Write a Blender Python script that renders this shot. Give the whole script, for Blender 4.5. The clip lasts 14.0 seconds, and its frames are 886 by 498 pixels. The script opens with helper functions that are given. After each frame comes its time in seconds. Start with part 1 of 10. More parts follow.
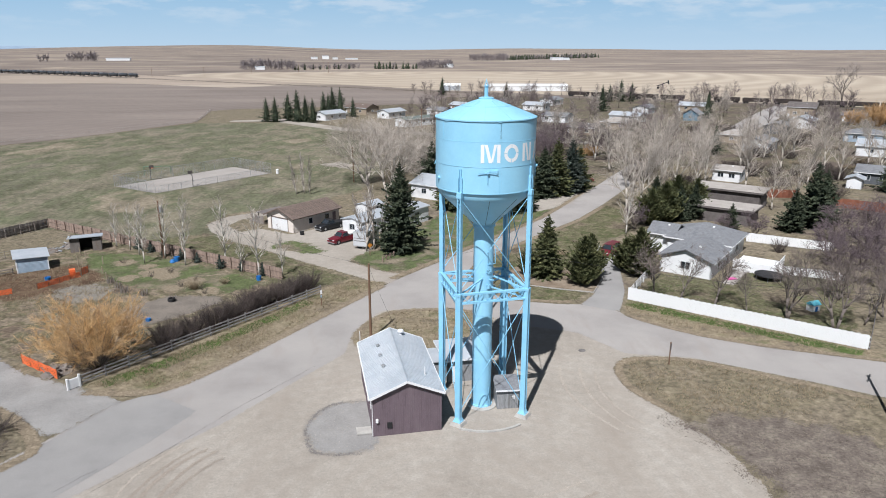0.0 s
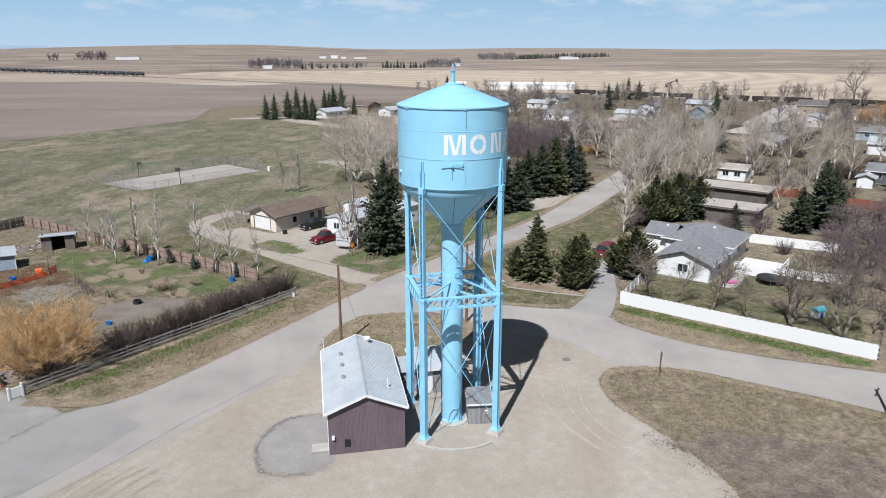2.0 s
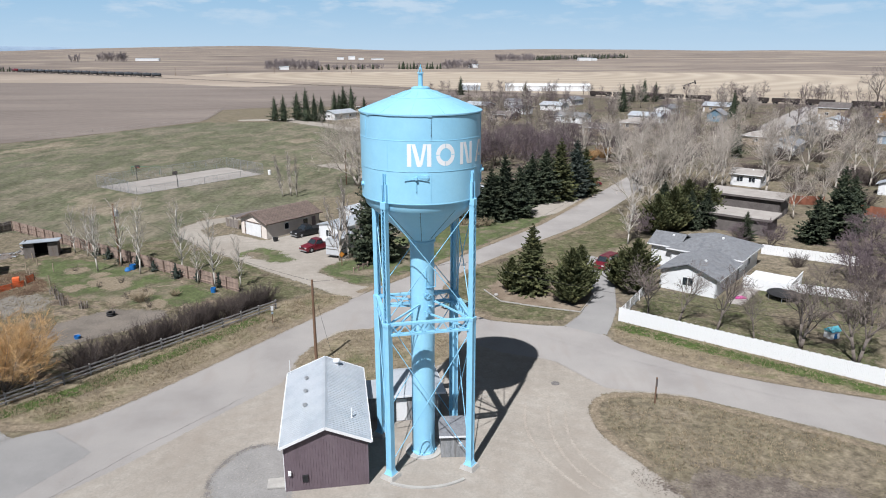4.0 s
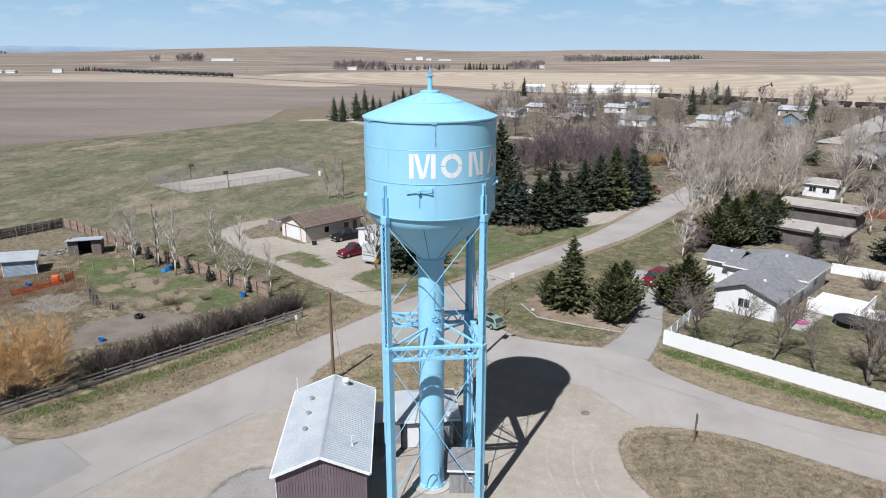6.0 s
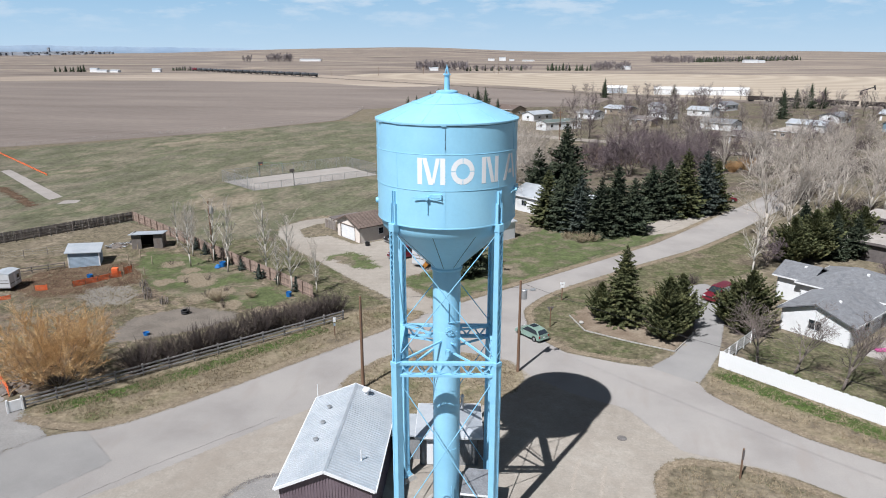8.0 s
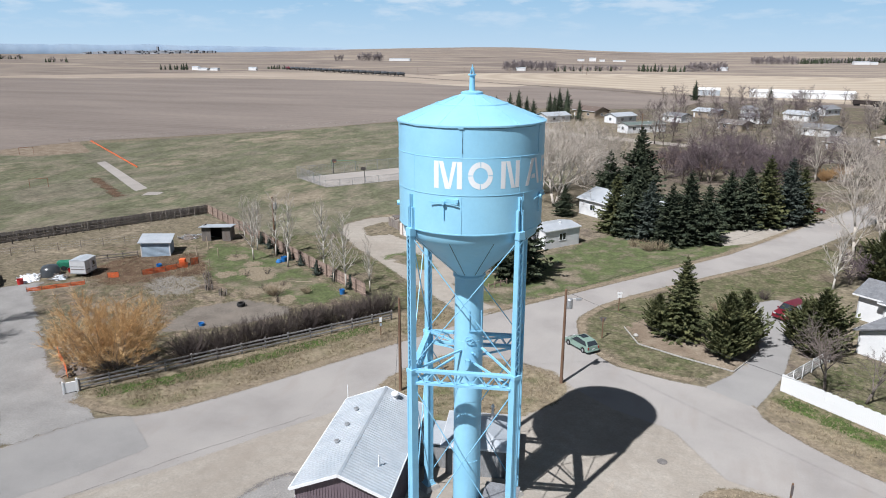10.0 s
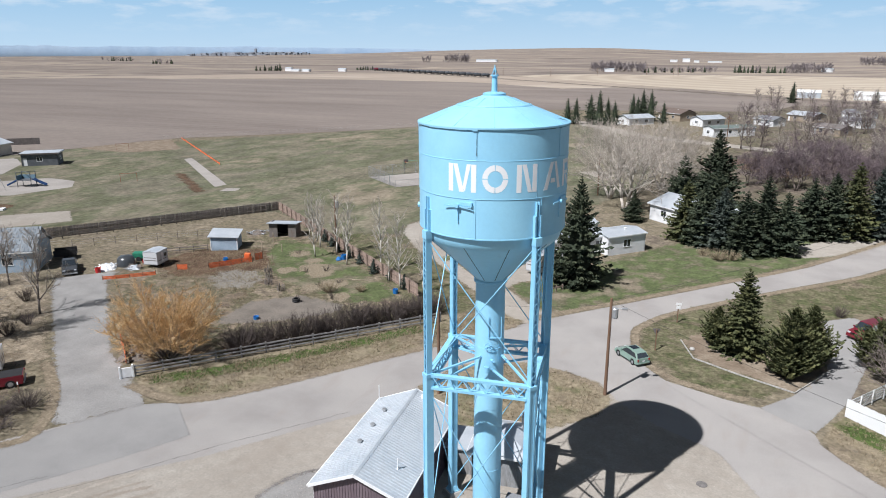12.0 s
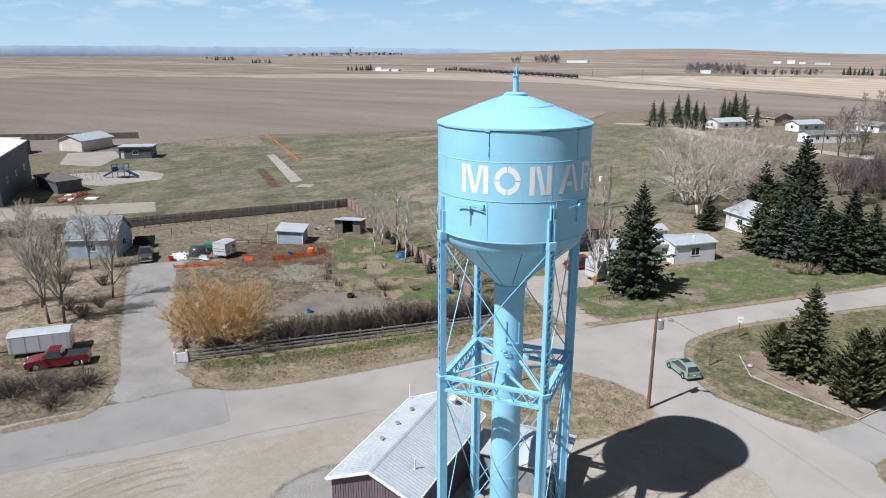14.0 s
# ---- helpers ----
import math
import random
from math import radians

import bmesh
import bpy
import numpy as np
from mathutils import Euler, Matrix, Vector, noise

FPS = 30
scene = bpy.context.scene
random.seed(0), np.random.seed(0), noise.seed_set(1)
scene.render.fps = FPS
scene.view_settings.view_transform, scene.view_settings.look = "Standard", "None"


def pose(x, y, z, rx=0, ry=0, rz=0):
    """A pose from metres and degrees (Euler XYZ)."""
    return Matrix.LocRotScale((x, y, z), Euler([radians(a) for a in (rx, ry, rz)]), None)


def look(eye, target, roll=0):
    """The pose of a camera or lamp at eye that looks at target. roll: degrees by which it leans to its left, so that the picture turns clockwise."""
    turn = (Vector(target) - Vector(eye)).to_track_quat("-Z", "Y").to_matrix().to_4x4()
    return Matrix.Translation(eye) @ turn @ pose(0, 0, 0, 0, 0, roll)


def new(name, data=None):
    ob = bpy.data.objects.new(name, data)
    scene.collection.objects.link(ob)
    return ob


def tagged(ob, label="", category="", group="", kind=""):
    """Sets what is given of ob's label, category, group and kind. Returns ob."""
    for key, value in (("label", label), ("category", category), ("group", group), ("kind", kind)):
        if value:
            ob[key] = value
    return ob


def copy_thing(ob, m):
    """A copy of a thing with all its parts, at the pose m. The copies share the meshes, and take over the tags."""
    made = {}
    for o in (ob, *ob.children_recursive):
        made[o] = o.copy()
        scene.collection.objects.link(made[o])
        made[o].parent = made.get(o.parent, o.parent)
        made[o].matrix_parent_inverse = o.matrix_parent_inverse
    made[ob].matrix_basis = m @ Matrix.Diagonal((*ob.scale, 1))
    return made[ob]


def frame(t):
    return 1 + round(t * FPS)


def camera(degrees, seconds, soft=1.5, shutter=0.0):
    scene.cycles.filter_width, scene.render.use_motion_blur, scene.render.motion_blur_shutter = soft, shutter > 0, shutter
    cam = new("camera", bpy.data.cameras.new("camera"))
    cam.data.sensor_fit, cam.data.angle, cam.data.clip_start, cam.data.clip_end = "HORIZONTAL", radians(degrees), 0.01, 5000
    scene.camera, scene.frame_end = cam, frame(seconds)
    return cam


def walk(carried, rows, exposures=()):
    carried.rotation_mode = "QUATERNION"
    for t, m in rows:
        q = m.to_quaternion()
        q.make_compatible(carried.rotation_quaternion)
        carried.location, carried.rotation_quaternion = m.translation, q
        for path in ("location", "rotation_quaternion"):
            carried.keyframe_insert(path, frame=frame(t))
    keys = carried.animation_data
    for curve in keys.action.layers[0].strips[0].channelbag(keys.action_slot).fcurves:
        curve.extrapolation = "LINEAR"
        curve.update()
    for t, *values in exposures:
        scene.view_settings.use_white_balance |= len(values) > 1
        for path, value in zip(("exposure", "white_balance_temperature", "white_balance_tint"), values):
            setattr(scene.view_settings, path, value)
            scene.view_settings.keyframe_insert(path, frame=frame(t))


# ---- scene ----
cam = camera(65.4, 14.0, soft=1.0)
PATH = [
    (0, (-6.077, -55.806, 31.218), (-5.988, -53.888, 30.659), -0.0),
    (0.5, (-5.095, -54.664, 30.833), (-5.012, -52.746, 30.272), -0.0),
    (1, (-4.184, -53.478, 30.384), (-4.101, -51.56, 29.823), -0.1),
    (1.5, (-3.285, -52.345, 30.049), (-3.211, -50.426, 29.489), 0.0),
    (2, (-2.362, -51.085, 29.905), (-2.3, -49.165, 29.345), -0.0),
    (4.5, (2.101, -45.296, 29.83), (2.079, -43.375, 29.274), -0.0),
    (5, (2.954, -44.159, 29.826), (2.885, -42.239, 29.27), -0.0),
    (5.5, (3.799, -43.045, 29.827), (3.678, -41.127, 29.271), -0.1),
    (6, (4.66, -41.994, 29.806), (4.487, -40.08, 29.251), -0.0),
    (6.5, (5.541, -41.028, 29.753), (5.316, -39.12, 29.2), 0.0),
    (7, (6.445, -40.297, 29.732), (6.162, -38.396, 29.178), 0.0),
    (7.5, (7.271, -39.499, 29.668), (6.931, -37.607, 29.114), -0.0),
    (8, (8.111, -38.821, 29.619), (7.714, -36.94, 29.066), -0.0),
    (10.5, (11.982, -36.095, 29.582), (11.299, -34.299, 29.029), 0.1),
    (11, (12.784, -35.572, 29.561), (12.045, -33.797, 29.009), 0.0),
    (11.5, (13.539, -35.071, 29.559), (12.744, -33.32, 29.008), 0.1),
    (12, (14.248, -34.612, 29.556), (13.4, -32.886, 29.005), 0.0),
    (12.5, (14.961, -34.095, 29.537), (14.06, -32.396, 28.987), 0.0),
    (13, (15.64, -33.566, 29.519), (14.686, -31.896, 28.969), 0.2),
    (13.5, (16.412, -33.074, 29.505), (15.407, -31.435, 28.956), 0.2),
    (14, (17.284, -32.464, 29.498), (16.225, -30.859, 28.948), 0.1),
]
walk(cam, [(t, look(eye, target, roll)) for t, eye, target, roll in PATH], [(0, 0.22), (5, 0.26), (8, 0.29), (14, 0.35)])

# ---- light: high spring sun from behind the camera, thin cloud near the horizon ----
SUN_EL, SUN_TO = 53.5, 22.0          # elevation; way in which shadows fall, degrees east of +y
world = bpy.data.worlds.new("sky")
scene.world = world
world.use_nodes = True


def link(nt, a, b):
    nt.links.new(a, b)


def node(nt, kind, **props):
    n = nt.nodes.new(kind)
    for k, v in props.items():
        if k in n.inputs:
            n.inputs[k].default_value = v
    return n


wt = world.node_tree
wt.nodes.clear()
sky = wt.nodes.new("ShaderNodeTexSky")
sky.sky_type = "NISHITA"
sky.sun_disc = False
sky.sun_elevation = radians(SUN_EL)
sky.sun_rotation = radians(SUN_TO + 180)
sky.air_density, sky.dust_density, sky.ozone_density = 1.0, 0.6, 1.6
sky.altitude = 950
wc = wt.nodes.new("ShaderNodeTexCoord")
wm = wt.nodes.new("ShaderNodeMapping")
wm.inputs["Scale"].default_value = (4.0, 4.0, 17.0)
link(wt, wc.outputs["Generated"], wm.inputs["Vector"])
wn = node(wt, "ShaderNodeTexNoise", Scale=3.6, Detail=7.0, Roughness=0.58)
link(wt, wm.outputs[0], wn.inputs["Vector"])
wr = wt.nodes.new("ShaderNodeValToRGB")
wr.color_ramp.elements[0].position, wr.color_ramp.elements[1].position = 0.49, 0.64
wr.color_ramp.elements[0].color, wr.color_ramp.elements[1].color = (0, 0, 0, 1), (0.7, 0.7, 0.7, 1)
link(wt, wn.outputs["Fac"], wr.inputs["Fac"])
wx = wt.nodes.new("ShaderNodeMixRGB")
wx.inputs["Color2"].default_value = (11.7, 12.9, 14.0, 1)
wl = wt.nodes.new("ShaderNodeMapRange")
wl.inputs["From Min"].default_value, wl.inputs["From Max"].default_value = 0.015, 0.07
wf = wt.nodes.new("ShaderNodeMath")
wf.operation = "MULTIPLY"
link(wt, wr.outputs["Color"], wf.inputs[0])
link(wt, wl.outputs[0], wf.inputs[1])
link(wt, wf.outputs[0], wx.inputs["Fac"])
wtint = wt.nodes.new("ShaderNodeMixRGB")
wtint.blend_type = "MULTIPLY"
wtint.inputs["Fac"].default_value = 1.0
wtint.inputs["Color2"].default_value = (0.085, 0.13, 0.225, 1)
link(wt, sky.outputs["Color"], wtint.inputs["Color1"])
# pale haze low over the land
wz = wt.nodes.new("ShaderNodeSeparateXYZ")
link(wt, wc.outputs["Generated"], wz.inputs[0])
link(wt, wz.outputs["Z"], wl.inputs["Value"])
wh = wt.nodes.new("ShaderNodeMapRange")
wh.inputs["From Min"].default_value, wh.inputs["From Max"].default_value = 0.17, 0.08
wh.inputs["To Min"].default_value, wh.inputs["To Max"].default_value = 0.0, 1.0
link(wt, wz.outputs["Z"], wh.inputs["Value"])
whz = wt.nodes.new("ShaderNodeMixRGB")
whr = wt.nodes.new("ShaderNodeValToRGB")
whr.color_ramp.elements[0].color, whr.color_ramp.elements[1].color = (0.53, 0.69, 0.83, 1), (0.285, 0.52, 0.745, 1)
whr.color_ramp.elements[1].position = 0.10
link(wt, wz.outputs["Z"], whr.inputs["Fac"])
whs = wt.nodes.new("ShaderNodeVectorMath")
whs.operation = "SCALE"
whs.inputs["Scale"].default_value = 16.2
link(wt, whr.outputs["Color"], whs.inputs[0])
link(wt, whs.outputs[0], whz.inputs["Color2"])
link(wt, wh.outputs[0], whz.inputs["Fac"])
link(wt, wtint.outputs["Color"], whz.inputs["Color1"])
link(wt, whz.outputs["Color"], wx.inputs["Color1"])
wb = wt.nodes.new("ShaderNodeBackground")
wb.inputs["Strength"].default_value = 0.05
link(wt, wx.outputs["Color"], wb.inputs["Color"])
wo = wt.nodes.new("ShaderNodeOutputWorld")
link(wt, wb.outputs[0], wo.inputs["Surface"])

sun = new("sun", bpy.data.lights.new("sun", "SUN"))
sun.data.energy, sun.data.angle, sun.data.color = 5.0, radians(0.53), (1.0, 0.97, 0.955)
_d = Vector((math.sin(radians(SUN_TO)), math.cos(radians(SUN_TO)), -math.tan(radians(SUN_EL))))
sun.rotation_euler = _d.to_track_quat("-Z", "Y").to_euler()
scene.view_settings.use_white_balance = True
scene.view_settings.white_balance_temperature = 6200


# ---- mesh tools ----
def rotz(deg):
    return Matrix.Rotation(radians(deg), 4, "Z")


def at(x, y, z=0.0, deg=0.0):
    return Matrix.Translation((x, y, z)) @ rotz(deg)


class Shape:
    """Vertices and faces, gathered piece by piece."""

    def __init__(self):
        self.v, self.f = [], []

    def add(self, verts, faces, m=None):
        n = len(self.v)
        self.v += [tuple(m @ Vector(p)) for p in verts] if m else [tuple(p) for p in verts]
        self.f += [tuple(n + i for i in f) for f in faces]
        return self

    def box(self, x0, y0, z0, x1, y1, z1, m=None, c=0.0):
        if c <= 0:
            v = [(x, y, z) for z in (z0, z1) for y in (y0, y1) for x in (x0, x1)]
            return self.add(v, [(0, 2, 3, 1), (4, 5, 7, 6), (0, 1, 5, 4), (2, 6, 7, 3), (0, 4, 6, 2), (1, 3, 7, 5)], m)
        bm = bmesh.new()
        bmesh.ops.create_cube(bm, size=1.0, matrix=Matrix.Translation(((x0 + x1) / 2, (y0 + y1) / 2, (z0 + z1) / 2)) @ Matrix.Diagonal((x1 - x0, y1 - y0, z1 - z0, 1)))
        bmesh.ops.bevel(bm, geom=bm.edges[:], offset=c, segments=2, affect="EDGES", profile=0.6)
        bm.verts.index_update()
        v, f = [p.co[:] for p in bm.verts], [tuple(q.index for q in g.verts) for g in bm.faces]
        bm.free()
        return self.add(v, f, m)

    def beam(self, p, q, w, h, up=(0, 0, 1), c=0.0):
        """A bar from p to q, w wide and h high."""
        p, q = Vector(p), Vector(q)
        x = (q - p)
        ln = x.length
        x.normalize()
        y = Vector(up).cross(x)
        if y.length < 1e-4:
            y = Vector((0, 1, 0)).cross(x)
        y.normalize()
        z = x.cross(y)
        m = Matrix((x, y, z)).transposed().to_4x4()
        m.translation = p
        return self.box(0, -w / 2, -h / 2, ln, w / 2, h / 2, m, c)

    def tube(self, p, q, r0, r1=None, n=8, cap=True):
        p, q = Vector(p), Vector(q)
        r1 = r0 if r1 is None else r1
        d = (q - p).normalized()
        a = d.orthogonal().normalized()
        b = d.cross(a)
        ring = [a * math.cos(i * 2 * math.pi / n) + b * math.sin(i * 2 * math.pi / n) for i in range(n)]
        k = len(self.v)
        self.v += [tuple(p + o * r0) for o in ring]
        if r1 <= 1e-6:
            self.v.append(tuple(q))
            self.f += [(k + i, k + (i + 1) % n, k + n) for i in range(n)]
        else:
            self.v += [tuple(q + o * r1) for o in ring]
            self.f += [(k + i, k + (i + 1) % n, k + n + (i + 1) % n, k + n + i) for i in range(n)]
            if cap:
                self.f.append(tuple(k + n + i for i in range(n)))
        if cap:
            self.f.append(tuple(k + i for i in reversed(range(n))))
        return self

    def lathe(self, profile, n=48, m=None, a0=0.0, a1=2 * math.pi):
        whole = abs(a1 - a0 - 2 * math.pi) < 1e-6
        k = n if whole else n + 1
        v = [(r * math.cos(a0 + (a1 - a0) * i / n), r * math.sin(a0 + (a1 - a0) * i / n), z) for r, z in profile for i in range(k)]
        f = []
        for j in range(len(profile) - 1):
            for i in range(n):
                i2 = (i + 1) % k
                f.append((j * k + i, j * k + i2, (j + 1) * k + i2, (j + 1) * k + i))
        return self.add(v, f, m)

    def prism(self, poly, z0, z1, m=None):
        n = len(poly)
        v = [(x, y, z0) for x, y in poly] + [(x, y, z1) for x, y in poly]
        f = [tuple(reversed(range(n))), tuple(range(n, 2 * n))] + [(i, (i + 1) % n, n + (i + 1) % n, n + i) for i in range(n)]
        return self.add(v, f, m)

    def path(self, pts, r, n=6):
        for p, q in zip(pts, pts[1:]):
            self.tube(p, q, r, r, n)
        return self

    def wall(self, length, height, holes, thick, m, top=None):
        """A wall along +x with its outer face at y = 0, with rectangular openings (x0, z0, x1, z1) cut through."""
        def corner(x, y, z):
            return tuple(m @ Vector((x, y, z)))

        xs = sorted({0.0, length, *[h[0] for h in holes], *[h[2] for h in holes]})
        zs = sorted({0.0, height, *[h[1] for h in holes], *[h[3] for h in holes]})
        nx, nz = len(xs), len(zs)
        k = len(self.v)
        for y in (0.0, thick):
            self.v += [corner(x, y, z) for z in zs for x in xs]

        def full(i, j):
            if not (0 <= i < nx - 1 and 0 <= j < nz - 1):
                return False
            cx, cz = (xs[i] + xs[i + 1]) / 2, (zs[j] + zs[j + 1]) / 2
            return not any(h[0] < cx < h[2] and h[1] < cz < h[3] for h in holes)

        def at_(i, j, back):
            return k + back * nx * nz + j * nx + i

        for i in range(nx - 1):
            for j in range(nz - 1):
                if not full(i, j):
                    continue
                a, b, c, d = (i, j), (i + 1, j), (i + 1, j + 1), (i, j + 1)
                self.f.append(tuple(at_(*p, 0) for p in (a, b, c, d)))
                self.f.append(tuple(at_(*p, 1) for p in (d, c, b, a)))
                for p, q, near in ((a, b, (i, j - 1)), (b, c, (i + 1, j)), (c, d, (i, j + 1)), (d, a, (i - 1, j))):
                    if not full(*near):
                        self.f.append((at_(*q, 0), at_(*p, 0), at_(*p, 1), at_(*q, 1)))
        return self


def mesh_of(shape, name, smooth=False):
    me = bpy.data.meshes.new(name)
    me.from_pydata(shape.v, [], shape.f)
    if smooth:
        me.polygons.foreach_set("use_smooth", [True] * len(me.polygons))
    me.update()
    return me


def part(name, shape, material, parent=None, label="", smooth=False, crease=None):
    ob = new(name, shape if isinstance(shape, bpy.types.Mesh) else mesh_of(shape, name, smooth))
    if not ob.data.materials:
        ob.data.materials.append(material)
    if crease is not None:
        ob.data.set_sharp_from_angle(angle=radians(crease))
    if parent is not None:
        ob.parent = parent
    if label:
        ob["label"] = label
    return ob


def thing(name, m, label, category, group="", kind=""):
    ob = new(name)
    ob.empty_display_size = 0.3
    ob.matrix_basis = m
    return tagged(ob, label, category, group, kind)


def solid(name, shape, material, m, label, category, group="", kind="", smooth=False):
    """A thing that is one mesh."""
    ob = part(name, shape, material, None, "", smooth)
    ob.matrix_basis = m
    return tagged(ob, label, category, group, kind)


# ---- materials ----
def shade(name, cols, scale=0.6, fine=9.0, var=0.25, rough=0.75, metal=0.0, bump=0.15, bump_dist=0.02, stretch=(1, 1, 1), rnd=0.0,
          island=0.0, edge=False, ragged=0.5, spec=0.4, ramp=(0.35, 0.65), streak=None, clump=None):
    """A surface with stains at one scale and grain at another. edge: it thins out in a ragged way where the mesh's 'edge' value nears 0."""
    mt = bpy.data.materials.new(name)
    mt.use_nodes = True
    nt = mt.node_tree
    nt.nodes.clear()
    out = nt.nodes.new("ShaderNodeOutputMaterial")
    bs = node(nt, "ShaderNodeBsdfPrincipled", Roughness=rough, Metallic=metal)
    bs.inputs["Specular IOR Level"].default_value = spec
    bs.inputs["Diffuse Roughness"].default_value = 0.45 if rough >= 0.9 else 0.0
    tc = nt.nodes.new("ShaderNodeTexCoord")
    mp = nt.nodes.new("ShaderNodeMapping")
    mp.inputs["Scale"].default_value = stretch
    link(nt, tc.outputs["Object"], mp.inputs["Vector"])
    n1 = node(nt, "ShaderNodeTexNoise", Scale=scale, Detail=6.0, Roughness=0.6)
    n2 = node(nt, "ShaderNodeTexNoise", Scale=fine, Detail=5.0, Roughness=0.65)
    link(nt, mp.outputs[0], n1.inputs["Vector"])
    link(nt, mp.outputs[0], n2.inputs["Vector"])
    rp = nt.nodes.new("ShaderNodeValToRGB")
    el = rp.color_ramp.elements
    el[0].position, el[1].position = ramp
    el[0].color, el[1].color = (*cols[0], 1), (*cols[-1], 1)
    for i, c in enumerate(cols[1:-1]):
        e = el.new(ramp[0] + (ramp[1] - ramp[0]) * (i + 1) / (len(cols) - 1))
        e.color = (*c, 1)
    link(nt, n1.outputs["Fac"], rp.inputs["Fac"])
    hs = nt.nodes.new("ShaderNodeHueSaturation")
    mr = nt.nodes.new("ShaderNodeMapRange")
    mr.inputs["From Min"].default_value, mr.inputs["From Max"].default_value = 0.3, 0.7
    mr.inputs["To Min"].default_value, mr.inputs["To Max"].default_value = 1 - var, 1 + var
    link(nt, n2.outputs["Fac"], mr.inputs["Value"])
    val = mr.outputs[0]
    for amount, source in ((rnd, ("ShaderNodeObjectInfo", "Random")), (island, ("ShaderNodeNewGeometry", "Random Per Island"))):
        if amount:
            src = nt.nodes.new(source[0])
            m2 = nt.nodes.new("ShaderNodeMapRange")
            m2.inputs["To Min"].default_value, m2.inputs["To Max"].default_value = 1 - amount, 1 + amount
            link(nt, src.outputs[source[1]], m2.inputs["Value"])
            mu = nt.nodes.new("ShaderNodeMath")
            mu.operation = "MULTIPLY"
            link(nt, val, mu.inputs[0])
            link(nt, m2.outputs[0], mu.inputs[1])
            val = mu.outputs[0]
    if clump:                                    # clump: (scale, dark, light) of tufts and stains between the two scales
        cn = node(nt, "ShaderNodeTexNoise", Scale=clump[0], Detail=8.0, Roughness=0.74)
        link(nt, mp.outputs[0], cn.inputs["Vector"])
        cm = nt.nodes.new("ShaderNodeMapRange")
        cm.inputs["From Min"].default_value, cm.inputs["From Max"].default_value = 0.36, 0.64
        cm.inputs["To Min"].default_value, cm.inputs["To Max"].default_value = clump[1], clump[2]
        link(nt, cn.outputs["Fac"], cm.inputs["Value"])
        cu = nt.nodes.new("ShaderNodeMath")
        cu.operation = "MULTIPLY"
        link(nt, val, cu.inputs[0])
        link(nt, cm.outputs[0], cu.inputs[1])
        val = cu.outputs[0]
    link(nt, val, hs.inputs["Value"])
    link(nt, rp.outputs["Color"], hs.inputs["Color"])
    colour = hs.outputs["Color"]
    if streak:                                   # streak: (colour, scale, stretch, low, high)
        sm = nt.nodes.new("ShaderNodeMapping")
        sm.inputs["Scale"].default_value = streak[2]
        link(nt, tc.outputs["Object"], sm.inputs["Vector"])
        sn = node(nt, "ShaderNodeTexNoise", Scale=streak[1], Detail=4.0, Roughness=0.6)
        link(nt, sm.outputs[0], sn.inputs["Vector"])
        sr = nt.nodes.new("ShaderNodeMapRange")
        sr.inputs["From Min"].default_value, sr.inputs["From Max"].default_value = streak[3], streak[4]
        link(nt, sn.outputs["Fac"], sr.inputs["Value"])
        sx = nt.nodes.new("ShaderNodeMixRGB")
        sx.inputs["Color2"].default_value = (*streak[0], 1)
        link(nt, sr.outputs[0], sx.inputs["Fac"])
        link(nt, colour, sx.inputs["Color1"])
        colour = sx.outputs["Color"]
    link(nt, colour, bs.inputs["Base Color"])
    if bump:
        bp = nt.nodes.new("ShaderNodeBump")
        bp.inputs["Strength"].default_value, bp.inputs["Distance"].default_value = bump, bump_dist
        link(nt, n2.outputs["Fac"], bp.inputs["Height"])
        link(nt, bp.outputs[0], bs.inputs["Normal"])
    surf = bs.outputs[0]
    if edge:
        ea = nt.nodes.new("ShaderNodeAttribute")
        ea.attribute_name = "edge"
        en = node(nt, "ShaderNodeTexNoise", Scale=0.8 / max(ragged, 0.05), Detail=6.0, Roughness=0.7)
        link(nt, tc.outputs["Object"], en.inputs["Vector"])
        e1 = nt.nodes.new("ShaderNodeMath")
        e1.operation = "MULTIPLY_ADD"
        link(nt, en.outputs["Fac"], e1.inputs[0])
        e1.inputs[1].default_value = 3.2 * ragged
        link(nt, ea.outputs["Fac"], e1.inputs[2])
        ef = node(nt, "ShaderNodeTexNoise", Scale=7.0 / max(ragged, 0.35) ** 0.5, Detail=4.0, Roughness=0.75)
        link(nt, tc.outputs["Object"], ef.inputs["Vector"])
        e3 = nt.nodes.new("ShaderNodeMath")
        e3.operation = "MULTIPLY_ADD"
        e3.inputs[1].default_value = 2.2 * ragged + 0.3
        link(nt, ef.outputs["Fac"], e3.inputs[0])
        link(nt, e1.outputs[0], e3.inputs[2])
        e2 = nt.nodes.new("ShaderNodeMath")          # crumbs and blades: each spot is either covered or bare
        e2.operation = "GREATER_THAN"
        e2.inputs[1].default_value = 1.6 * ragged + 0.5 * (2.2 * ragged + 0.3)
        link(nt, e3.outputs[0], e2.inputs[0])
        tr = nt.nodes.new("ShaderNodeBsdfTransparent")
        mx = nt.nodes.new("ShaderNodeMixShader")
        link(nt, e2.outputs[0], mx.inputs["Fac"])
        link(nt, tr.outputs[0], mx.inputs[1])
        link(nt, surf, mx.inputs[2])
        surf = mx.outputs[0]
    link(nt, surf, out.inputs["Surface"])
    return mt


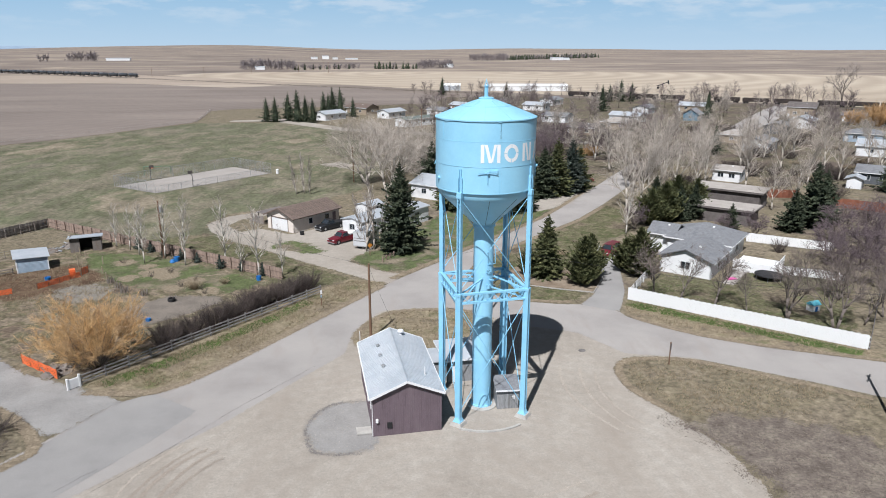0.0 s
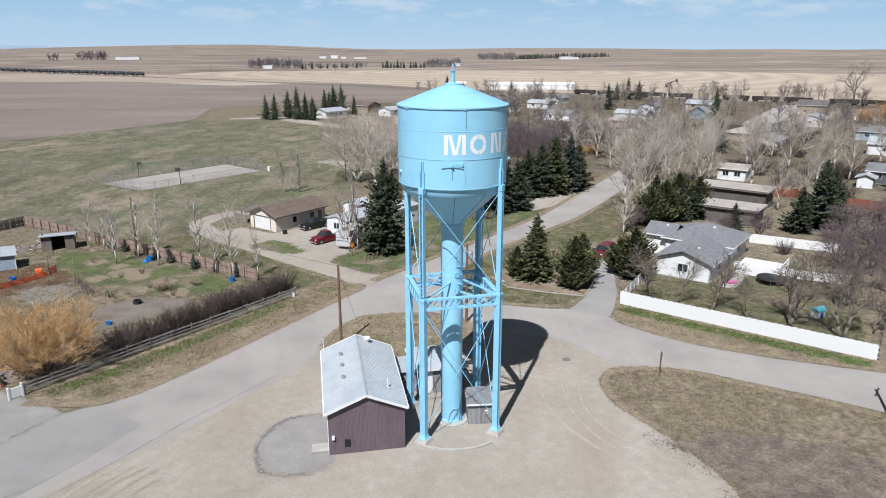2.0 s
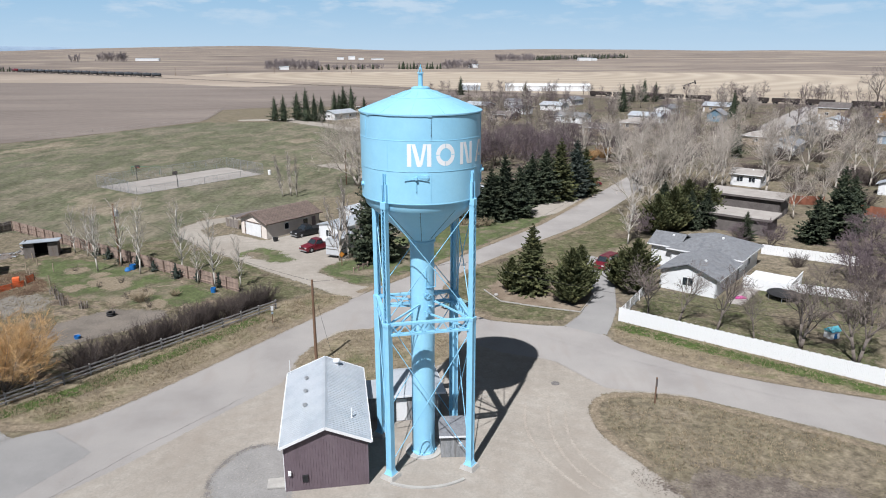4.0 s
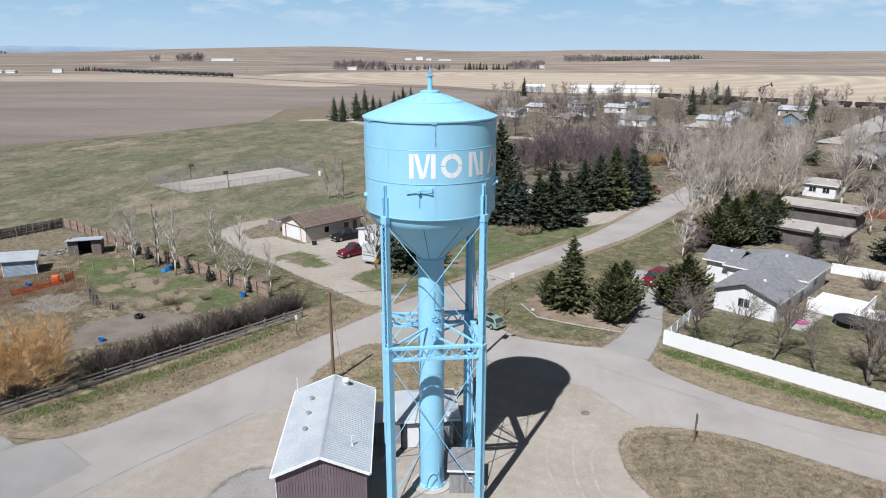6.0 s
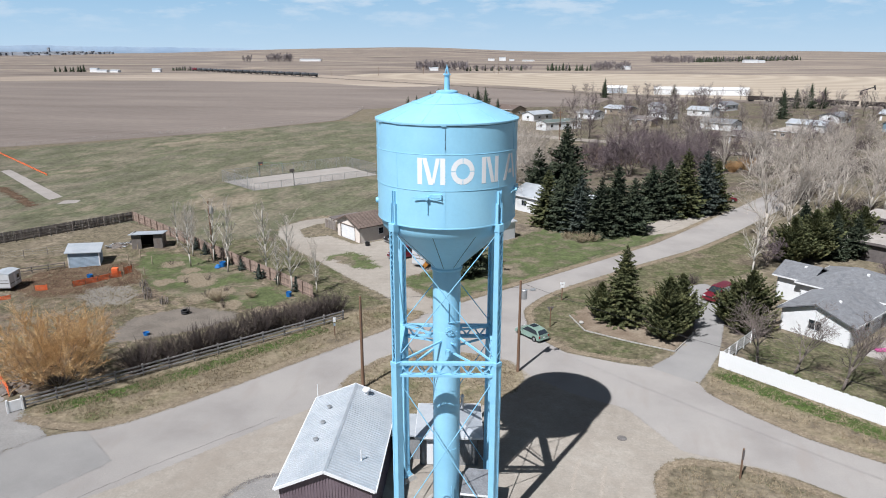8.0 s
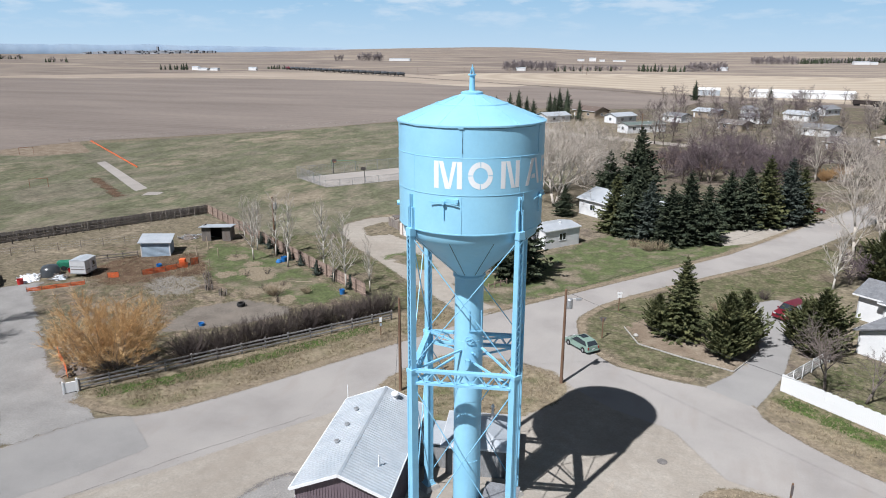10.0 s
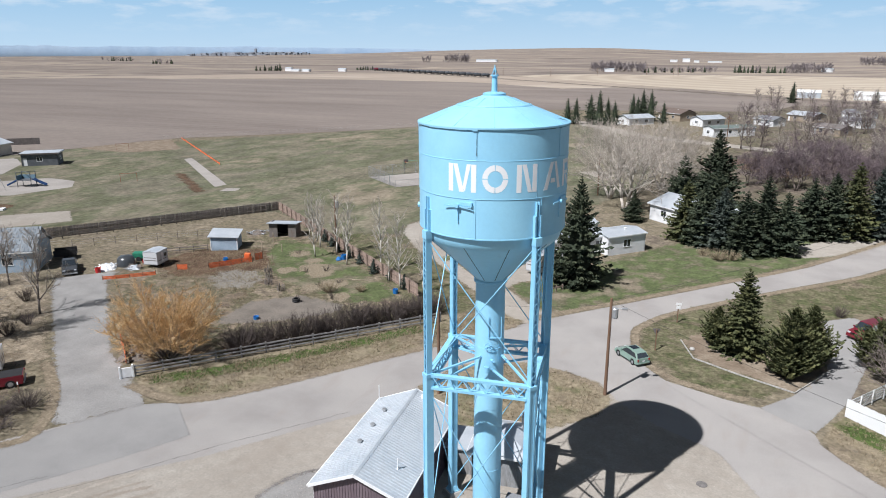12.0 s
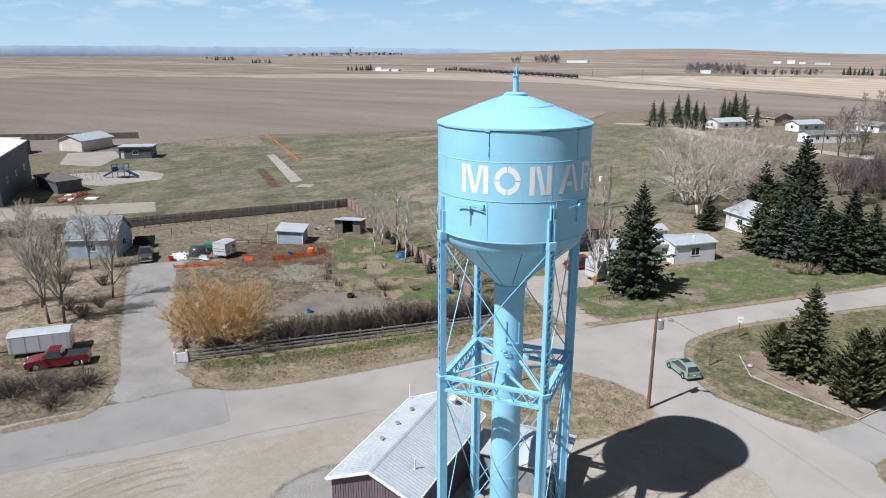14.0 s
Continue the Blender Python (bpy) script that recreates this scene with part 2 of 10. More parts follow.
def waves(mt, scale, amount, ring=False, distort=3.0, colour=(0.3, 0.26, 0.18), deg=0.0, detail_scale=0.02, centre=(0, 0)):
    """Lays field rows over a material."""
    nt = mt.node_tree
    bs = next(n for n in nt.nodes if n.type == "BSDF_PRINCIPLED")
    old = bs.inputs["Base Color"].links[0].from_socket
    tc = nt.nodes.new("ShaderNodeTexCoord")
    mp = nt.nodes.new("ShaderNodeMapping")
    mp.inputs["Rotation"].default_value = (0, 0, radians(deg))
    mp.inputs["Location"].default_value = (-centre[0], -centre[1], 0)
    link(nt, tc.outputs["Object"], mp.inputs["Vector"])
    w = nt.nodes.new("ShaderNodeTexWave")
    w.wave_type = "RINGS" if ring else "BANDS"
    if ring:
        w.rings_direction = "Z"
    w.inputs["Scale"].default_value, w.inputs["Distortion"].default_value = scale, distort
    w.inputs["Detail"].default_value, w.inputs["Detail Scale"].default_value = 2.0, detail_scale / scale if scale else 1
    link(nt, mp.outputs[0], w.inputs["Vector"])
    mr = nt.nodes.new("ShaderNodeMapRange")
    mr.inputs["To Max"].default_value = amount
    link(nt, w.outputs["Fac"], mr.inputs["Value"])
    mx = nt.nodes.new("ShaderNodeMixRGB")
    mx.inputs["Color2"].default_value = (*colour, 1)
    link(nt, mr.outputs[0], mx.inputs["Fac"])
    link(nt, old, mx.inputs["Color1"])
    link(nt, mx.outputs["Color"], bs.inputs["Base Color"])
    return mt


def glass_of(name, tint, rough=0.08):
    mt = bpy.data.materials.new(name)
    mt.use_nodes = True
    bs = mt.node_tree.nodes["Principled BSDF"]
    bs.inputs["Base Color"].default_value = (*tint, 1)
    bs.inputs["Roughness"].default_value = rough
    bs.inputs["Specular IOR Level"].default_value = 0.7
    bs.inputs["Transmission Weight"].default_value = 0.25
    return mt


STRAW, DRY, OLIVE, GREEN, SOIL = (0.254, 0.213, 0.152), (0.184, 0.156, 0.115), (0.135, 0.125, 0.082), (0.086, 0.102, 0.049), (0.135, 0.111, 0.09)
M_ground = shade("dry_spring_grass", [SOIL, DRY, (0.165, 0.142, 0.098), DRY, STRAW], 0.11, 1.7, 0.45, 0.95, bump=0.7, bump_dist=0.06, ramp=(0.28, 0.72), spec=0.1, clump=(0.7, 0.66, 1.22))
M_verge = shade("verge_grass", [(0.150, 0.124, 0.092), (0.200, 0.166, 0.116), (0.236, 0.198, 0.138), (0.165, 0.148, 0.092), (0.125, 0.124, 0.064)], 0.22, 2.4, 0.32, 0.95, bump=0.6, bump_dist=0.06, edge=True, ragged=0.5, spec=0.1, clump=(0.7, 0.74, 1.15))
M_lawn = shade("green_lawn", [DRY, OLIVE, GREEN, (0.098, 0.119, 0.053), OLIVE, DRY], 0.16, 2.6, 0.3, 0.95, bump=0.4, bump_dist=0.04, edge=True, ragged=1.6, spec=0.1, clump=(0.5, 0.74, 1.2))
M_park = shade("playing_field_grass", [(0.186, 0.163, 0.122), (0.150, 0.140, 0.102), (0.112, 0.116, 0.072), (0.182, 0.162, 0.120), (0.106, 0.112, 0.068), (0.215, 0.184, 0.136)], 0.035, 1.2, 0.34, 0.95, bump=0.3, bump_dist=0.04, edge=True, ragged=2.0, spec=0.1, stretch=(1, 0.55, 1), clump=(0.16, 0.74, 1.2))
M_gravel = shade("beige_gravel", [(0.274, 0.248, 0.214), (0.319, 0.291, 0.253), (0.345, 0.319, 0.281)], 0.10, 5.0, 0.12, 0.92, bump=0.35, bump_dist=0.02, edge=True, ragged=0.5, spec=0.15,
                 streak=((0.254, 0.221, 0.187), 0.13, (1, 0.5, 1), 0.5, 0.82), clump=(1.1, 0.88, 1.08))
waves(M_gravel, 0.2, 0.26, True, 5.0, (0.279, 0.246, 0.209), 0, 0.12, (-3, -16))
M_greygravel = shade("grey_crushed_gravel", [(0.226, 0.218, 0.21), (0.287, 0.279, 0.267)], 0.3, 7.0, 0.16, 0.92, bump=0.4, bump_dist=0.02, edge=True, ragged=0.7, spec=0.15)
M_asphalt = shade("worn_chip_seal", [(0.256, 0.240, 0.228), (0.295, 0.279, 0.264), (0.319, 0.301, 0.283)], 0.12, 10.0, 0.08, 0.9, bump=0.15, bump_dist=0.01, edge=True, ragged=0.2, spec=0.2,
                  streak=((0.279, 0.254, 0.234), 0.5, (1, 0.25, 1), 0.55, 0.78))
M_newasphalt = shade("newer_grey_asphalt", [(0.234, 0.228, 0.221), (0.258, 0.251, 0.243), (0.275, 0.267, 0.256)], 0.2, 12.0, 0.08, 0.9, bump=0.15, bump_dist=0.01, edge=True, ragged=0.15, spec=0.2)
M_dulllawn = shade("dull_spring_lawn", [(0.119, 0.098, 0.072), (0.164, 0.139, 0.097), (0.094, 0.097, 0.052), (0.143, 0.127, 0.082), (0.078, 0.089, 0.041), (0.127, 0.107, 0.074)], 0.13, 2.4, 0.35, 0.95, bump=0.5, bump_dist=0.05, edge=True, ragged=1.6, spec=0.1, clump=(0.6, 0.66, 1.2))
M_drystraw = shade("bleached_dry_grass", [(0.165, 0.135, 0.10), (0.235, 0.195, 0.143), (0.285, 0.238, 0.178), (0.20, 0.165, 0.115)], 0.22, 2.6, 0.4, 0.95, bump=0.6, bump_dist=0.06, edge=True, ragged=1.6, spec=0.1, clump=(0.8, 0.66, 1.2))
M_village = shade("village_dead_grass", [(0.105, 0.083, 0.070), (0.139, 0.115, 0.091), (0.115, 0.105, 0.070), (0.174, 0.143, 0.108)], 0.08, 1.2, 0.4, 0.95, bump=0.4, bump_dist=0.06, edge=True, ragged=2.0, spec=0.1, clump=(0.3, 0.62, 1.2))
M_strawedge = shade("straw_road_edge", [(0.176, 0.143, 0.105), (0.234, 0.193, 0.139), (0.201, 0.164, 0.119)], 0.8, 5.0, 0.35, 0.95, bump=0.5, bump_dist=0.05, edge=True, ragged=0.3, spec=0.1, clump=(1.5, 0.72, 1.15))
M_freshgrass = shade("fresh_green_strip", [(0.125, 0.122, 0.066), (0.082, 0.112, 0.036), (0.060, 0.094, 0.025), (0.140, 0.130, 0.076)], 0.4, 3.0, 0.35, 0.95, bump=0.5, bump_dist=0.05, edge=True, ragged=0.6, spec=0.1, clump=(1.1, 0.7, 1.2))
M_track = shade("tyre_packed_gravel", [(0.320, 0.285, 0.244), (0.372, 0.335, 0.290)], 0.9, 9.0, 0.15, 0.95, bump=0.3, bump_dist=0.02, edge=True, ragged=0.22, spec=0.1)
M_worn = shade("dusty_brown_wheel_mark", [(0.262, 0.226, 0.190), (0.300, 0.263, 0.222)], 0.7, 9.0, 0.15, 0.95, bump=0.3, bump_dist=0.02, edge=True, ragged=0.22, spec=0.1)
M_berm = shade("dark_crumbled_rim", [(0.165, 0.152, 0.142), (0.215, 0.200, 0.188)], 0.9, 8.0, 0.3, 0.95, bump=0.5, bump_dist=0.04, edge=True, ragged=0.5, spec=0.1)
M_crack = shade("tar_filled_crack", [(0.123, 0.115, 0.111), (0.18, 0.168, 0.16)], 2.0, 14.0, 0.2, 0.9, bump=0)
M_yard = shade("rough_yard_turf", [(0.14, 0.11, 0.083), (0.205, 0.164, 0.12), (0.125, 0.115, 0.07), (0.245, 0.2, 0.148), (0.172, 0.143, 0.106)], 0.28, 2.6, 0.42, 0.95, bump=0.7, bump_dist=0.07, edge=True, ragged=1.4, spec=0.1, clump=(0.8, 0.5, 1.18))
M_garden = shade("raked_garden_earth", [(0.143, 0.125, 0.107), (0.172, 0.152, 0.13), (0.193, 0.168, 0.143)], 0.4, 5.0, 0.2, 0.95, bump=0.6, bump_dist=0.05, edge=True, ragged=0.8, spec=0.1)
M_ashes = shade("grey_matted_weeds", [(0.156, 0.143, 0.127), (0.217, 0.201, 0.176), (0.18, 0.16, 0.127)], 0.5, 4.0, 0.35, 0.95, bump=0.6, bump_dist=0.06, edge=True, ragged=1.6, spec=0.1)
M_dirt = shade("bare_brown_soil", [(0.164, 0.127, 0.094), (0.205, 0.164, 0.123), (0.246, 0.205, 0.156)], 0.4, 4.0, 0.25, 0.95, bump=0.6, bump_dist=0.06, edge=True, ragged=1.0, spec=0.1)
M_redsoil = shade("reddish_garden_soil", [(0.075, 0.049, 0.034), (0.108, 0.071, 0.047), (0.144, 0.105, 0.071)], 0.5, 4.0, 0.3, 0.95, bump=0.7, bump_dist=0.08, edge=True, ragged=1.4, spec=0.1)
M_darkdirt = shade("dark_matted_turf", [(0.105, 0.088, 0.075), (0.150, 0.127, 0.108), (0.195, 0.170, 0.138)], 0.6, 3.5, 0.35, 0.95, bump=0.6, bump_dist=0.05, edge=True, ragged=2.0, spec=0.1)
M_concrete = shade("weathered_concrete", [(0.361, 0.344, 0.32), (0.451, 0.435, 0.402)], 1.2, 18.0, 0.10, 0.85, bump=0.15, bump_dist=0.004, spec=0.3)
M_court = shade("old_court_concrete", [(0.283, 0.261, 0.239), (0.336, 0.312, 0.287)], 0.15, 6.0, 0.1, 0.9, bump=0.1, edge=True, ragged=0.1, spec=0.2)
M_plough = waves(shade("harrowed_field", [(0.158, 0.134, 0.119), (0.190, 0.162, 0.144), (0.220, 0.189, 0.165)], 0.012, 0.5, 0.14, 0.95, bump=0.2, bump_dist=0.08, edge=True, ragged=1.5, spec=0.1, stretch=(0.5, 2.0, 1)),
                 0.035, 0.20, colour=(0.246, 0.205, 0.172), deg=32, distort=2.0)
M_stubble = shade("pale_stubble_field", [(0.262, 0.217, 0.176), (0.328, 0.277, 0.226), (0.295, 0.246, 0.201), (0.369, 0.316, 0.258)], 0.006, 0.08, 0.1, 0.95, bump=0, edge=True, ragged=3.0, spec=0.1, stretch=(0.5, 2.0, 1))
M_swath = waves(shade("swathed_stubble_field", [(0.353, 0.299, 0.234), (0.426, 0.369, 0.295)], 0.004, 0.06, 0.06, 0.95, bump=0, edge=True, ragged=3.0, spec=0.1),
                0.0085, 0.5, ring=True, colour=(0.254, 0.213, 0.168), distort=4.0, detail_scale=0.004, centre=(60, 860))
M_farfield = shade("far_prairie", [(0.145, 0.121, 0.108), (0.236, 0.198, 0.164), (0.167, 0.139, 0.122), (0.305, 0.258, 0.207), (0.198, 0.164, 0.138)], 0.0026, 0.02, 0.12, 0.95, bump=0, stretch=(0.6, 2.4, 1), ramp=(0.38, 0.62), edge=True, ragged=10.0, spec=0.1)
# the ridge's pale blue is distance haze put into the base colour
M_haze = shade("haze_tinted_ridge", [(0.235, 0.315, 0.415), (0.300, 0.375, 0.462)], 0.004, 0.02, 0.05, 1.0, bump=0, spec=0.0)

M_blue = shade("sky_blue_paint", [(0.272, 0.572, 0.772), (0.296, 0.602, 0.797), (0.318, 0.627, 0.812)], 0.35, 5.0, 0.025, 0.42, bump=0.06, bump_dist=0.006, spec=0.45,
               streak=((0.26, 0.50, 0.66), 0.8, (1.0, 1.0, 0.12), 0.60, 0.85))
M_blue2 = shade("sky_blue_steel_paint", [(0.242, 0.538, 0.745), (0.282, 0.587, 0.785)], 1.5, 14.0, 0.05, 0.45, bump=0.08, bump_dist=0.004, spec=0.45)
M_seam = shade("rust_dark_seam", [(0.05, 0.09, 0.12), (0.10, 0.17, 0.22)], 2.0, 20.0, 0.2, 0.7, bump=0.1)
M_white = shade("white_paint", [(0.76, 0.765, 0.76), (0.82, 0.82, 0.815)], 0.8, 10.0, 0.04, 0.5, bump=0.05, bump_dist=0.004)
M_letter = shade("white_sign_paint", [(0.78, 0.80, 0.81), (0.83, 0.84, 0.845)], 1.2, 14.0, 0.03, 0.5, bump=0.03, bump_dist=0.003)
M_tin = shade("pale_metal_roofing", [(0.45, 0.49, 0.53), (0.51, 0.545, 0.58), (0.54, 0.57, 0.6)], 0.5, 6.0, 0.06, 0.42, metal=0.25, bump=0.08, bump_dist=0.01)
M_whitetrim = shade("white_metal_trim", [(0.72, 0.73, 0.73), (0.80, 0.80, 0.80)], 1.0, 12.0, 0.04, 0.5, bump=0.04)
M_brownmetal = shade("brown_metal_siding", [(0.131, 0.100, 0.113), (0.157, 0.120, 0.137), (0.173, 0.137, 0.151)], 0.8, 8.0, 0.10, 0.55, bump=0.06, stretch=(1, 1, 0.3))
M_greyrail = shade("pale_weathered_rails", [(0.246, 0.234, 0.226), (0.312, 0.299, 0.291), (0.197, 0.18, 0.168)], 1.5, 18.0, 0.2, 0.9, bump=0.2, rnd=0.18, stretch=(1, 1, 0.25))
# blue-grey of the far town holds the haze of distance as paint
M_distant = shade("haze_tinted_roofs", [(0.221, 0.242, 0.279), (0.303, 0.32, 0.344)], 0.01, 0.1, 0.2, 0.9, bump=0, island=0.3)
M_greyboard = shade("weathered_grey_boards", [(0.221, 0.226, 0.23), (0.279, 0.283, 0.287), (0.18, 0.176, 0.172)], 2.0, 16.0, 0.2, 0.85, bump=0.2, stretch=(1, 1, 0.2), rnd=0.12)
M_oldwood = shade("silvered_fence_wood", [(0.164, 0.143, 0.127), (0.23, 0.205, 0.184), (0.197, 0.156, 0.127)], 1.5, 18.0, 0.25, 0.9, bump=0.25, rnd=0.22, stretch=(1, 1, 0.25))
M_redplank = shade("faded_reddish_planks", [(0.213, 0.152, 0.119), (0.271, 0.205, 0.168), (0.238, 0.164, 0.127)], 1.2, 16.0, 0.25, 0.9, bump=0.25, rnd=0.2, stretch=(1, 1, 0.25))
M_pole = shade("utility_pole_wood", [(0.15, 0.088, 0.055), (0.21, 0.13, 0.085)], 1.5, 20.0, 0.2, 0.85, bump=0.2, stretch=(1, 1, 0.15))
M_black = shade("black_plastic_rubber", [(0.016, 0.016, 0.017), (0.026, 0.026, 0.028)], 3.0, 20.0, 0.15, 0.7, bump=0.05)
# near-black fill that stands in for the shade inside rooms
M_dark = shade("painted_interior_shade", [(0.021, 0.02, 0.019), (0.033, 0.031, 0.03)], 1.0, 8.0, 0.1, 0.9, bump=0)
M_steel = shade("galvanised_steel", [(0.42, 0.43, 0.44), (0.52, 0.53, 0.54)], 2.0, 16.0, 0.1, 0.4, metal=0.6, bump=0.05)
M_glass = glass_of("window_glass", (0.035, 0.045, 0.055))
M_shingle = shade("grey_asphalt_shingles", [(0.150, 0.156, 0.168), (0.192, 0.199, 0.211), (0.168, 0.172, 0.180)], 0.8, 7.0, 0.2, 0.9, bump=0.3, bump_dist=0.02, rnd=0.05, clump=(2.2, 0.82, 1.12))
M_brownroof = shade("brown_roof_tiles", [(0.122, 0.092, 0.078), (0.164, 0.125, 0.105), (0.141, 0.108, 0.092)], 0.8, 6.0, 0.16, 0.85, bump=0.2, rnd=0.12)
M_darkroof = shade("dark_brown_shingles", [(0.107, 0.094, 0.09), (0.156, 0.139, 0.131)], 0.7, 6.0, 0.16, 0.9, bump=0.2, rnd=0.1)
M_tanroof = shade("tan_flat_roofing", [(0.300, 0.276, 0.252), (0.370, 0.342, 0.314)], 0.4, 6.0, 0.1, 0.9, bump=0.1)
M_stucco = shade("beige_stucco", [(0.624, 0.564, 0.510), (0.696, 0.636, 0.576)], 0.9, 14.0, 0.08, 0.9, bump=0.2, bump_dist=0.006)
M_siding = shade("white_siding", [(0.70, 0.71, 0.715), (0.78, 0.785, 0.785)], 0.7, 9.0, 0.05, 0.6, bump=0.06, bump_dist=0.006, rnd=0.03)
M_bluesiding = shade("pale_blue_siding", [(0.27, 0.35, 0.43), (0.34, 0.42, 0.50)], 0.9, 9.0, 0.10, 0.7, bump=0.08)
M_tealsiding = shade("teal_blue_siding", [(0.115, 0.197, 0.262), (0.156, 0.246, 0.312)], 0.9, 9.0, 0.08, 0.7, bump=0.08)
M_tansiding = shade("tan_siding", [(0.295, 0.238, 0.172), (0.361, 0.299, 0.226)], 0.9, 9.0, 0.08, 0.75, bump=0.08)
M_greysiding = shade("slate_grey_siding", [(0.082, 0.09, 0.102), (0.119, 0.127, 0.139)], 0.9, 9.0, 0.10, 0.7, bump=0.08)
M_redfence = shade("red_brown_fence_stain", [(0.197, 0.07, 0.041), (0.254, 0.102, 0.061)], 1.2, 12.0, 0.18, 0.85, bump=0.15, rnd=0.15)
M_orange = shade("orange_safety_mesh", [(0.75, 0.13, 0.04), (0.82, 0.19, 0.06)], 2.0, 16.0, 0.15, 0.6, bump=0.1)
M_bluetarp = shade("blue_plastic", [(0.016, 0.131, 0.394), (0.025, 0.18, 0.476)], 2.0, 12.0, 0.1, 0.5, bump=0.1)

M_needle = shade("spruce_needles", [(0.026, 0.036, 0.024), (0.048, 0.061, 0.038), (0.086, 0.098, 0.058)], 0.7, 5.0, 0.3, 0.8, bump=0, island=0.3, rnd=0.12, spec=0.2)
M_needle2 = shade("yellowish_cedar_needles", [(0.05, 0.060, 0.028), (0.085, 0.094, 0.042), (0.13, 0.13, 0.056)], 0.7, 5.0, 0.3, 0.8, bump=0, island=0.3, rnd=0.1, spec=0.2)
M_needle3 = shade("blue_spruce_needles", [(0.030, 0.043, 0.036), (0.056, 0.070, 0.058), (0.083, 0.098, 0.080)], 0.7, 5.0, 0.3, 0.8, bump=0, island=0.4, spec=0.2)
M_bark = shade("grey_bark", [(0.131, 0.107, 0.09), (0.197, 0.164, 0.139)], 2.0, 16.0, 0.25, 0.9, bump=0.2)
M_palebark = shade("pale_poplar_bark", [(0.40, 0.36, 0.312), (0.50, 0.455, 0.402)], 2.0, 12.0, 0.2, 0.9, bump=0.15, island=0.15)
M_paletwig = shade("pale_tan_twigs", [(0.330, 0.290, 0.250), (0.450, 0.402, 0.350)], 0.5, 6.0, 0.2, 0.9, bump=0, island=0.3, rnd=0.12)
M_greytwig = shade("grey_brown_twigs", [(0.184, 0.158, 0.142), (0.267, 0.234, 0.212)], 0.5, 6.0, 0.2, 0.9, bump=0, island=0.3, rnd=0.12)
M_yardbark = shade("grey_brown_yard_bark", [(0.135, 0.113, 0.099), (0.205, 0.174, 0.152)], 2.0, 16.0, 0.25, 0.9, bump=0.2)
M_yardtwig = shade("grey_brown_yard_twigs", [(0.125, 0.102, 0.092), (0.205, 0.170, 0.150)], 0.5, 6.0, 0.2, 0.9, bump=0, island=0.3, rnd=0.12)
M_mulch = shade("straw_mulch", [(0.164, 0.135, 0.097), (0.226, 0.19, 0.138), (0.189, 0.152, 0.107)], 0.9, 4.0, 0.4, 0.95, bump=0.5, bump_dist=0.05, edge=True, ragged=1.0, spec=0.1)
M_whitebark = shade("white_birch_bark", [(0.40, 0.375, 0.33), (0.52, 0.49, 0.44)], 4.0, 20.0, 0.25, 0.85, bump=0.1)
M_darktwig = shade("dark_brown_twigs", [(0.062, 0.049, 0.045), (0.112, 0.089, 0.080)], 0.5, 6.0, 0.2, 0.9, bump=0, island=0.3, rnd=0.12)
# far twigs: distance haze mixed into a paler, greyer base colour
M_fartwig = shade("haze_tinted_twigs", [(0.19, 0.165, 0.17), (0.26, 0.225, 0.225)], 0.05, 0.6, 0.2, 0.9, bump=0, island=0.2)
M_purpletwig = shade("purple_grey_twigs", [(0.111, 0.085, 0.094), (0.16, 0.125, 0.13)], 0.5, 6.0, 0.2, 0.9, bump=0, island=0.3, rnd=0.12)
M_willow = shade("golden_willow_twigs", [(0.46, 0.28, 0.12), (0.58, 0.385, 0.185), (0.50, 0.37, 0.24)], 0.5, 6.0, 0.2, 0.85, bump=0, island=0.35)
M_ambertwig = shade("amber_twigs", [(0.36, 0.22, 0.10), (0.46, 0.30, 0.15)], 0.5, 6.0, 0.2, 0.9, bump=0, island=0.3, rnd=0.1)
M_strawtuft = shade("dead_straw_grass", [(0.246, 0.197, 0.127), (0.328, 0.271, 0.184)], 0.3, 4.0, 0.2, 0.9, bump=0, island=0.3)
M_greentuft = shade("fresh_green_grass", [(0.060, 0.082, 0.024), (0.098, 0.114, 0.042)], 0.3, 4.0, 0.2, 0.9, bump=0, island=0.3)


# ---- the land ----
def hill(x, y):
    r = math.hypot(x, y)
    if r < 900:
        return 0.0
    az = math.degrees(math.atan2(x, y))
    tall = 20 + 30 * math.exp(-((az + 17) / 9.0) ** 2) + 8 * math.exp(-((az - 9) / 7.0) ** 2) + 5 * noise.noise((az * 0.13, 3.1, 0))
    tall *= 1.0 / (1.0 + math.exp(-(az + 38) / 4.0))
    k = min(1.0, max(0.0, (r - 900) / 3500.0))
    roll = 4.0 * noise.noise((x * 0.0011, y * 0.0011, 1.7)) * min(1.0, (r - 900) / 1500.0)
    return tall * k * k * (3 - 2 * k) + roll * (1 if az > -45 else 0.3)


def ground_sheet():
    radii = [0] + [3 * 1.0] + [6 * 1.08 ** i for i in range(90)]
    radii = [r for r in radii if r < 4880] + [4880]
    n = 240
    s = Shape()
    s.v.append((0, 0, 0))
    for r in radii[1:]:
        for i in range(n):
            a = i * 2 * math.pi / n
            x, y = r * math.sin(a), r * math.cos(a)
            s.v.append((x, y, hill(x, y)))
    s.f += [(0, 1 + (i + 1) % n, 1 + i) for i in range(n)]
    for j in range(len(radii) - 2):
        for i in range(n):
            a, b = 1 + j * n + i, 1 + j * n + (i + 1) % n
            s.f.append((a, b, b + n, a + n))
    return part("ground", s, M_ground, smooth=True)


tagged(ground_sheet(), "dry patchy spring prairie grass reaching the horizon", "ground", kind="structure")


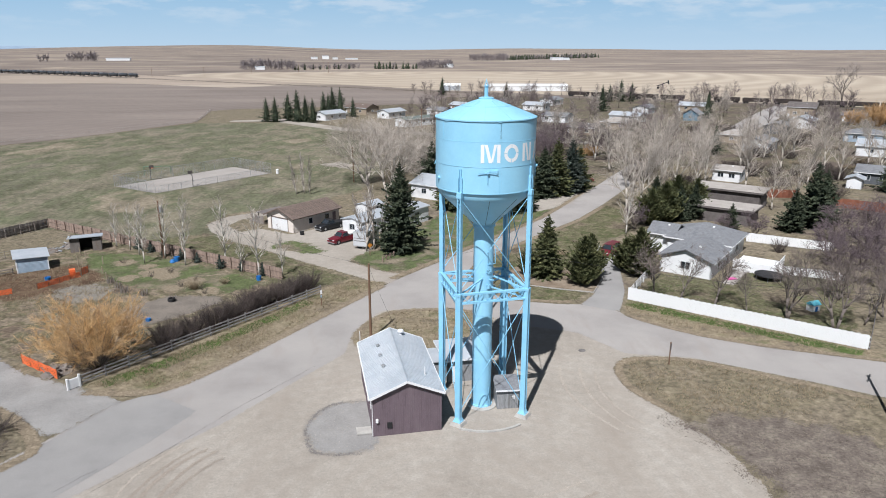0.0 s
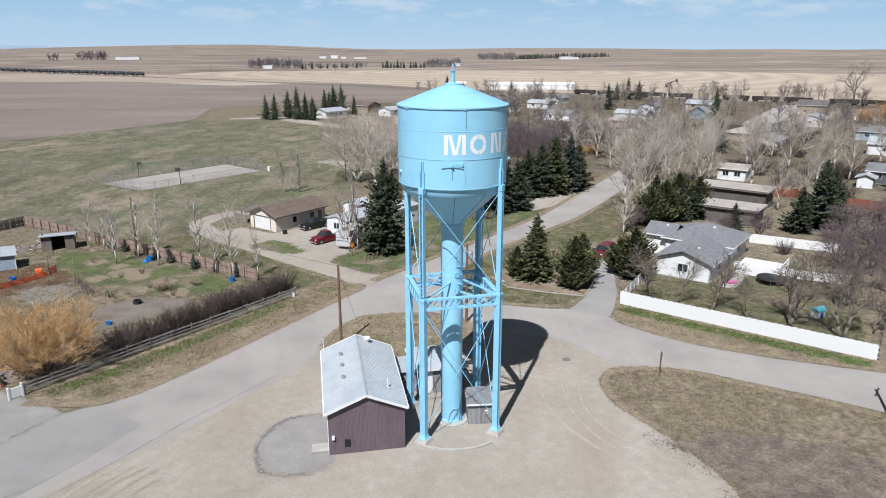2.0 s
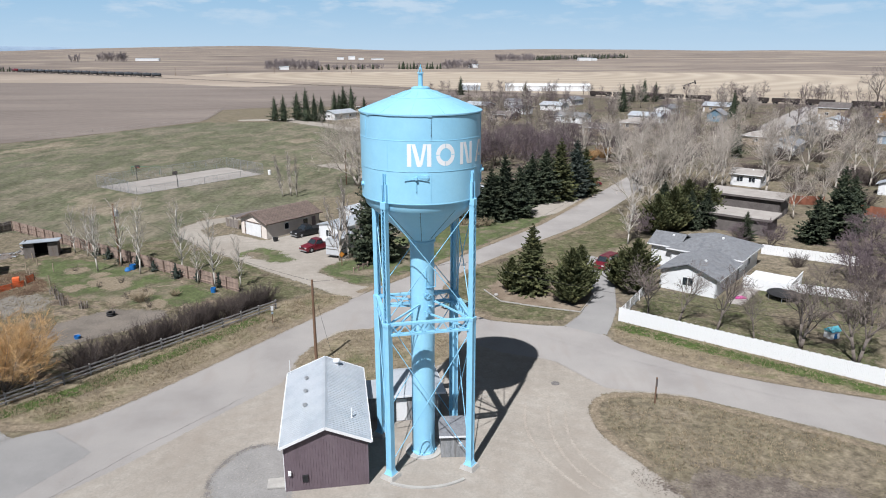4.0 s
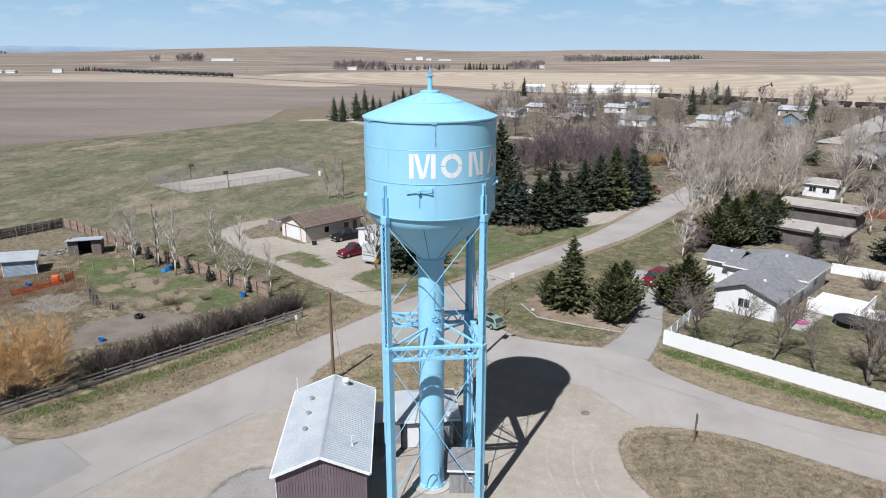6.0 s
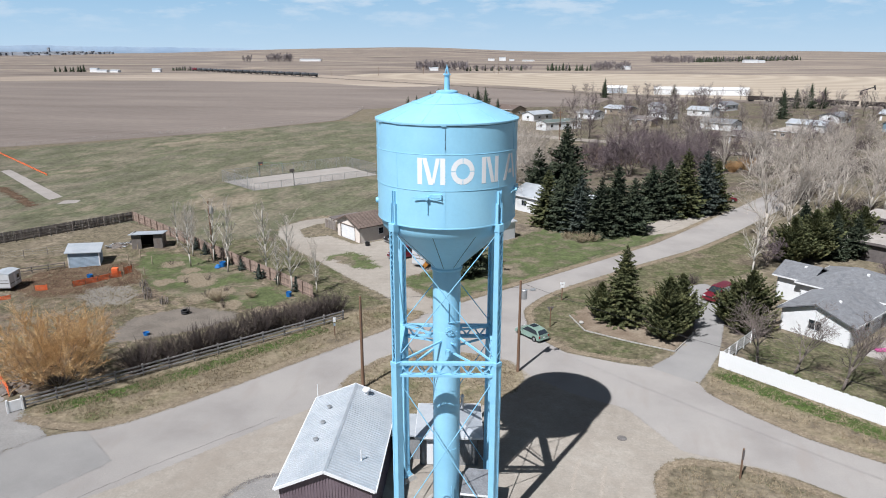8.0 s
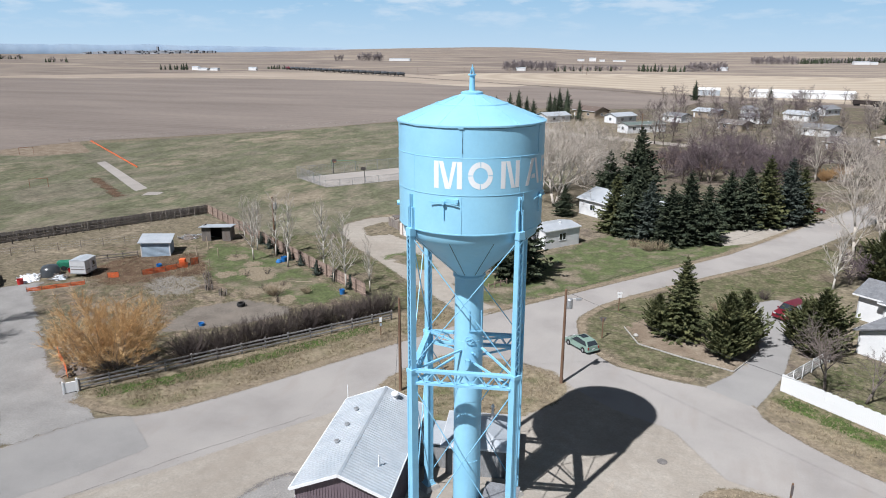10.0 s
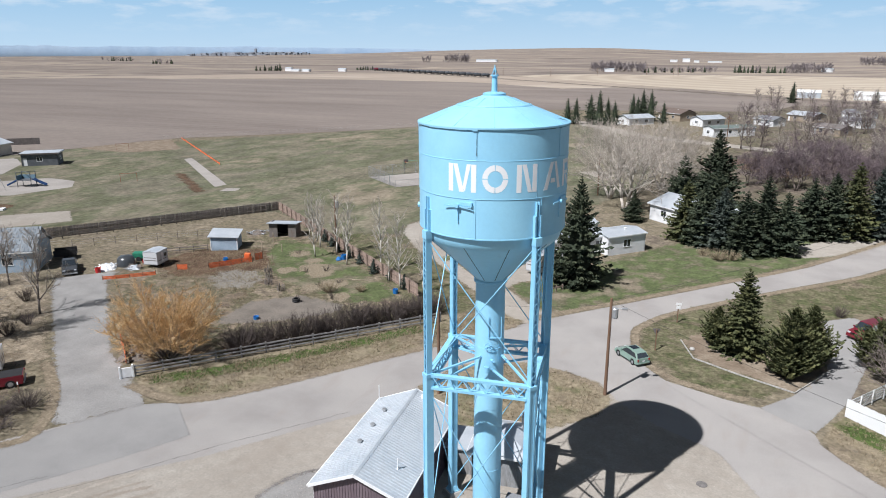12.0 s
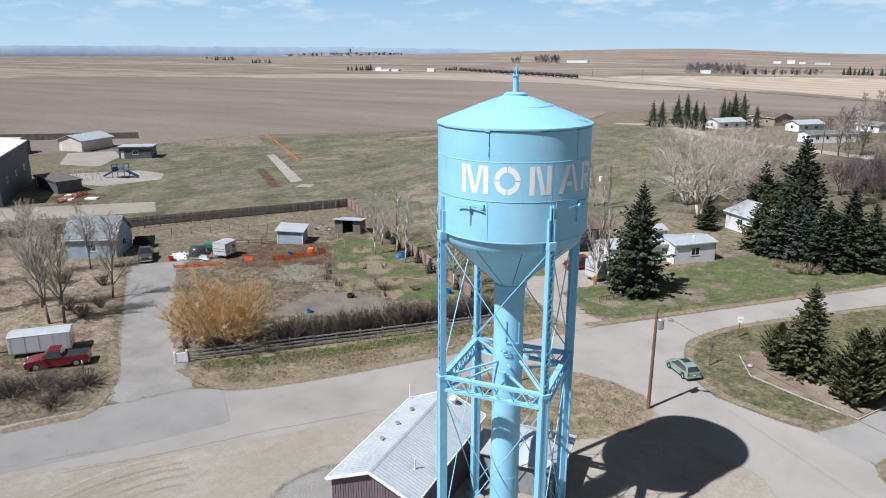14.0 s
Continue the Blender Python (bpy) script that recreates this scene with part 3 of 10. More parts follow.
def edge_dist(poly, pts):
    """Signed distance of points to the edge of a polygon, positive inside."""
    px, py = pts[:, 0], pts[:, 1]
    best = np.full(len(pts), 1e9)
    inside = np.zeros(len(pts), bool)
    n = len(poly)
    for i in range(n):
        (ax, ay), (bx, by) = poly[i], poly[(i + 1) % n]
        dx, dy = bx - ax, by - ay
        t = np.clip(((px - ax) * dx + (py - ay) * dy) / (dx * dx + dy * dy + 1e-12), 0, 1)
        best = np.minimum(best, np.hypot(px - ax - t * dx, py - ay - t * dy))
        cross = ((ay > py) != (by > py)) & (px < (bx - ax) * (py - ay) / (by - ay + 1e-12) + ax)
        inside ^= cross
    return np.where(inside, best, -best)


LAID = []


def patch(name, poly, z, material, cell, margin, label, category="ground", lift=None):
    """A sheet laid on the ground over a polygon; it carries the distance from its edge, by which the material frays."""
    LAID.append(name)
    z = 0.30 * z + 0.0001 * len(LAID)
    p = np.array(poly, float)
    lo, hi = p.min(0) - margin, p.max(0) + margin
    nx, ny = max(2, int((hi[0] - lo[0]) / cell) + 2), max(2, int((hi[1] - lo[1]) / cell) + 2)
    gx, gy = np.meshgrid(np.linspace(lo[0], hi[0], nx), np.linspace(lo[1], hi[1], ny))
    pts = np.stack([gx.ravel(), gy.ravel()], 1)
    d = edge_dist([tuple(q) for q in p], pts)
    idx = np.arange(nx * ny).reshape(ny, nx)
    quads = np.stack([idx[:-1, :-1], idx[:-1, 1:], idx[1:, 1:], idx[1:, :-1]], -1).reshape(-1, 4)
    quads = quads[(d[quads] > -margin).any(1)]
    used = np.unique(quads)
    remap = np.full(nx * ny, -1)
    remap[used] = np.arange(len(used))
    zs = [z + (lift(x, y) if lift else 0.0) for x, y in pts[used]]
    me = bpy.data.meshes.new(name)
    me.from_pydata([(x, y, zz) for (x, y), zz in zip(pts[used], zs)], [], remap[quads].tolist())
    attr = me.attributes.new("edge", "FLOAT", "POINT")
    attr.data.foreach_set("value", d[used].astype(np.float32))
    if lift:
        me.polygons.foreach_set("use_smooth", [True] * len(me.polygons))
    return tagged(part(name, me, material), label, category, kind="structure")


MAIN_NW = [(-75, -70), (-40.6, -10.5), (-36.2, -3.3), (-33.4, 2.2), (-29.6, 4.2), (-25.3, 9.6), (-17.8, 21.3), (-12.8, 29.3), (-9.2, 35.0), (-5.5, 39.8), (7.5, 56.4), (19.6, 72.2), (34.5, 97.5), (60, 142)]
MAIN_SE = [(67, 139), (42, 97), (33.6, 82.8), (25.3, 70.3), (15.9, 59.5), (7.8, 49.7), (3.6, 43.7), (1.6, 38.6), (2.1, 35.4), (3.2, 31.2), (-1, 26), (-6.1, 24.9), (-9.9, 24.4), (-11.4, 21.5), (-13.0, 17.4), (-13.4, 12.0), (-18.7, 4.2), (-22.5, -1.6), (-26, -5.6), (-32.2, -13.2), (-66, -74)]
EAST = [(-3, 29), (3.2, 31.2), (6.9, 27.1), (12.5, 25.6), (15.6, 25.3), (19.3, 22.9), (19.8, 20.9), (22.6, 17.8), (26.3, 14.6), (32.2, 11.4), (43.5, 6.9), (56, 2), (72, -6), (110, -30), (104, -39), (66, -14.5), (48, -5.5), (37.8, -0.1), (33.3, 3.0), (27.2, 6.8), (23, 9.3), (19, 10.1), (16.5, 10.6), (12.6, 16.5), (7.6, 18.5), (3.9, 21.2), (1.6, 24.2), (-5, 25)]
LOT = [(-70, -72), (-36.5, -12), (-29.4, -3), (-24.5, 3), (-19.1, 11.8), (-13.8, 20.5), (-10.5, 27.5), (-2, 30), (5.8, 27.1), (14.6, 22), (21, 14), (25, 8.4), (19, 9.9), (15.9, 9.7), (14.1, 7.2), (14.2, 2.6), (17.1, -2.7), (19.1, -7.3), (19.8, -12.7), (19.0, -18), (14, -40), (20, -74)]

patch("gravel_lot", LOT, 0.012, M_gravel, 1.0, 1.2, "pale beige gravel lot with curving tyre tracks", "gravel lot")
patch("road", MAIN_NW + MAIN_SE, 0.024, M_asphalt, 1.0, 0.9, "worn pale grey chip-seal village road", "road")
patch("road", EAST, 0.036, M_asphalt, 1.0, 0.9, "worn pale grey side road meeting the main road", "road")
patch("road_patch", [(-30.6, 3.9), (-25.5, 0.4), (-27.9, -4.4), (-30.6, -9.0), (-42, -28), (-47, -26), (-40.2, -11.2), (-36.4, -4.2), (-33.0, 2.4)], 0.046, M_newasphalt, 0.8, 0.5, "newer darker grey asphalt patch on the road", "road")
patch("driveway", [(-33.0, 2.6), (-36.4, -3.6), (-48.6, 5.2), (-67.8, 18.4), (-72, 22), (-67, 28), (-64.3, 23.7), (-44.8, 8.6), (-36.5, 4.6)], 0.058, M_greygravel, 0.8, 0.9, "grey gravel driveway beside the willow", "driveway")
patch("garage_driveway", [(-9.2, 34.6), (-10.4, 34.4), (-14.6, 38.4), (-22.65, 45.4), (-30.0, 52.2), (-35.4, 56.8), (-41.5, 63.8), (-43.8, 69.5), (-41.8, 75.0), (-35, 80.5), (-33, 77), (-38.4, 73.0), (-39.8, 68.5), (-36.5, 63.4), (-33.5, 66.0), (-27.2, 61.6), (-20, 68.5), (-13, 63), (-12.0, 56.5), (-12.8, 50.2), (-15.2, 48.0), (-15.7, 45.0), (-13.0, 42.5), (-10.3, 39.9), (-7.4, 38.6)], 0.03, M_gravel, 0.8, 0.9, "beige gravel drive looping to the garage", "driveway")
patch("drive_island", [(-29.2, 53.4), (-27.3, 57.2), (-24.0, 56.4), (-20.2, 51.0), (-22.0, 49.2)], 0.044, M_lawn, 0.5, 0.8, "small oval of grass in the gravel drive", "grass")
patch("asphalt_drive", [(15.2, 25.3), (17.8, 29.0), (20.6, 36.2), (21.6, 41.9), (20.6, 50.0), (24, 53), (26.4, 50), (24.4, 39.6), (22.3, 30.2), (20.6, 25.6), (19.3, 22.6)], 0.05, M_newasphalt, 0.7, 0.6, "short paved drive beside the picket fence", "driveway")
patch("grey_gravel_pad", [(-15.3, -3.1), (-14.4, 0.2), (-12.5, 1.4), (-10.1, 1.5), (-9.2, -4.6), (-9.4, -6.4), (-11.6, -7.0), (-14.1, -6.6)], 0.05, M_greygravel, 0.4, 0.9, "grey gravel pad beside the brown pump house", "gravel")
patch("tower_island", [(-13.0, 15.2), (-12.9, 17.4), (-11.4, 21.4), (-9.4, 24.1), (-6.1, 24.9), (-1.9, 24.9), (1.6, 23.8), (3.5, 21.1), (3.0, 18), (0.9, 15), (-2.0, 12.6), (-8, 11.0), (-11.5, 12.5)], 0.062, M_verge, 0.5, 1.0, "dry grass island behind the water tower", "grass")
patch("lawn", [(4.2, 44.0), (3.0, 39.0), (3.4, 33), (5.2, 29.6), (8.2, 27.4), (12.5, 26.4), (15.2, 27.4), (17.2, 30.5), (19.6, 36.6), (20.6, 42), (19.8, 49.5), (24.5, 54), (32, 60), (36, 78), (33.6, 82.0), (26, 70), (16.5, 59.2), (8.5, 49.4)], 0.03, M_dulllawn, 0.8, 1.0, "patchy olive and straw lawn on the corner", "grass")
patch("lawn", [(-8.5, 40.2), (-10.4, 40.6), (-13.2, 43.2), (-15.2, 45.4), (-14.4, 48.2), (-11.0, 52), (-8, 60), (-2, 72), (3, 80), (12, 82), (22, 92), (31, 97), (18.6, 72.6), (6.5, 57), (-5.8, 41.0)], 0.03, M_lawn, 0.8, 1.2, "green lawn beside the mobile home", "grass")
patch("verge", [(20.3, 24.4), (19.9, 21.6), (22.7, 18.4), (26.5, 15.3), (32.3, 12.2), (43, 8.0), (45, 9.5), (43.2, 10.6), (22.0, 27.0)], 0.052, M_verge, 0.5, 0.8, "dry verge with greening strip under the picket fence", "grass")
patch("verge", [(-38.3, 4.2), (-36.5, 4.7), (-29.7, 4.5), (-25.4, 9.9), (-17.9, 21.7), (-12.9, 29.7), (-9.6, 35.2), (-14.8, 36.6), (-19.4, 32.5), (-28, 18.6), (-33, 12), (-37.8, 6.4)], 0.04, M_verge, 0.5, 0.8, "straw verge with green tufts along the rail fence", "grass")
patch("tree_bed", [(7.2, 37.6), (9.0, 33.5), (17.8, 29.8), (20.2, 34.8), (20.9, 38.6), (15.5, 40.5), (9.2, 41.5)], 0.056, M_dirt, 0.5, 0.5, "bare brown mulch bed under two spruces", "planting bed")
patch("yard_lawn", [(23.4, 27.2), (42.3, 12.2), (56, 34), (50, 42), (37.6, 33.2), (29.6, 37.6)], 0.03, M_dulllawn, 0.7, 1.0, "dull winter lawn inside the picket fence", "grass")
patch("dark_turf", [(16.9, -3.4), (21.5, -2.6), (26.3, -3.4), (31, -5.6), (33, -12), (30, -22), (20.4, -20), (20.6, -12.7), (19.6, -7)], 0.03, M_darkdirt, 0.7, 2.4, "dark matted patch of turf beside the lot", "grass")
patch("garden_bed", [(-41.6, 22.6), (-42.2, 26.2), (-38.0, 31.0), (-31.4, 30.6), (-30.4, 28.6), (-33.1, 24.8), (-37.4, 21.0), (-40.8, 19.3)], 0.036, M_garden, 0.5, 0.9, "raked bare garden bed", "garden")
patch("garden_soil", [(-66, 32.5), (-65.4, 41), (-57, 45.4), (-50.5, 43.6), (-49.4, 37.6), (-53, 33), (-58.2, 29.6)], 0.03, M_redsoil, 0.6, 1.6, "reddish dug-over garden soil", "garden")
patch("yard", [(-37.8, 7.0), (-33, 12.6), (-28, 19.0), (-19.6, 32.8), (-26, 37), (-40, 47), (-58, 58), (-72, 44), (-66, 26), (-44, 10)], 0.022, M_yard, 0.8, 1.4, "rough mottled yard turf inside the fences", "yard")
patch("ditch", [(-42, -9.8), (-39.8, -5.4), (-45.6, -0.8), (-55, -1.5), (-57, -12), (-49, -17)], 0.03, M_yard, 0.6, 1.4, "brushy brown ditch beside the driveway", "ditch")
patch("dry_yard", [(-49, 4.2), (-67, 17.2), (-76, 21), (-92, 14), (-86, -2), (-62, -6), (-54, -0.5)], 0.026, M_drystraw, 0.9, 1.8, "bleached straw-coloured grass beside the driveway", "grass")
patch("drive_lawn", [(-27, 36.8), (-19.8, 33.8), (-15.2, 36.6), (-27.0, 49.4), (-35.2, 56.2), (-41.6, 62.8), (-56, 57), (-40, 47.4)], 0.024, M_dulllawn, 0.8, 1.2, "olive and straw grass between the drive and the fence", "grass")
patch("weed_bed", [(-53.5, 31.0), (-54.0, 34.5), (-50.0, 36.5), (-46.6, 34.0), (-46.0, 30.4), (-49, 28.6)], 0.034, M_ashes, 0.5, 1.4, "grey matted weeds beside the garden bed", "grass")
for _x, _y, _r in ((-49.6, 46.0, 1.7), (-43.4, 41.2, 2.2), (-41.2, 39.6, 2.0), (-36.9, 36.9, 1.9), (-33.4, 32.6, 1.6), (-46.2, 38.6, 1.5), (-38.4, 34.0, 1.4), (-45.4, 44.0, 1.2)):
    patch("mulch_ring", [(_x + _r * math.cos(k * 0.6283), _y + _r * math.sin(k * 0.6283)) for k in range(10)], 0.046, M_mulch, 0.35, 0.9, "ring of straw mulch round a young tree", "mulch")
patch("yard_grass", [(-57, 52), (-48, 50), (-36, 43), (-26, 35.6), (-30, 32), (-39, 33), (-47, 37), (-55, 45)], 0.03, M_lawn, 0.7, 1.6, "greening grass along the plank fence", "grass")
patch("court", [(-75.6, 107.4), (-63.2, 98.8), (-42.6, 123.5), (-54.6, 134.2)], 0.06, M_court, 1.0, 0.3, "bare grey concrete sports court", "sports court")
patch("playing_field", [(-71, 68), (-48, 53), (-36, 58), (-44, 68), (-42, 78), (-30, 84), (-18, 100), (-12, 130), (-30, 215), (-62, 252), (-99, 250), (-127, 202), (-172, 136), (-200, 96), (-118, 22)], 0.018, M_park, 3.0, 3.0, "mottled spring grass of the playing field", "grass")

# far land
patch("ploughed_field", [(-196, 60), (-180, 141), (-133, 193), (-126, 205), (-99.5, 254), (-110, 318), (-49, 336), (6, 356), (20, 420), (-50, 520), (-150, 590), (-262, 604), (-420, 610), (-700, 500), (-1000, 380), (-600, -60)], 0.20, M_plough, 12.0, 12.0, "wide harrowed brown-grey field", "field")
patch("stubble_field", [(-262, 606), (-420, 618), (-700, 520), (-1050, 400), (-1500, 700), (-1100, 1500), (-620, 1080), (-290, 775), (-100, 640), (-140, 520)], 0.26, M_stubble, 25.0, 20.0, "pale tan stubble field by the railway", "field")
patch("swathed_field", [(-300, 800), (-90, 600), (20, 486), (120, 412), (225, 333), (460, 160), (1100, 300), (1150, 1000), (500, 1180), (-100, 1250)], 0.32, M_swath, 25.0, 20.0, "pale stubble field with curved swath lines", "field", lift=hill)
patch("prairie", [(-4000, -700), (-300, -40), (-215, 60), (-190, 150), (-104, 330), (-30, 400), (60, 420), (300, 290), (480, 140), (4000, -500), (4100, 2000), (3000, 3600), (1500, 4500), (-1500, 4600), (-3400, 3200), (-4400, 1500)], 0.08, M_farfield, 55.0, 20.0, "far rolling prairie in bands of stubble and fallow", "field", lift=lambda x, y: hill(x, y) + min(0.8, max(0.0, (math.hypot(x, y) - 900) * 0.002)))
patch("village_ground", [(10, 108), (34, 104), (60, 142), (100, 90), (60, 60), (75, 40), (120, 10), (300, 120), (420, 190), (300, 300), (60, 425), (-20, 400), (-30, 300), (4, 250), (0, 200), (-10, 140)], 0.016, M_village, 4.0, 3.0, "brown dead grass and soil between the village houses", "ground")


def ribbon(name, pts, width, z, material, label, category, step=0.8):
    """A narrow strip laid along a line, with the distance from its edge for fraying."""
    LAID.append(name)
    z = 0.30 * z + 0.0001 * len(LAID)
    p = [Vector((*q, 0)) for q in pts]
    line = []
    for k in range(len(p) - 1):
        p0, p1, p2, p3 = p[max(0, k - 1)], p[k], p[k + 1], p[min(len(p) - 1, k + 2)]
        n = max(2, int((p2 - p1).length / step))
        for i in range(n):
            t = i / n
            line.append(0.5 * ((2 * p1) + (p2 - p0) * t + (2 * p0 - 5 * p1 + 4 * p2 - p3) * t * t + (3 * p1 - p0 - 3 * p2 + p3) * t ** 3))
    line.append(p[-1])
    v, f, d = [], [], []
    w = width / 2 + 0.5
    for i, q in enumerate(line):
        t = (line[min(i + 1, len(line) - 1)] - line[max(i - 1, 0)]).normalized()
        o = Vector((-t.y, t.x, 0))
        end = min(i, len(line) - 1 - i) * step * 0.5 - 0.6
        for s in (-1, -0.5, 0, 0.5, 1):
            v.append(tuple(q + o * (w * s) + Vector((0, 0, z))))
            d.append(min(width / 2 - abs(s) * w, end))
    for i in range(len(line) - 1):
        f += [(i * 5 + k, (i + 1) * 5 + k, (i + 1) * 5 + k + 1, i * 5 + k + 1) for k in range(4)]
    me = bpy.data.meshes.new(name)
    me.from_pydata(v, [], f)
    attr = me.attributes.new("edge", "FLOAT", "POINT")
    attr.data.foreach_set("value", d)
    return tagged(part(name, me, material), label, category, kind="structure")


for _pts, _w in (([(-9.6, 36.2), (-5.9, 40.6), (7.1, 57.0), (19.2, 72.8), (34, 98)], 1.3), ([(33.9, 82.2), (25.8, 70.0), (16.4, 59.2), (8.3, 49.4), (4.2, 43.6), (2.3, 38.4), (2.7, 35.4), (3.9, 31.4), (7.3, 27.9), (12.6, 26.5), (15.6, 26.4)], 1.2),
                 ([(20.0, 22.4), (20.6, 20.8), (23.2, 17.8), (26.8, 14.9), (32.5, 11.9), (43.5, 7.6), (56, 2.6)], 1.1), ([(-38.6, 4.0), (-36.8, 4.4), (-33.2, 4.0), (-29.5, 5.0), (-25.0, 10.6), (-17.6, 22.2), (-12.6, 30.0), (-9.6, 34.6)], 1.5),
                 ([(37.2, -0.9), (32.9, 2.2), (27.0, 6.0), (22.8, 8.6), (19, 9.3), (16.0, 8.9), (14.6, 6.8), (14.8, 2.6), (17.6, -2.6)], 1.1), ([(-12.4, 14.6), (-12.3, 17.6), (-10.8, 21.2), (-8.6, 23.6), (-5.8, 24.3), (-1.8, 24.2), (1.3, 23.2), (2.9, 21.0)], 1.0),
                 ([(-40.2, -12.0), (-38.2, -8.0), (-37.0, -5.0), (-41.5, 0.0), (-49.2, 4.6)], 1.4)):
    ribbon("road_edge", _pts, _w * 0.75, 0.07, M_strawedge, "band of straw and dust along the road edge", "road edge")
ribbon("pad_edge", [(-9.6, -6.6), (-11.6, -7.1), (-14.1, -6.7), (-15.3, -3.4), (-14.5, 0.1), (-12.6, 1.4), (-10.4, 1.6)], 0.22, 0.06, M_berm, "crumbled dark rim round the grey gravel pad", "gravel")
ribbon("verge_strip", [(21.2, 25.4), (24.6, 22.6), (32.6, 16.3), (42.2, 8.9)], 1.9, 0.066, M_freshgrass, "fresh green strip of grass under the picket fence", "grass")
ribbon("verge_strip", [(-36.6, 5.6), (-31.0, 11.2), (-25.4, 19.0), (-19.0, 28.6)], 1.8, 0.066, M_freshgrass, "patchy green strip of grass along the rail fence", "grass")
_rt = random.Random(5)


def tyre_arc(cx, cy, r, a0, a1, width, wander=0.5):
    n = 9
    ph = _rt.uniform(0, 6)
    pts = [(cx + (r + wander * math.sin(ph + 4.0 * i / n)) * math.cos(radians(a0 + (a1 - a0) * i / n)), cy + (r + wander * math.sin(ph + 4.0 * i / n)) * math.sin(radians(a0 + (a1 - a0) * i / n))) for i in range(n + 1)]
    ribbon("tyre_track", pts, width, 0.022, _rt.choice((M_track, M_track, M_worn)), "faint curved tyre track in the gravel", "tyre track", 0.5)


for _k in range(5):                               # cars turning in round the pump house, and swinging past the grass corner
    tyre_arc(-15.5, -13.0, 8.4 + 0.95 * _k, 122 + 3 * _k, 214, 0.22 + 0.06 * (_k % 3), 0.2)
for _k in range(3):
    tyre_arc(24.0, 4.0, 12.4 + 1.5 * _k, 160, 222, 0.24, 0.25)
for _k in range(4):
    tyre_arc(-4.0, 8.0, 22.0 + 1.6 * _k, -112 + 3 * _k, -58, 0.25, 0.3)


def crack(pts, seed):
    rg = random.Random(seed)
    s = Shape()
    p = []
    for (ax, ay), (bx, by) in zip(pts, pts[1:]):
        n = max(2, int(math.hypot(bx - ax, by - ay) / 0.5))
        p += [(ax + (bx - ax) * i / n + rg.uniform(-0.06, 0.06), ay + (by - ay) * i / n + rg.uniform(-0.06, 0.06)) for i in range(n)]
    for a, b in zip(p, p[1:]):
        w = rg.uniform(0.008, 0.02)
        s.beam((*a, 0.028), (*b, 0.028), w, 0.006)
    return tagged(part("road_crack", s, M_crack), "thin dark crack in the road surface", "crack", kind="structure")


for _i, _pts in enumerate(([(-32.6, -11.1), (-31.4, -9.2), (-30.1, -7.8)], [(-33.8, -12.9), (-33.3, -12.1)], [(-30.06, -11.45), (-26.64, -6.61), (-21.71, 1.35), (-15.92, 9.46)])):
    crack(_pts, _i)


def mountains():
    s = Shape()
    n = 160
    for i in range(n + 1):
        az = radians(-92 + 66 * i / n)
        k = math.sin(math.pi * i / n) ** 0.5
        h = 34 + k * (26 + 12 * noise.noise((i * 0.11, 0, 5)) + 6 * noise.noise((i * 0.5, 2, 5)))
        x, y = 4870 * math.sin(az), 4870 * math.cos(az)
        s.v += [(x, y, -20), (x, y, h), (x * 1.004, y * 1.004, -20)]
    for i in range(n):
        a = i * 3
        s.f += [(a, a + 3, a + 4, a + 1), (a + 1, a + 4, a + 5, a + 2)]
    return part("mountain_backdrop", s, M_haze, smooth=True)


tagged(mountains(), "mountain range on the far horizon, faint blue from painted haze", "backdrop", kind="structure")


# ---- the water tower ----
TX, TY, TROT = 0.02, 0.60, 11.2
TANK_R, Z_EAVE, Z_BOTTOM, Z_NECK, LEG = 4.06, 25.82, 20.32, 16.75, 4.16


def on_tank(a_deg, z, out=0.0):
    a = radians(a_deg - TROT)
    return ((TANK_R + out) * math.cos(a), (TANK_R + out) * math.sin(a), z)


def curved_stroke(s, quad, out=0.019, thick=0.004, steps=8):
    """A painted stroke on the tank: quad of (angle, z) corners, bottom left, bottom right, top right, top left."""
    for i in range(steps):
        t0, t1 = i / steps, (i + 1) / steps
        ring = []
        for t in (t0, t1):
            b = [quad[0][k] * (1 - t) + quad[1][k] * t for k in (0, 1)]
            u = [quad[3][k] * (1 - t) + quad[2][k] * t for k in (0, 1)]
            ring.append((b, u))
        (b0, u0), (b1, u1) = ring
        rows = 3
        for j in range(rows):
            f0, f1 = j / rows, (j + 1) / rows
            p = [[b0[k] * (1 - f) + u0[k] * f for k in (0, 1)] for f in (f0, f1)]
            q = [[b1[k] * (1 - f) + u1[k] * f for k in (0, 1)] for f in (f0, f1)]
            c = [on_tank(*w, out) for w in (p[0], q[0], q[1], p[1])]
            d = [on_tank(*w, out - thick) for w in (p[0], q[0], q[1], p[1])]
            s.add(c + d, [(0, 1, 2, 3), (0, 4, 5, 1), (1, 5, 6, 2), (2, 6, 7, 3), (3, 7, 4, 0)])


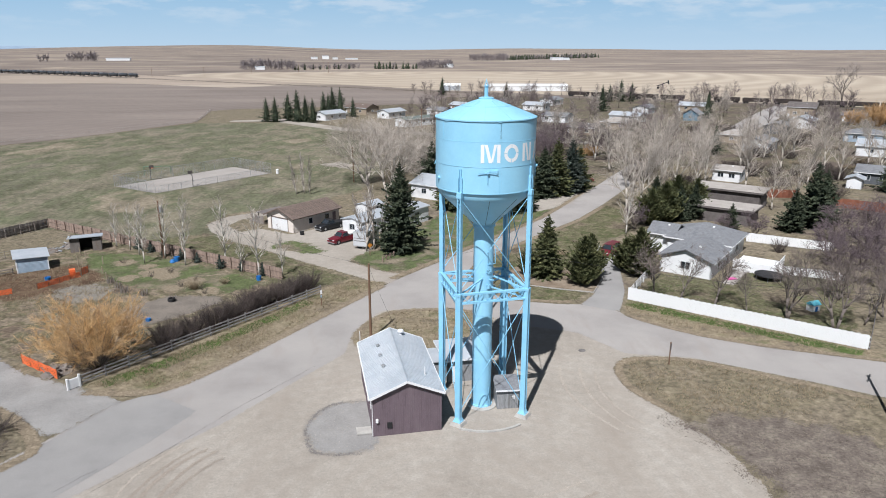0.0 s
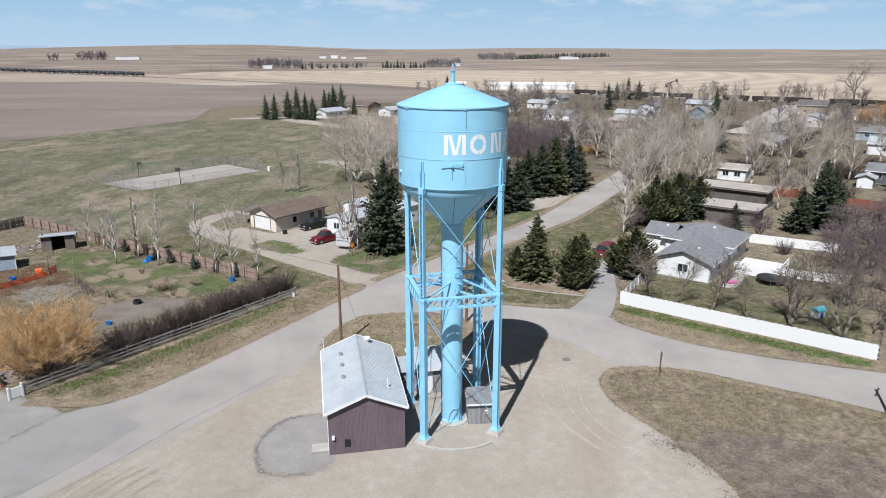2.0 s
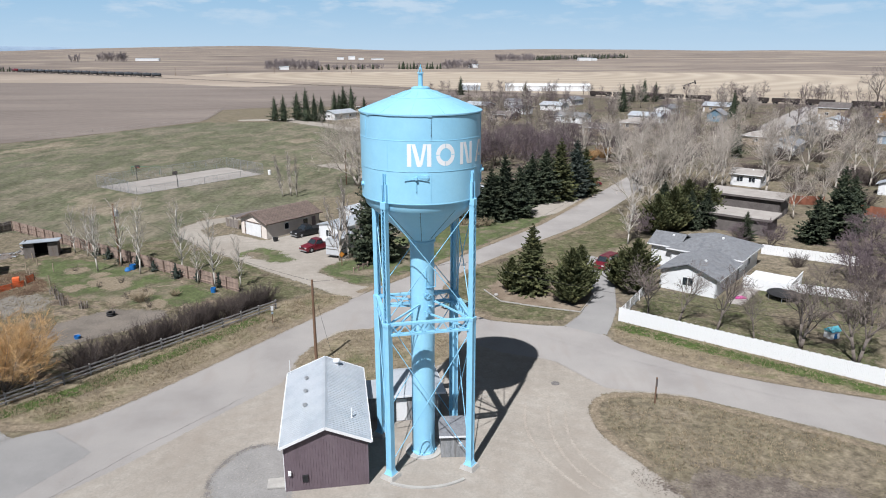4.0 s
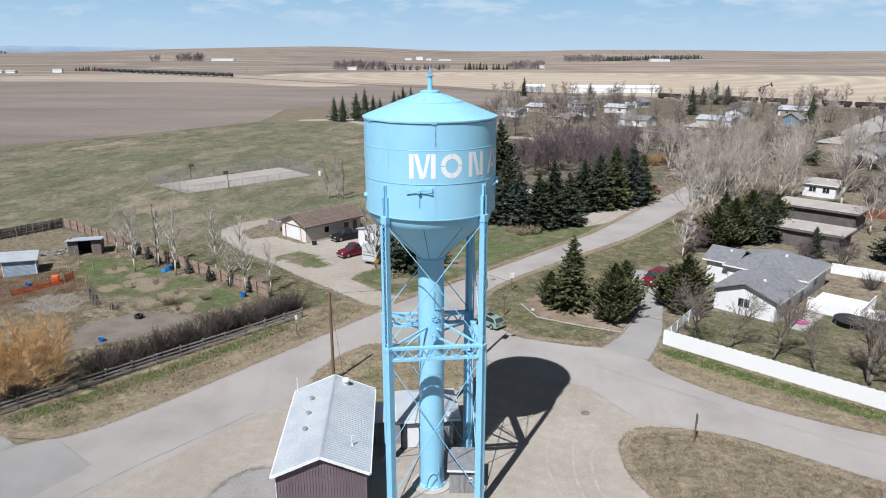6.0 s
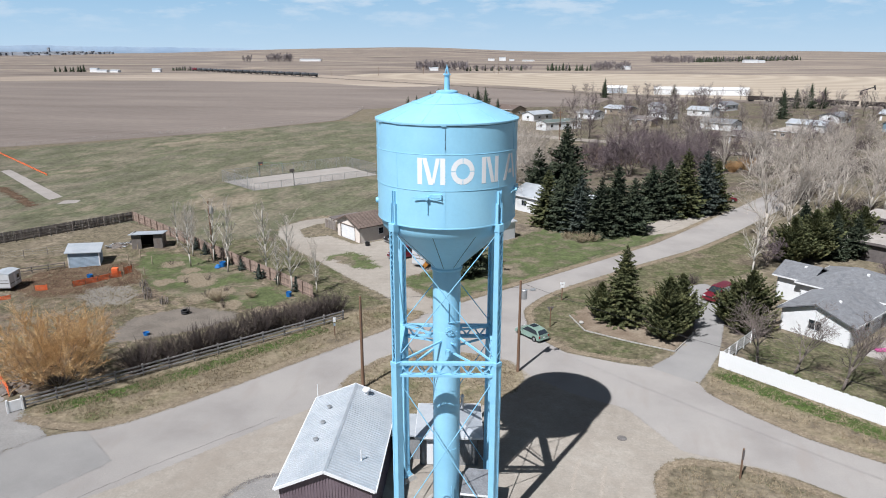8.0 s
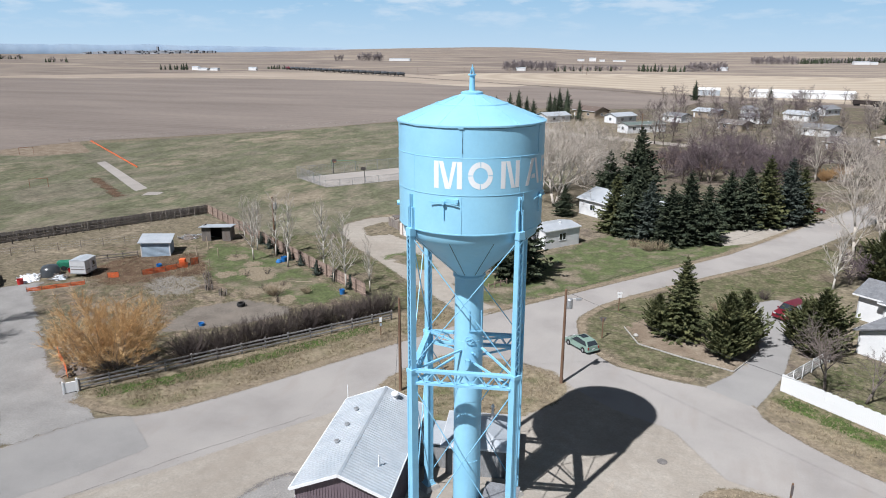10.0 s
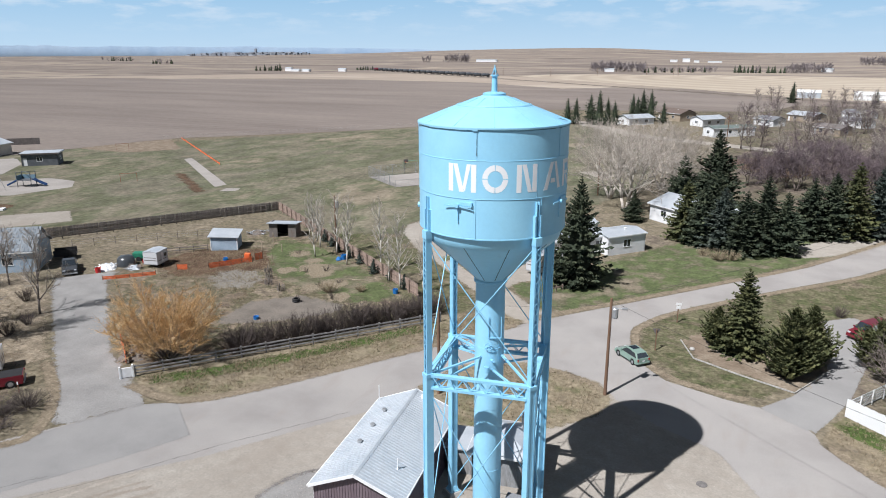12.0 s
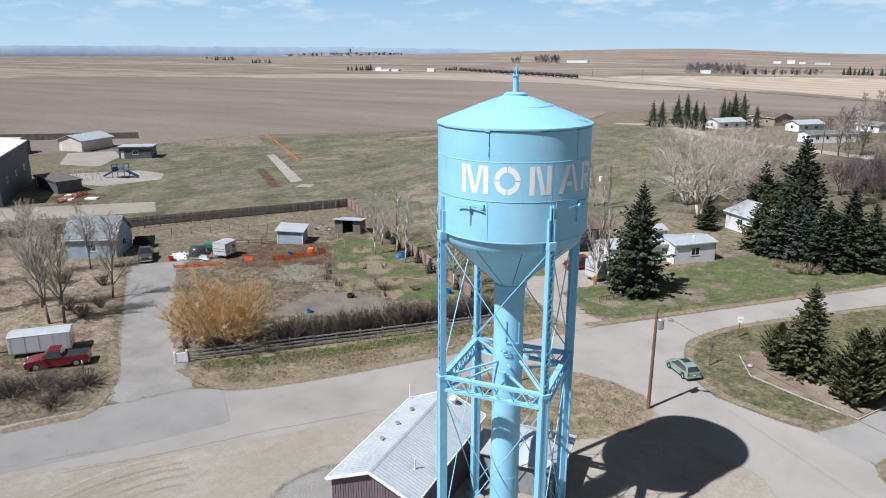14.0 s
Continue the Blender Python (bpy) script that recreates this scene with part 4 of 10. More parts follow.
def letter(ch, a0, a1, z0, z1):
    """Stencilled capitals, with the stencil's bridges left open."""
    s = Shape()
    w = a1 - a0
    st = 3.7

    def X(f):
        return a0 + f * w

    def Z(f):
        return z0 + f * (z1 - z0)

    if ch == "M":
        curved_stroke(s, [(a0, z0), (a0 + st, z0), (a0 + st, z1), (a0, z1)])
        curved_stroke(s, [(a1 - st, z0), (a1, z0), (a1, z1), (a1 - st, z1)])
        m = (a0 + a1) / 2
        curved_stroke(s, [(m - 0.09 * w, z0), (m + 0.085 * w, z0), (a0 + st + 3.6, z1), (a0 + st + 0.25, z1)])
        curved_stroke(s, [(m + 0.03 * w, Z(0.16)), (m + 0.115 * w, z0 + 0.02), (a1 - st - 0.25, z1), (a1 - st - 3.3, z1)])
    elif ch == "O":
        cx, cz, rx, rz = (a0 + a1) / 2, (z0 + z1) / 2, w / 2, (z1 - z0) / 2
        kx, kz = st, 0.29
        for q in range(4):
            for i in range(9):
                t0, t1 = (q * 90 + 2.2 + i * 85.6 / 9), (q * 90 + 2.2 + (i + 1) * 85.6 / 9)
                e = [(cx + r * math.cos(radians(t)), cz + h * math.sin(radians(t))) for r, h, t in ((rx - kx, rz - kz, t0), (rx, rz, t0), (rx, rz, t1), (rx - kx, rz - kz, t1))]
                curved_stroke(s, e, steps=1)
    elif ch == "N":
        curved_stroke(s, [(a0, z0), (a0 + st, z0), (a0 + st, z1), (a0, z1)])
        curved_stroke(s, [(a1 - st, z0), (a1, z0), (a1, z1), (a1 - st, z1)])
        curved_stroke(s, [(a1 - st - 3.5, z0), (a1 - st - 0.2, z0), (a0 + st + 3.5, z1), (a0 + st + 0.25, z1)])
    elif ch == "A":
        m = (a0 + a1) / 2
        curved_stroke(s, [(a0, z0), (a0 + st, z0), (m + 0.4, z1), (m - st + 0.4, z1)])
        curved_stroke(s, [(a1 - st, z0), (a1, z0), (m + st - 0.2, z1), (m + 0.8, z1)])
        curved_stroke(s, [(m - st * 0.75, Z(0.24)), (m + st * 0.75, Z(0.24)), (m + st * 0.55, Z(0.40)), (m - st * 0.55, Z(0.40))])
    elif ch == "R":
        curved_stroke(s, [(a0, z0), (a0 + st, z0), (a0 + st, z1), (a0, z1)])
        curved_stroke(s, [(a0 + st + 0.6, Z(0.84)), (a1 - 2.5, Z(0.84)), (a1 - 3, z1), (a0 + st + 0.6, z1)])
        curved_stroke(s, [(a1 - st, Z(0.56)), (a1, Z(0.60)), (a1, Z(0.90)), (a1 - st, Z(0.95))])
        curved_stroke(s, [(a0 + st + 0.6, Z(0.42)), (a1 - 3, Z(0.42)), (a1 - 2.5, Z(0.56)), (a0 + st + 0.6, Z(0.56))])
        curved_stroke(s, [(a1 - st, z0), (a1 + 0.5, z0), (a0 + st + 5, Z(0.40)), (a0 + st + 1, Z(0.40))])
    return s


def water_tower():
    tw = thing("water_tower", at(TX, TY, 0, TROT), "tall pale blue steel water tower with white stencilled letters", "water tower")
    # tank shell with lapped bands
    z1, z2 = 24.34, 22.40
    shell = Shape().lathe([(TANK_R, Z_BOTTOM), (TANK_R, z2), (TANK_R + 0.012, z2), (TANK_R + 0.012, z1), (TANK_R, z1), (TANK_R, Z_EAVE)], 96)
    tank = part("tank", shell, M_blue, tw, "cylindrical pale blue tank", True, 30)
    for z in (z1, z2):
        part("band_seam", Shape().lathe([(TANK_R + 0.002, z - 0.02), (TANK_R + 0.022, z - 0.012), (TANK_R + 0.022, z + 0.012), (TANK_R + 0.002, z + 0.02)], 96), M_blue2, tank, "", True)
    part("bottom_lip", Shape().lathe([(TANK_R - 0.06, Z_BOTTOM - 0.04), (TANK_R + 0.012, Z_BOTTOM - 0.04), (TANK_R + 0.012, Z_BOTTOM + 0.02), (TANK_R, Z_BOTTOM + 0.03)], 96), M_blue2, tank, "", False)
    # upright plate seams
    for z0, z3, angs in ((z1, Z_EAVE, (-79.5, -12, 60, 130, -150)), (z2, z1, (-34.4, 30, 100, 170, -120)), (Z_BOTTOM, z2, (-79.8, -30, 40, 110, 175))):
        for a in angs:
            s = Shape()
            curved_stroke(s, [(a - 0.12, z0 + 0.03), (a + 0.12, z0 + 0.03), (a + 0.12, z3 - 0.03), (a - 0.12, z3 - 0.03)], 0.022, 0.022, 1)
            part("plate_seam", s, M_blue2, tank)
    # rust bleeding from the top seam
    s = Shape()
    for zz0, zz1, hw in ((24.60, 24.85, 0.30), (24.86, 25.05, 0.16), (25.08, 25.45, 0.22), (25.48, 25.74, 0.14)):
        curved_stroke(s, [(-79.5 - hw, zz0), (-79.5 + hw, zz0), (-79.5 + hw * 0.5, zz1), (-79.5 - hw * 0.6, zz1)], 0.034, 0.02, 1)
    part("rust_run", s, M_seam, tank, "dark rust run below the eave")
    # roof: shallow cone with a ragged eave
    n = 96
    rf = Shape()
    prof = [(0.42, 27.36), (1.2, 27.10), (2.6, 26.58), (4.13, 25.97)]
    rf.lathe(prof + [(4.135, 25.93)], n)
    for i in range(n):
        a0, a1 = 2 * math.pi * i / n, 2 * math.pi * (i + 1) / n
        dip = 0.05 + 0.07 * max(0, noise.noise((i * 0.21, 0.3, 0))) + (0.06 if i % 17 == 3 else 0)
        rf.add([(4.135 * math.cos(a0), 4.135 * math.sin(a0), 25.93), (4.135 * math.cos(a1), 4.135 * math.sin(a1), 25.93), (4.125 * math.cos(a1), 4.125 * math.sin(a1), 25.92 - dip), (4.125 * math.cos(a0), 4.125 * math.sin(a0), 25.92 - dip)], [(0, 3, 2, 1)])
    rf.lathe([(4.125, 25.88), (TANK_R - 0.02, 25.84)], n)
    roof = part("roof", rf, M_blue, tw, "shallow conical roof of lapped plates", True, 25)
    for i in range(12):
        a = 2 * math.pi * i / 12 + 0.2
        part("roof_seam", Shape().beam((1.0 * math.cos(a), 1.0 * math.sin(a), 27.185), (4.10 * math.cos(a), 4.10 * math.sin(a), 25.988), 0.04, 0.022), M_blue2, roof)
    part("roof_seam", Shape().lathe([(1.95, 26.836), (2.0, 26.845), (2.04, 26.80)], 64), M_blue2, roof)
    rs = Shape()
    for a, r in ((-6, 3.75), (-8, 3.62), (-4, 3.86)):
        rs.box(r - 0.12, -0.03, 0, r + 0.1, 0.03, 0.012, rotz(a) @ Matrix.Translation((0, 0, 26.14 - (r - 3.75) * 0.39)))
    part("rust_hole", rs, M_seam, roof, "dark rust spot near the eave")
    fin = part("finial", Shape().lathe([(0.0, 27.38), (0.62, 27.30), (0.62, 27.40), (0.44, 27.46), (0.16, 27.48), (0.145, 28.28), (0.22, 28.29), (0.22, 28.35), (0.17, 28.36)], 24), M_blue2, roof, "vent pipe with a pointed cap", True, 30)
    cap = Shape()
    for i in range(4):
        a = i * math.pi / 2 + 0.5
        cap.beam((0.15 * math.cos(a), 0.15 * math.sin(a), 28.35), (0.03 * math.cos(a), 0.03 * math.sin(a), 28.72), 0.05, 0.03)
    cap.tube((0, 0, 28.60), (0, 0, 28.86), 0.05, 0.02, 8)
    part("vent_cap", cap, M_blue2, roof)
    # funnel bottom
    cone = [(TANK_R - 0.05, Z_BOTTOM + 0.02), (TANK_R - 0.13, Z_BOTTOM - 0.02), (3.88, 20.02), (3.80, 19.72), (3.52, 19.46), (2.6, 18.62), (1.7, 17.80), (0.96, 17.10), (0.905, 16.98), (0.905, Z_NECK)]
    fun = part("funnel", Shape().lathe(cone, 96), M_blue, tw, "steep conical tank bottom", True, 40)
    for i in range(10):
        a = 2 * math.pi * i / 10 + 0.12
        s = Shape()
        for (r0, h0), (r1, h1) in zip(cone[3:7], cone[4:8]):
            s.beam(((r0 + 0.006) * math.cos(a), (r0 + 0.006) * math.sin(a), h0), ((r1 + 0.006) * math.cos(a), (r1 + 0.006) * math.sin(a), h1), 0.035, 0.02)
        part("plate_seam", s, M_seam, fun)
    part("neck_ring", Shape().lathe([(0.905, 16.80), (0.96, 16.82), (0.96, 16.98), (0.92, 17.02)], 48), M_blue2, fun, "", True)
    # riser
    riser = part("riser", Shape().lathe([(0.86, Z_NECK + 0.1), (0.86, 12.9), (0.875, 12.9), (0.875, 8.9), (0.86, 8.9), (0.86, 4.7), (0.875, 4.7), (0.875, 0.25), (0.98, 0.25), (0.98, 0.0)], 48), M_blue, tw, "wide central riser pipe", True, 30)
    fr = Shape()
    for dx in (0.0, 0.72):
        fr.beam((dx - 0.1, -0.90, 13.6), (dx - 0.1, -0.90, 14.9), 0.05, 0.06)
    fr.beam((-0.1, -0.90, 13.6), (0.62, -0.90, 13.6), 0.05, 0.06)
    part("panel_frame", fr, M_blue2, riser).matrix_basis = rotz(14)
    va = Shape()
    for i in range(16):
        a0, a1 = 2 * math.pi * i / 16, 2 * math.pi * (i + 1) / 16
        va.tube((0.22 * math.cos(a0), -1.0, 13.1 + 0.22 * math.sin(a0)), (0.22 * math.cos(a1), -1.0, 13.1 + 0.22 * math.sin(a1)), 0.025, 0.025, 5)
    for i in range(2):
        a = i * math.pi / 2 + 0.4
        va.tube((-0.22 * math.cos(a), -1.0, 13.1 - 0.22 * math.sin(a)), (0.22 * math.cos(a), -1.0, 13.1 + 0.22 * math.sin(a)), 0.018, 0.018, 5)
    va.tube((0, -0.8, 13.1), (0, -1.0, 13.1), 0.05, 0.05, 8)
    part("valve_wheel", va, M_blue2, riser).matrix_basis = rotz(8)
    pv = Shape().tube((0.1, -0.8, 11.6), (0.1, -1.18, 11.7), 0.10, 0.10, 10).tube((0.1, -1.18, 11.55), (0.1, -1.18, 11.9), 0.16, 0.16, 10)
    pv.tube((0.3, -0.8, 12.2), (0.52, -1.25, 12.3), 0.07, 0.07, 8)
    part("pipe_stub", pv, M_blue2, riser)
    hoop = Shape()
    pts = [(0.60 * math.cos(radians(a)), -0.94 - 0.05 * math.sin(radians(a)), 0.35 + 1.1 * math.sin(radians(a))) for a in range(0, 181, 15)]
    hoop.path([(x * 0.9, y, z) for x, y, z in pts], 0.03, 5)
    hoop.tube((0.38, -0.95, 0.3), (0.38, -0.95, 2.1), 0.03, 0.03, 6)
    part("manway_hoop", hoop, M_blue2, riser)
    # legs: boxed below the girders, two laced channels above them, thin straps up the shell
    for q in range(4):
        m = rotz(-135 + 90 * q)
        lg = part("leg", Shape().box(LEG - 0.20, -0.17, 0.42, LEG + 0.20, 0.17, 11.8, m), M_blue2, tw, "boxed double-channel steel leg")
        for sgn in (-1, 1):
            for za, zb, hw, hd, e in ((0.42, 11.8, 0.235, 0.225, 0.10), (11.9, 20.0, 0.175, 0.175, 0.085)):
                y0, f0, w = sgn * hw, sgn * (hw - e), sgn * 0.024
                poly = [(LEG - hd, f0), (LEG - hd, y0), (LEG + hd, y0), (LEG + hd, f0), (LEG + hd - 0.024, f0), (LEG + hd - 0.024, y0 - w), (LEG - hd + 0.024, y0 - w), (LEG - hd + 0.024, f0)]
                part("channel", Shape().prism(poly if sgn < 0 else poly[::-1], za, zb, m), M_blue2, lg)
            part("strap", Shape().box(TANK_R - 0.03, sgn * 0.165 - 0.04, 20.0, TANK_R + 0.17, sgn * 0.165 + 0.04, 21.5, m, 0.012), M_blue2, lg)
            part("strap", Shape().box(TANK_R - 0.03, sgn * 0.075 - 0.022, 20.4, TANK_R + 0.13, sgn * 0.075 + 0.022, 22.2, m, 0.008), M_blue2, lg)
        lace = Shape()
        nn = 26
        for side in (-1, 1):
            x = LEG + side * 0.185
            for i in range(nn):
                za, zb = 12.1 + 7.8 * i / nn, 12.1 + 7.8 * (i + 1) / nn
                f = 1 if i % 2 else -1
                lace.beam(m @ Vector((x, -0.15 * f, za)), m @ Vector((x, 0.15 * f, zb)), 0.05, 0.014, m.to_3x3() @ Vector((1, 0, 0)))
        tagged(part("lacing", lace, M_blue2, lg), kind="stuff")
        part("gusset", Shape().box(LEG - 0.2, -0.215, 19.9, LEG + 0.20, 0.215, 20.36, m, 0.02), M_blue2, lg)
        part("collar", Shape().box(LEG - 0.25, -0.26, 11.74, LEG + 0.25, 0.26, 11.98, m, 0.02), M_blue2, lg)
        foot = Shape().box(LEG - 0.36, -0.36, 0.30, LEG + 0.36, 0.36, 0.36, m, 0.01)
        foot.add([(LEG - 0.32, -0.32, 0.36), (LEG + 0.32, -0.32, 0.36), (LEG + 0.32, 0.32, 0.36), (LEG - 0.32, 0.32, 0.36), (LEG - 0.23, -0.24, 0.66), (LEG + 0.23, -0.24, 0.66), (LEG + 0.23, 0.24, 0.66), (LEG - 0.23, 0.24, 0.66)], [(0, 1, 5, 4), (1, 2, 6, 5), (2, 3, 7, 6), (3, 0, 4, 7), (4, 5, 6, 7)], m)
        part("foot_plate", foot, M_blue2, lg)
        pier = Shape()
        b, t = 0.60, 0.46
        pier.add([(LEG - b, -b, -0.05), (LEG + b, -b, -0.05), (LEG + b, b, -0.05), (LEG - b, b, -0.05), (LEG - t, -t, 0.30), (LEG + t, -t, 0.30), (LEG + t, t, 0.30), (LEG - t, t, 0.30)], [(0, 1, 5, 4), (1, 2, 6, 5), (2, 3, 7, 6), (3, 0, 4, 7), (4, 5, 6, 7)], m)
        part("pier", pier, M_concrete, lg, "grey concrete footing")
    # girders between the legs, two chords with latticing
    cs = [rotz(-135 + 90 * q) @ Vector((LEG, 0, 0)) for q in range(4)]
    for q in range(4):
        p, r = cs[q], cs[(q + 1) % 4]
        d = (r - p).normalized()
        inn = Vector((0, 0, 1)).cross(d)
        for z in (11.86, 11.10):
            gm = Matrix((d, inn, Vector((0, 0, 1)))).transposed().to_4x4()
            gm.translation = p + d * 0.22 + Vector((0, 0, z))
            ln = (r - p).length - 0.44
            prof = [(-0.16, -0.075), (-0.10, -0.075), (-0.10, 0.055), (0.10, 0.055), (0.10, -0.075), (0.16, -0.075), (0.16, 0.075), (-0.16, 0.075)]
            gi = Shape().add([(x, a, b) for x in (0, ln) for a, b in prof], [tuple(reversed(range(8))), tuple(range(8, 16))] + [(i, (i + 1) % 8, 8 + (i + 1) % 8, 8 + i) for i in range(8)], gm)
            g = part("girder", gi, M_blue2, tw, "horizontal girder chord between two legs")
        la = Shape()
        ln = (r - p).length - 0.6
        for i in range(12):
            f = 1 if i % 2 else -1
            for off in (-0.12, 0.12):
                la.beam(p + d * (0.3 + ln * i / 12) + inn * off + Vector((0, 0, 11.48 - 0.32 * f)), p + d * (0.3 + ln * (i + 1) / 12) + inn * off + Vector((0, 0, 11.48 + 0.32 * f)), 0.045, 0.05)
        tagged(part("lacing", la, M_blue2, g), kind="stuff")
        # struts from leg to riser
        u = p.normalized()
        for dz, side in ((0.0, 0.35), (-0.75, -0.35)):
            v = Vector((-u.y, u.x, 0)) * side
            part("riser_strut", Shape().beam(p - u * 0.15 + Vector((0, 0, 11.85 + dz)), u * 0.84 + v + Vector((0, 0, 12.35 + dz)), 0.11, 0.11), M_blue2, tw)
        # tie rods, crossed in two tiers
        for (za, zb) in ((1.0, 10.95), (12.1, 19.9)):
            for aa, bb in ((p, r), (r, p)):
                o = inn * (0.05 if aa is p else -0.05)
                part("tie_rod", Shape().tube(aa + o + Vector((0, 0, za)), bb + o + Vector((0, 0, zb)), 0.032, 0.032, 6), M_blue2, tw)
    # overflow pipe beside a leg and brackets on the shell
    for a in (-93.0, -9.0, 75, 160):
        m = rotz(a - TROT)
        br = Shape().beam(m @ Vector((TANK_R + 0.10, -0.78, 22.00)), m @ Vector((TANK_R + 0.10, 0.78, 22.00)), 0.04, 0.055)
        br.beam(m @ Vector((TANK_R + 0.05, 0, 21.15)), m @ Vector((TANK_R + 0.05, 0, 22.1)), 0.05, 0.06)
        br.box(TANK_R - 0.14, 0.10, 22.04, TANK_R + 0.055, 0.78, 22.22, m)
        br.tube(m @ Vector((TANK_R, 0, 22.02)), m @ Vector((TANK_R + 0.22, 0, 22.02)), 0.10, 0.10, 10)
        part("shell_bracket", br, M_blue2, tank)
    br = Shape().tube((-TANK_R + 0.05, 0, 21.2), (-TANK_R - 0.14, 0, 21.2), 0.16, 0.14, 10)
    part("overflow_stub", br, M_blue2, tank).matrix_basis = rotz(8)
    pipe = Shape().path([tuple(rotz(45) @ Vector(p)) for p in ((LEG + 0.1, -0.34, 0.2), (LEG + 0.1, -0.34, 19.8), (LEG - 0.5, -0.2, 20.1))], 0.06, 8)
    part("downpipe", pipe, M_blue2, tw)
    for ch, a0, a1 in (("M", -101.0, -79.6), ("O", -75.3, -57.2), ("N", -51.0, -35.0), ("A", -28.6, -9.0), ("R", -4.9, 10.5)):
        part("letter", letter(ch, a0, a1, 22.75, 24.16), M_letter, tank, "white stencilled capital " + ch)
    return tw


water_tower()

# ring kerb of pale gravel concrete between the front feet, and the slab under the riser
s = Shape()
_c = Vector((TX, TY))
for i in range(26):
    a0, a1 = radians(-118 + 66 * i / 26), radians(-118 + 66 * (i + 1) / 26)
    r0, r1 = 4.75, 4.98
    s.add([(TX + r * math.cos(a), TY + r * math.sin(a), z) for z in (0.0, 0.13) for a in (a0, a1) for r in (r0, r1)], [(4, 5, 7, 6), (0, 1, 5, 4), (2, 6, 7, 3), (1, 3, 7, 5), (0, 4, 6, 2)])
tagged(part("kerb", s, M_concrete), "curved pale concrete kerb between the tower feet", "kerb", kind="structure")
s = Shape().lathe([(0.9, 0.14), (1.38, 0.14), (1.42, 0.10), (1.42, -0.02)], 32, at(TX, TY))
tagged(part("riser_slab", s, M_concrete), "round concrete slab under the riser pipe", "slab", kind="structure")


solid("manhole_cover", Shape().lathe([(0.0, 0.03), (0.36, 0.03), (0.38, 0.02), (0.38, -0.02)], 24).lathe([(0.12, 0.036), (0.16, 0.036)], 24).lathe([(0.26, 0.036), (0.30, 0.036)], 24), M_crack, at(12.0, 11.6, 0.02), "round dark iron cover set in the gravel", "manhole cover")


# ---- the pump house ----
def pump_house():
    W, L, E, R = 5.75, 10.95, 3.66, 4.86           # wall width, length, eave and ridge height
    ph = thing("pump_house", at(-7.53, 1.42, 0, 8.9), "brown ribbed-metal pump house with a pale metal gable roof", "building")
    x0, x1, y0, y1 = -W / 2, W / 2, -L / 2 - 0.15, L / 2 - 0.15
    part("wall", Shape().wall(L - 0.24, E, [(3.5, 0.05, 4.5, 2.15)], 0.12, at(x0, y1 - 0.12, 0, -90)), M_brownmetal, ph)
    part("wall", Shape().wall(L - 0.24, E, [], 0.12, at(x1, y0 + 0.12, 0, 90)), M_brownmetal, ph)
    for y in (y1 - 0.12, y0):
        v = [(x0, 0), (x1, 0), (x1, E), (0, R), (x0, E)]
        wl = part("wall", Shape().add([(a, y, b) for a, b in v] + [(a, y + 0.12, b) for a, b in v], [(0, 1, 2, 3, 4), (9, 8, 7, 6, 5)] + [((i + 1) % 5, i, 5 + i, 5 + (i + 1) % 5) for i in range(5)]), M_brownmetal, ph)
    n = 30
    for i in range(n + 1):                      # upright ribs
        x = x0 + W * i / n
        h = E + (R - E) * (1 - abs(x) / (W / 2)) - 0.03
        for y, d in ((y0, -1), (y1, 1)):
            part("rib", Shape().box(x - 0.035, y if d > 0 else y - 0.03, 0.02, x + 0.035, y + 0.03 if d > 0 else y, h), M_brownmetal, wl)
    for i in range(56):
        y = y0 + L * (i + 0.5) / 56
        for x, d in ((x0, -1), (x1, 1)):
            if d < 0 and y1 - 4.7 < y < y1 - 3.5:
                continue
            part("rib", Shape().box(x if d > 0 else x - 0.03, y - 0.035, 0.02, x + 0.03 if d > 0 else x, y + 0.035, E - 0.04), M_brownmetal, wl)
    ov, ey = 0.28, 0.30
    slope = (R - E) / (W / 2)
    for sgn in (-1, 1):
        xe = sgn * (W / 2 + ov)
        ze = E - ov * slope + 0.10
        zr = R + 0.10
        r = Shape().add([(0, y0 - ey, zr), (xe, y0 - ey, ze), (xe, y1 + ey, ze), (0, y1 + ey, zr), (0, y0 - ey, zr - 0.07), (xe, y0 - ey, ze - 0.07), (xe, y1 + ey, ze - 0.07), (0, y1 + ey, zr - 0.07)],
                        [(0, 1, 2, 3), (7, 6, 5, 4), (0, 4, 5, 1), (1, 5, 6, 2), (2, 6, 7, 3)] if sgn < 0 else [(3, 2, 1, 0), (4, 5, 6, 7), (1, 5, 4, 0), (2, 6, 5, 1), (3, 7, 6, 2)])
        rf = part("roof", r, M_tin, ph, "corrugated pale metal roof slope")
        m = 44
        sl = Shape()
        for i in range(m):
            y = y0 - ey + 0.1 + (L + 2 * ey - 0.2) * i / (m - 1)
            sl.beam((sgn * 0.06, y, zr - 0.02), (xe, y, ze + 0.008), 0.06, 0.05)
        part("roof_rib", sl, M_tin, rf)
        part("fascia", Shape().beam((0, y0 - ey - 0.02, zr - 0.05), (xe, y0 - ey - 0.02, ze - 0.05), 0.05, 0.20), M_whitetrim, rf, "white bargeboard")
        part("fascia", Shape().beam((0, y1 + ey + 0.02, zr - 0.05), (xe, y1 + ey + 0.02, ze - 0.05), 0.05, 0.20), M_whitetrim, rf, "white bargeboard")
        part("gutter", Shape().box(min(xe, xe + sgn * 0.09), y0 - ey, ze - 0.13, max(xe, xe + sgn * 0.09), y1 + ey, ze - 0.02, None, 0.015), M_whitetrim, rf)
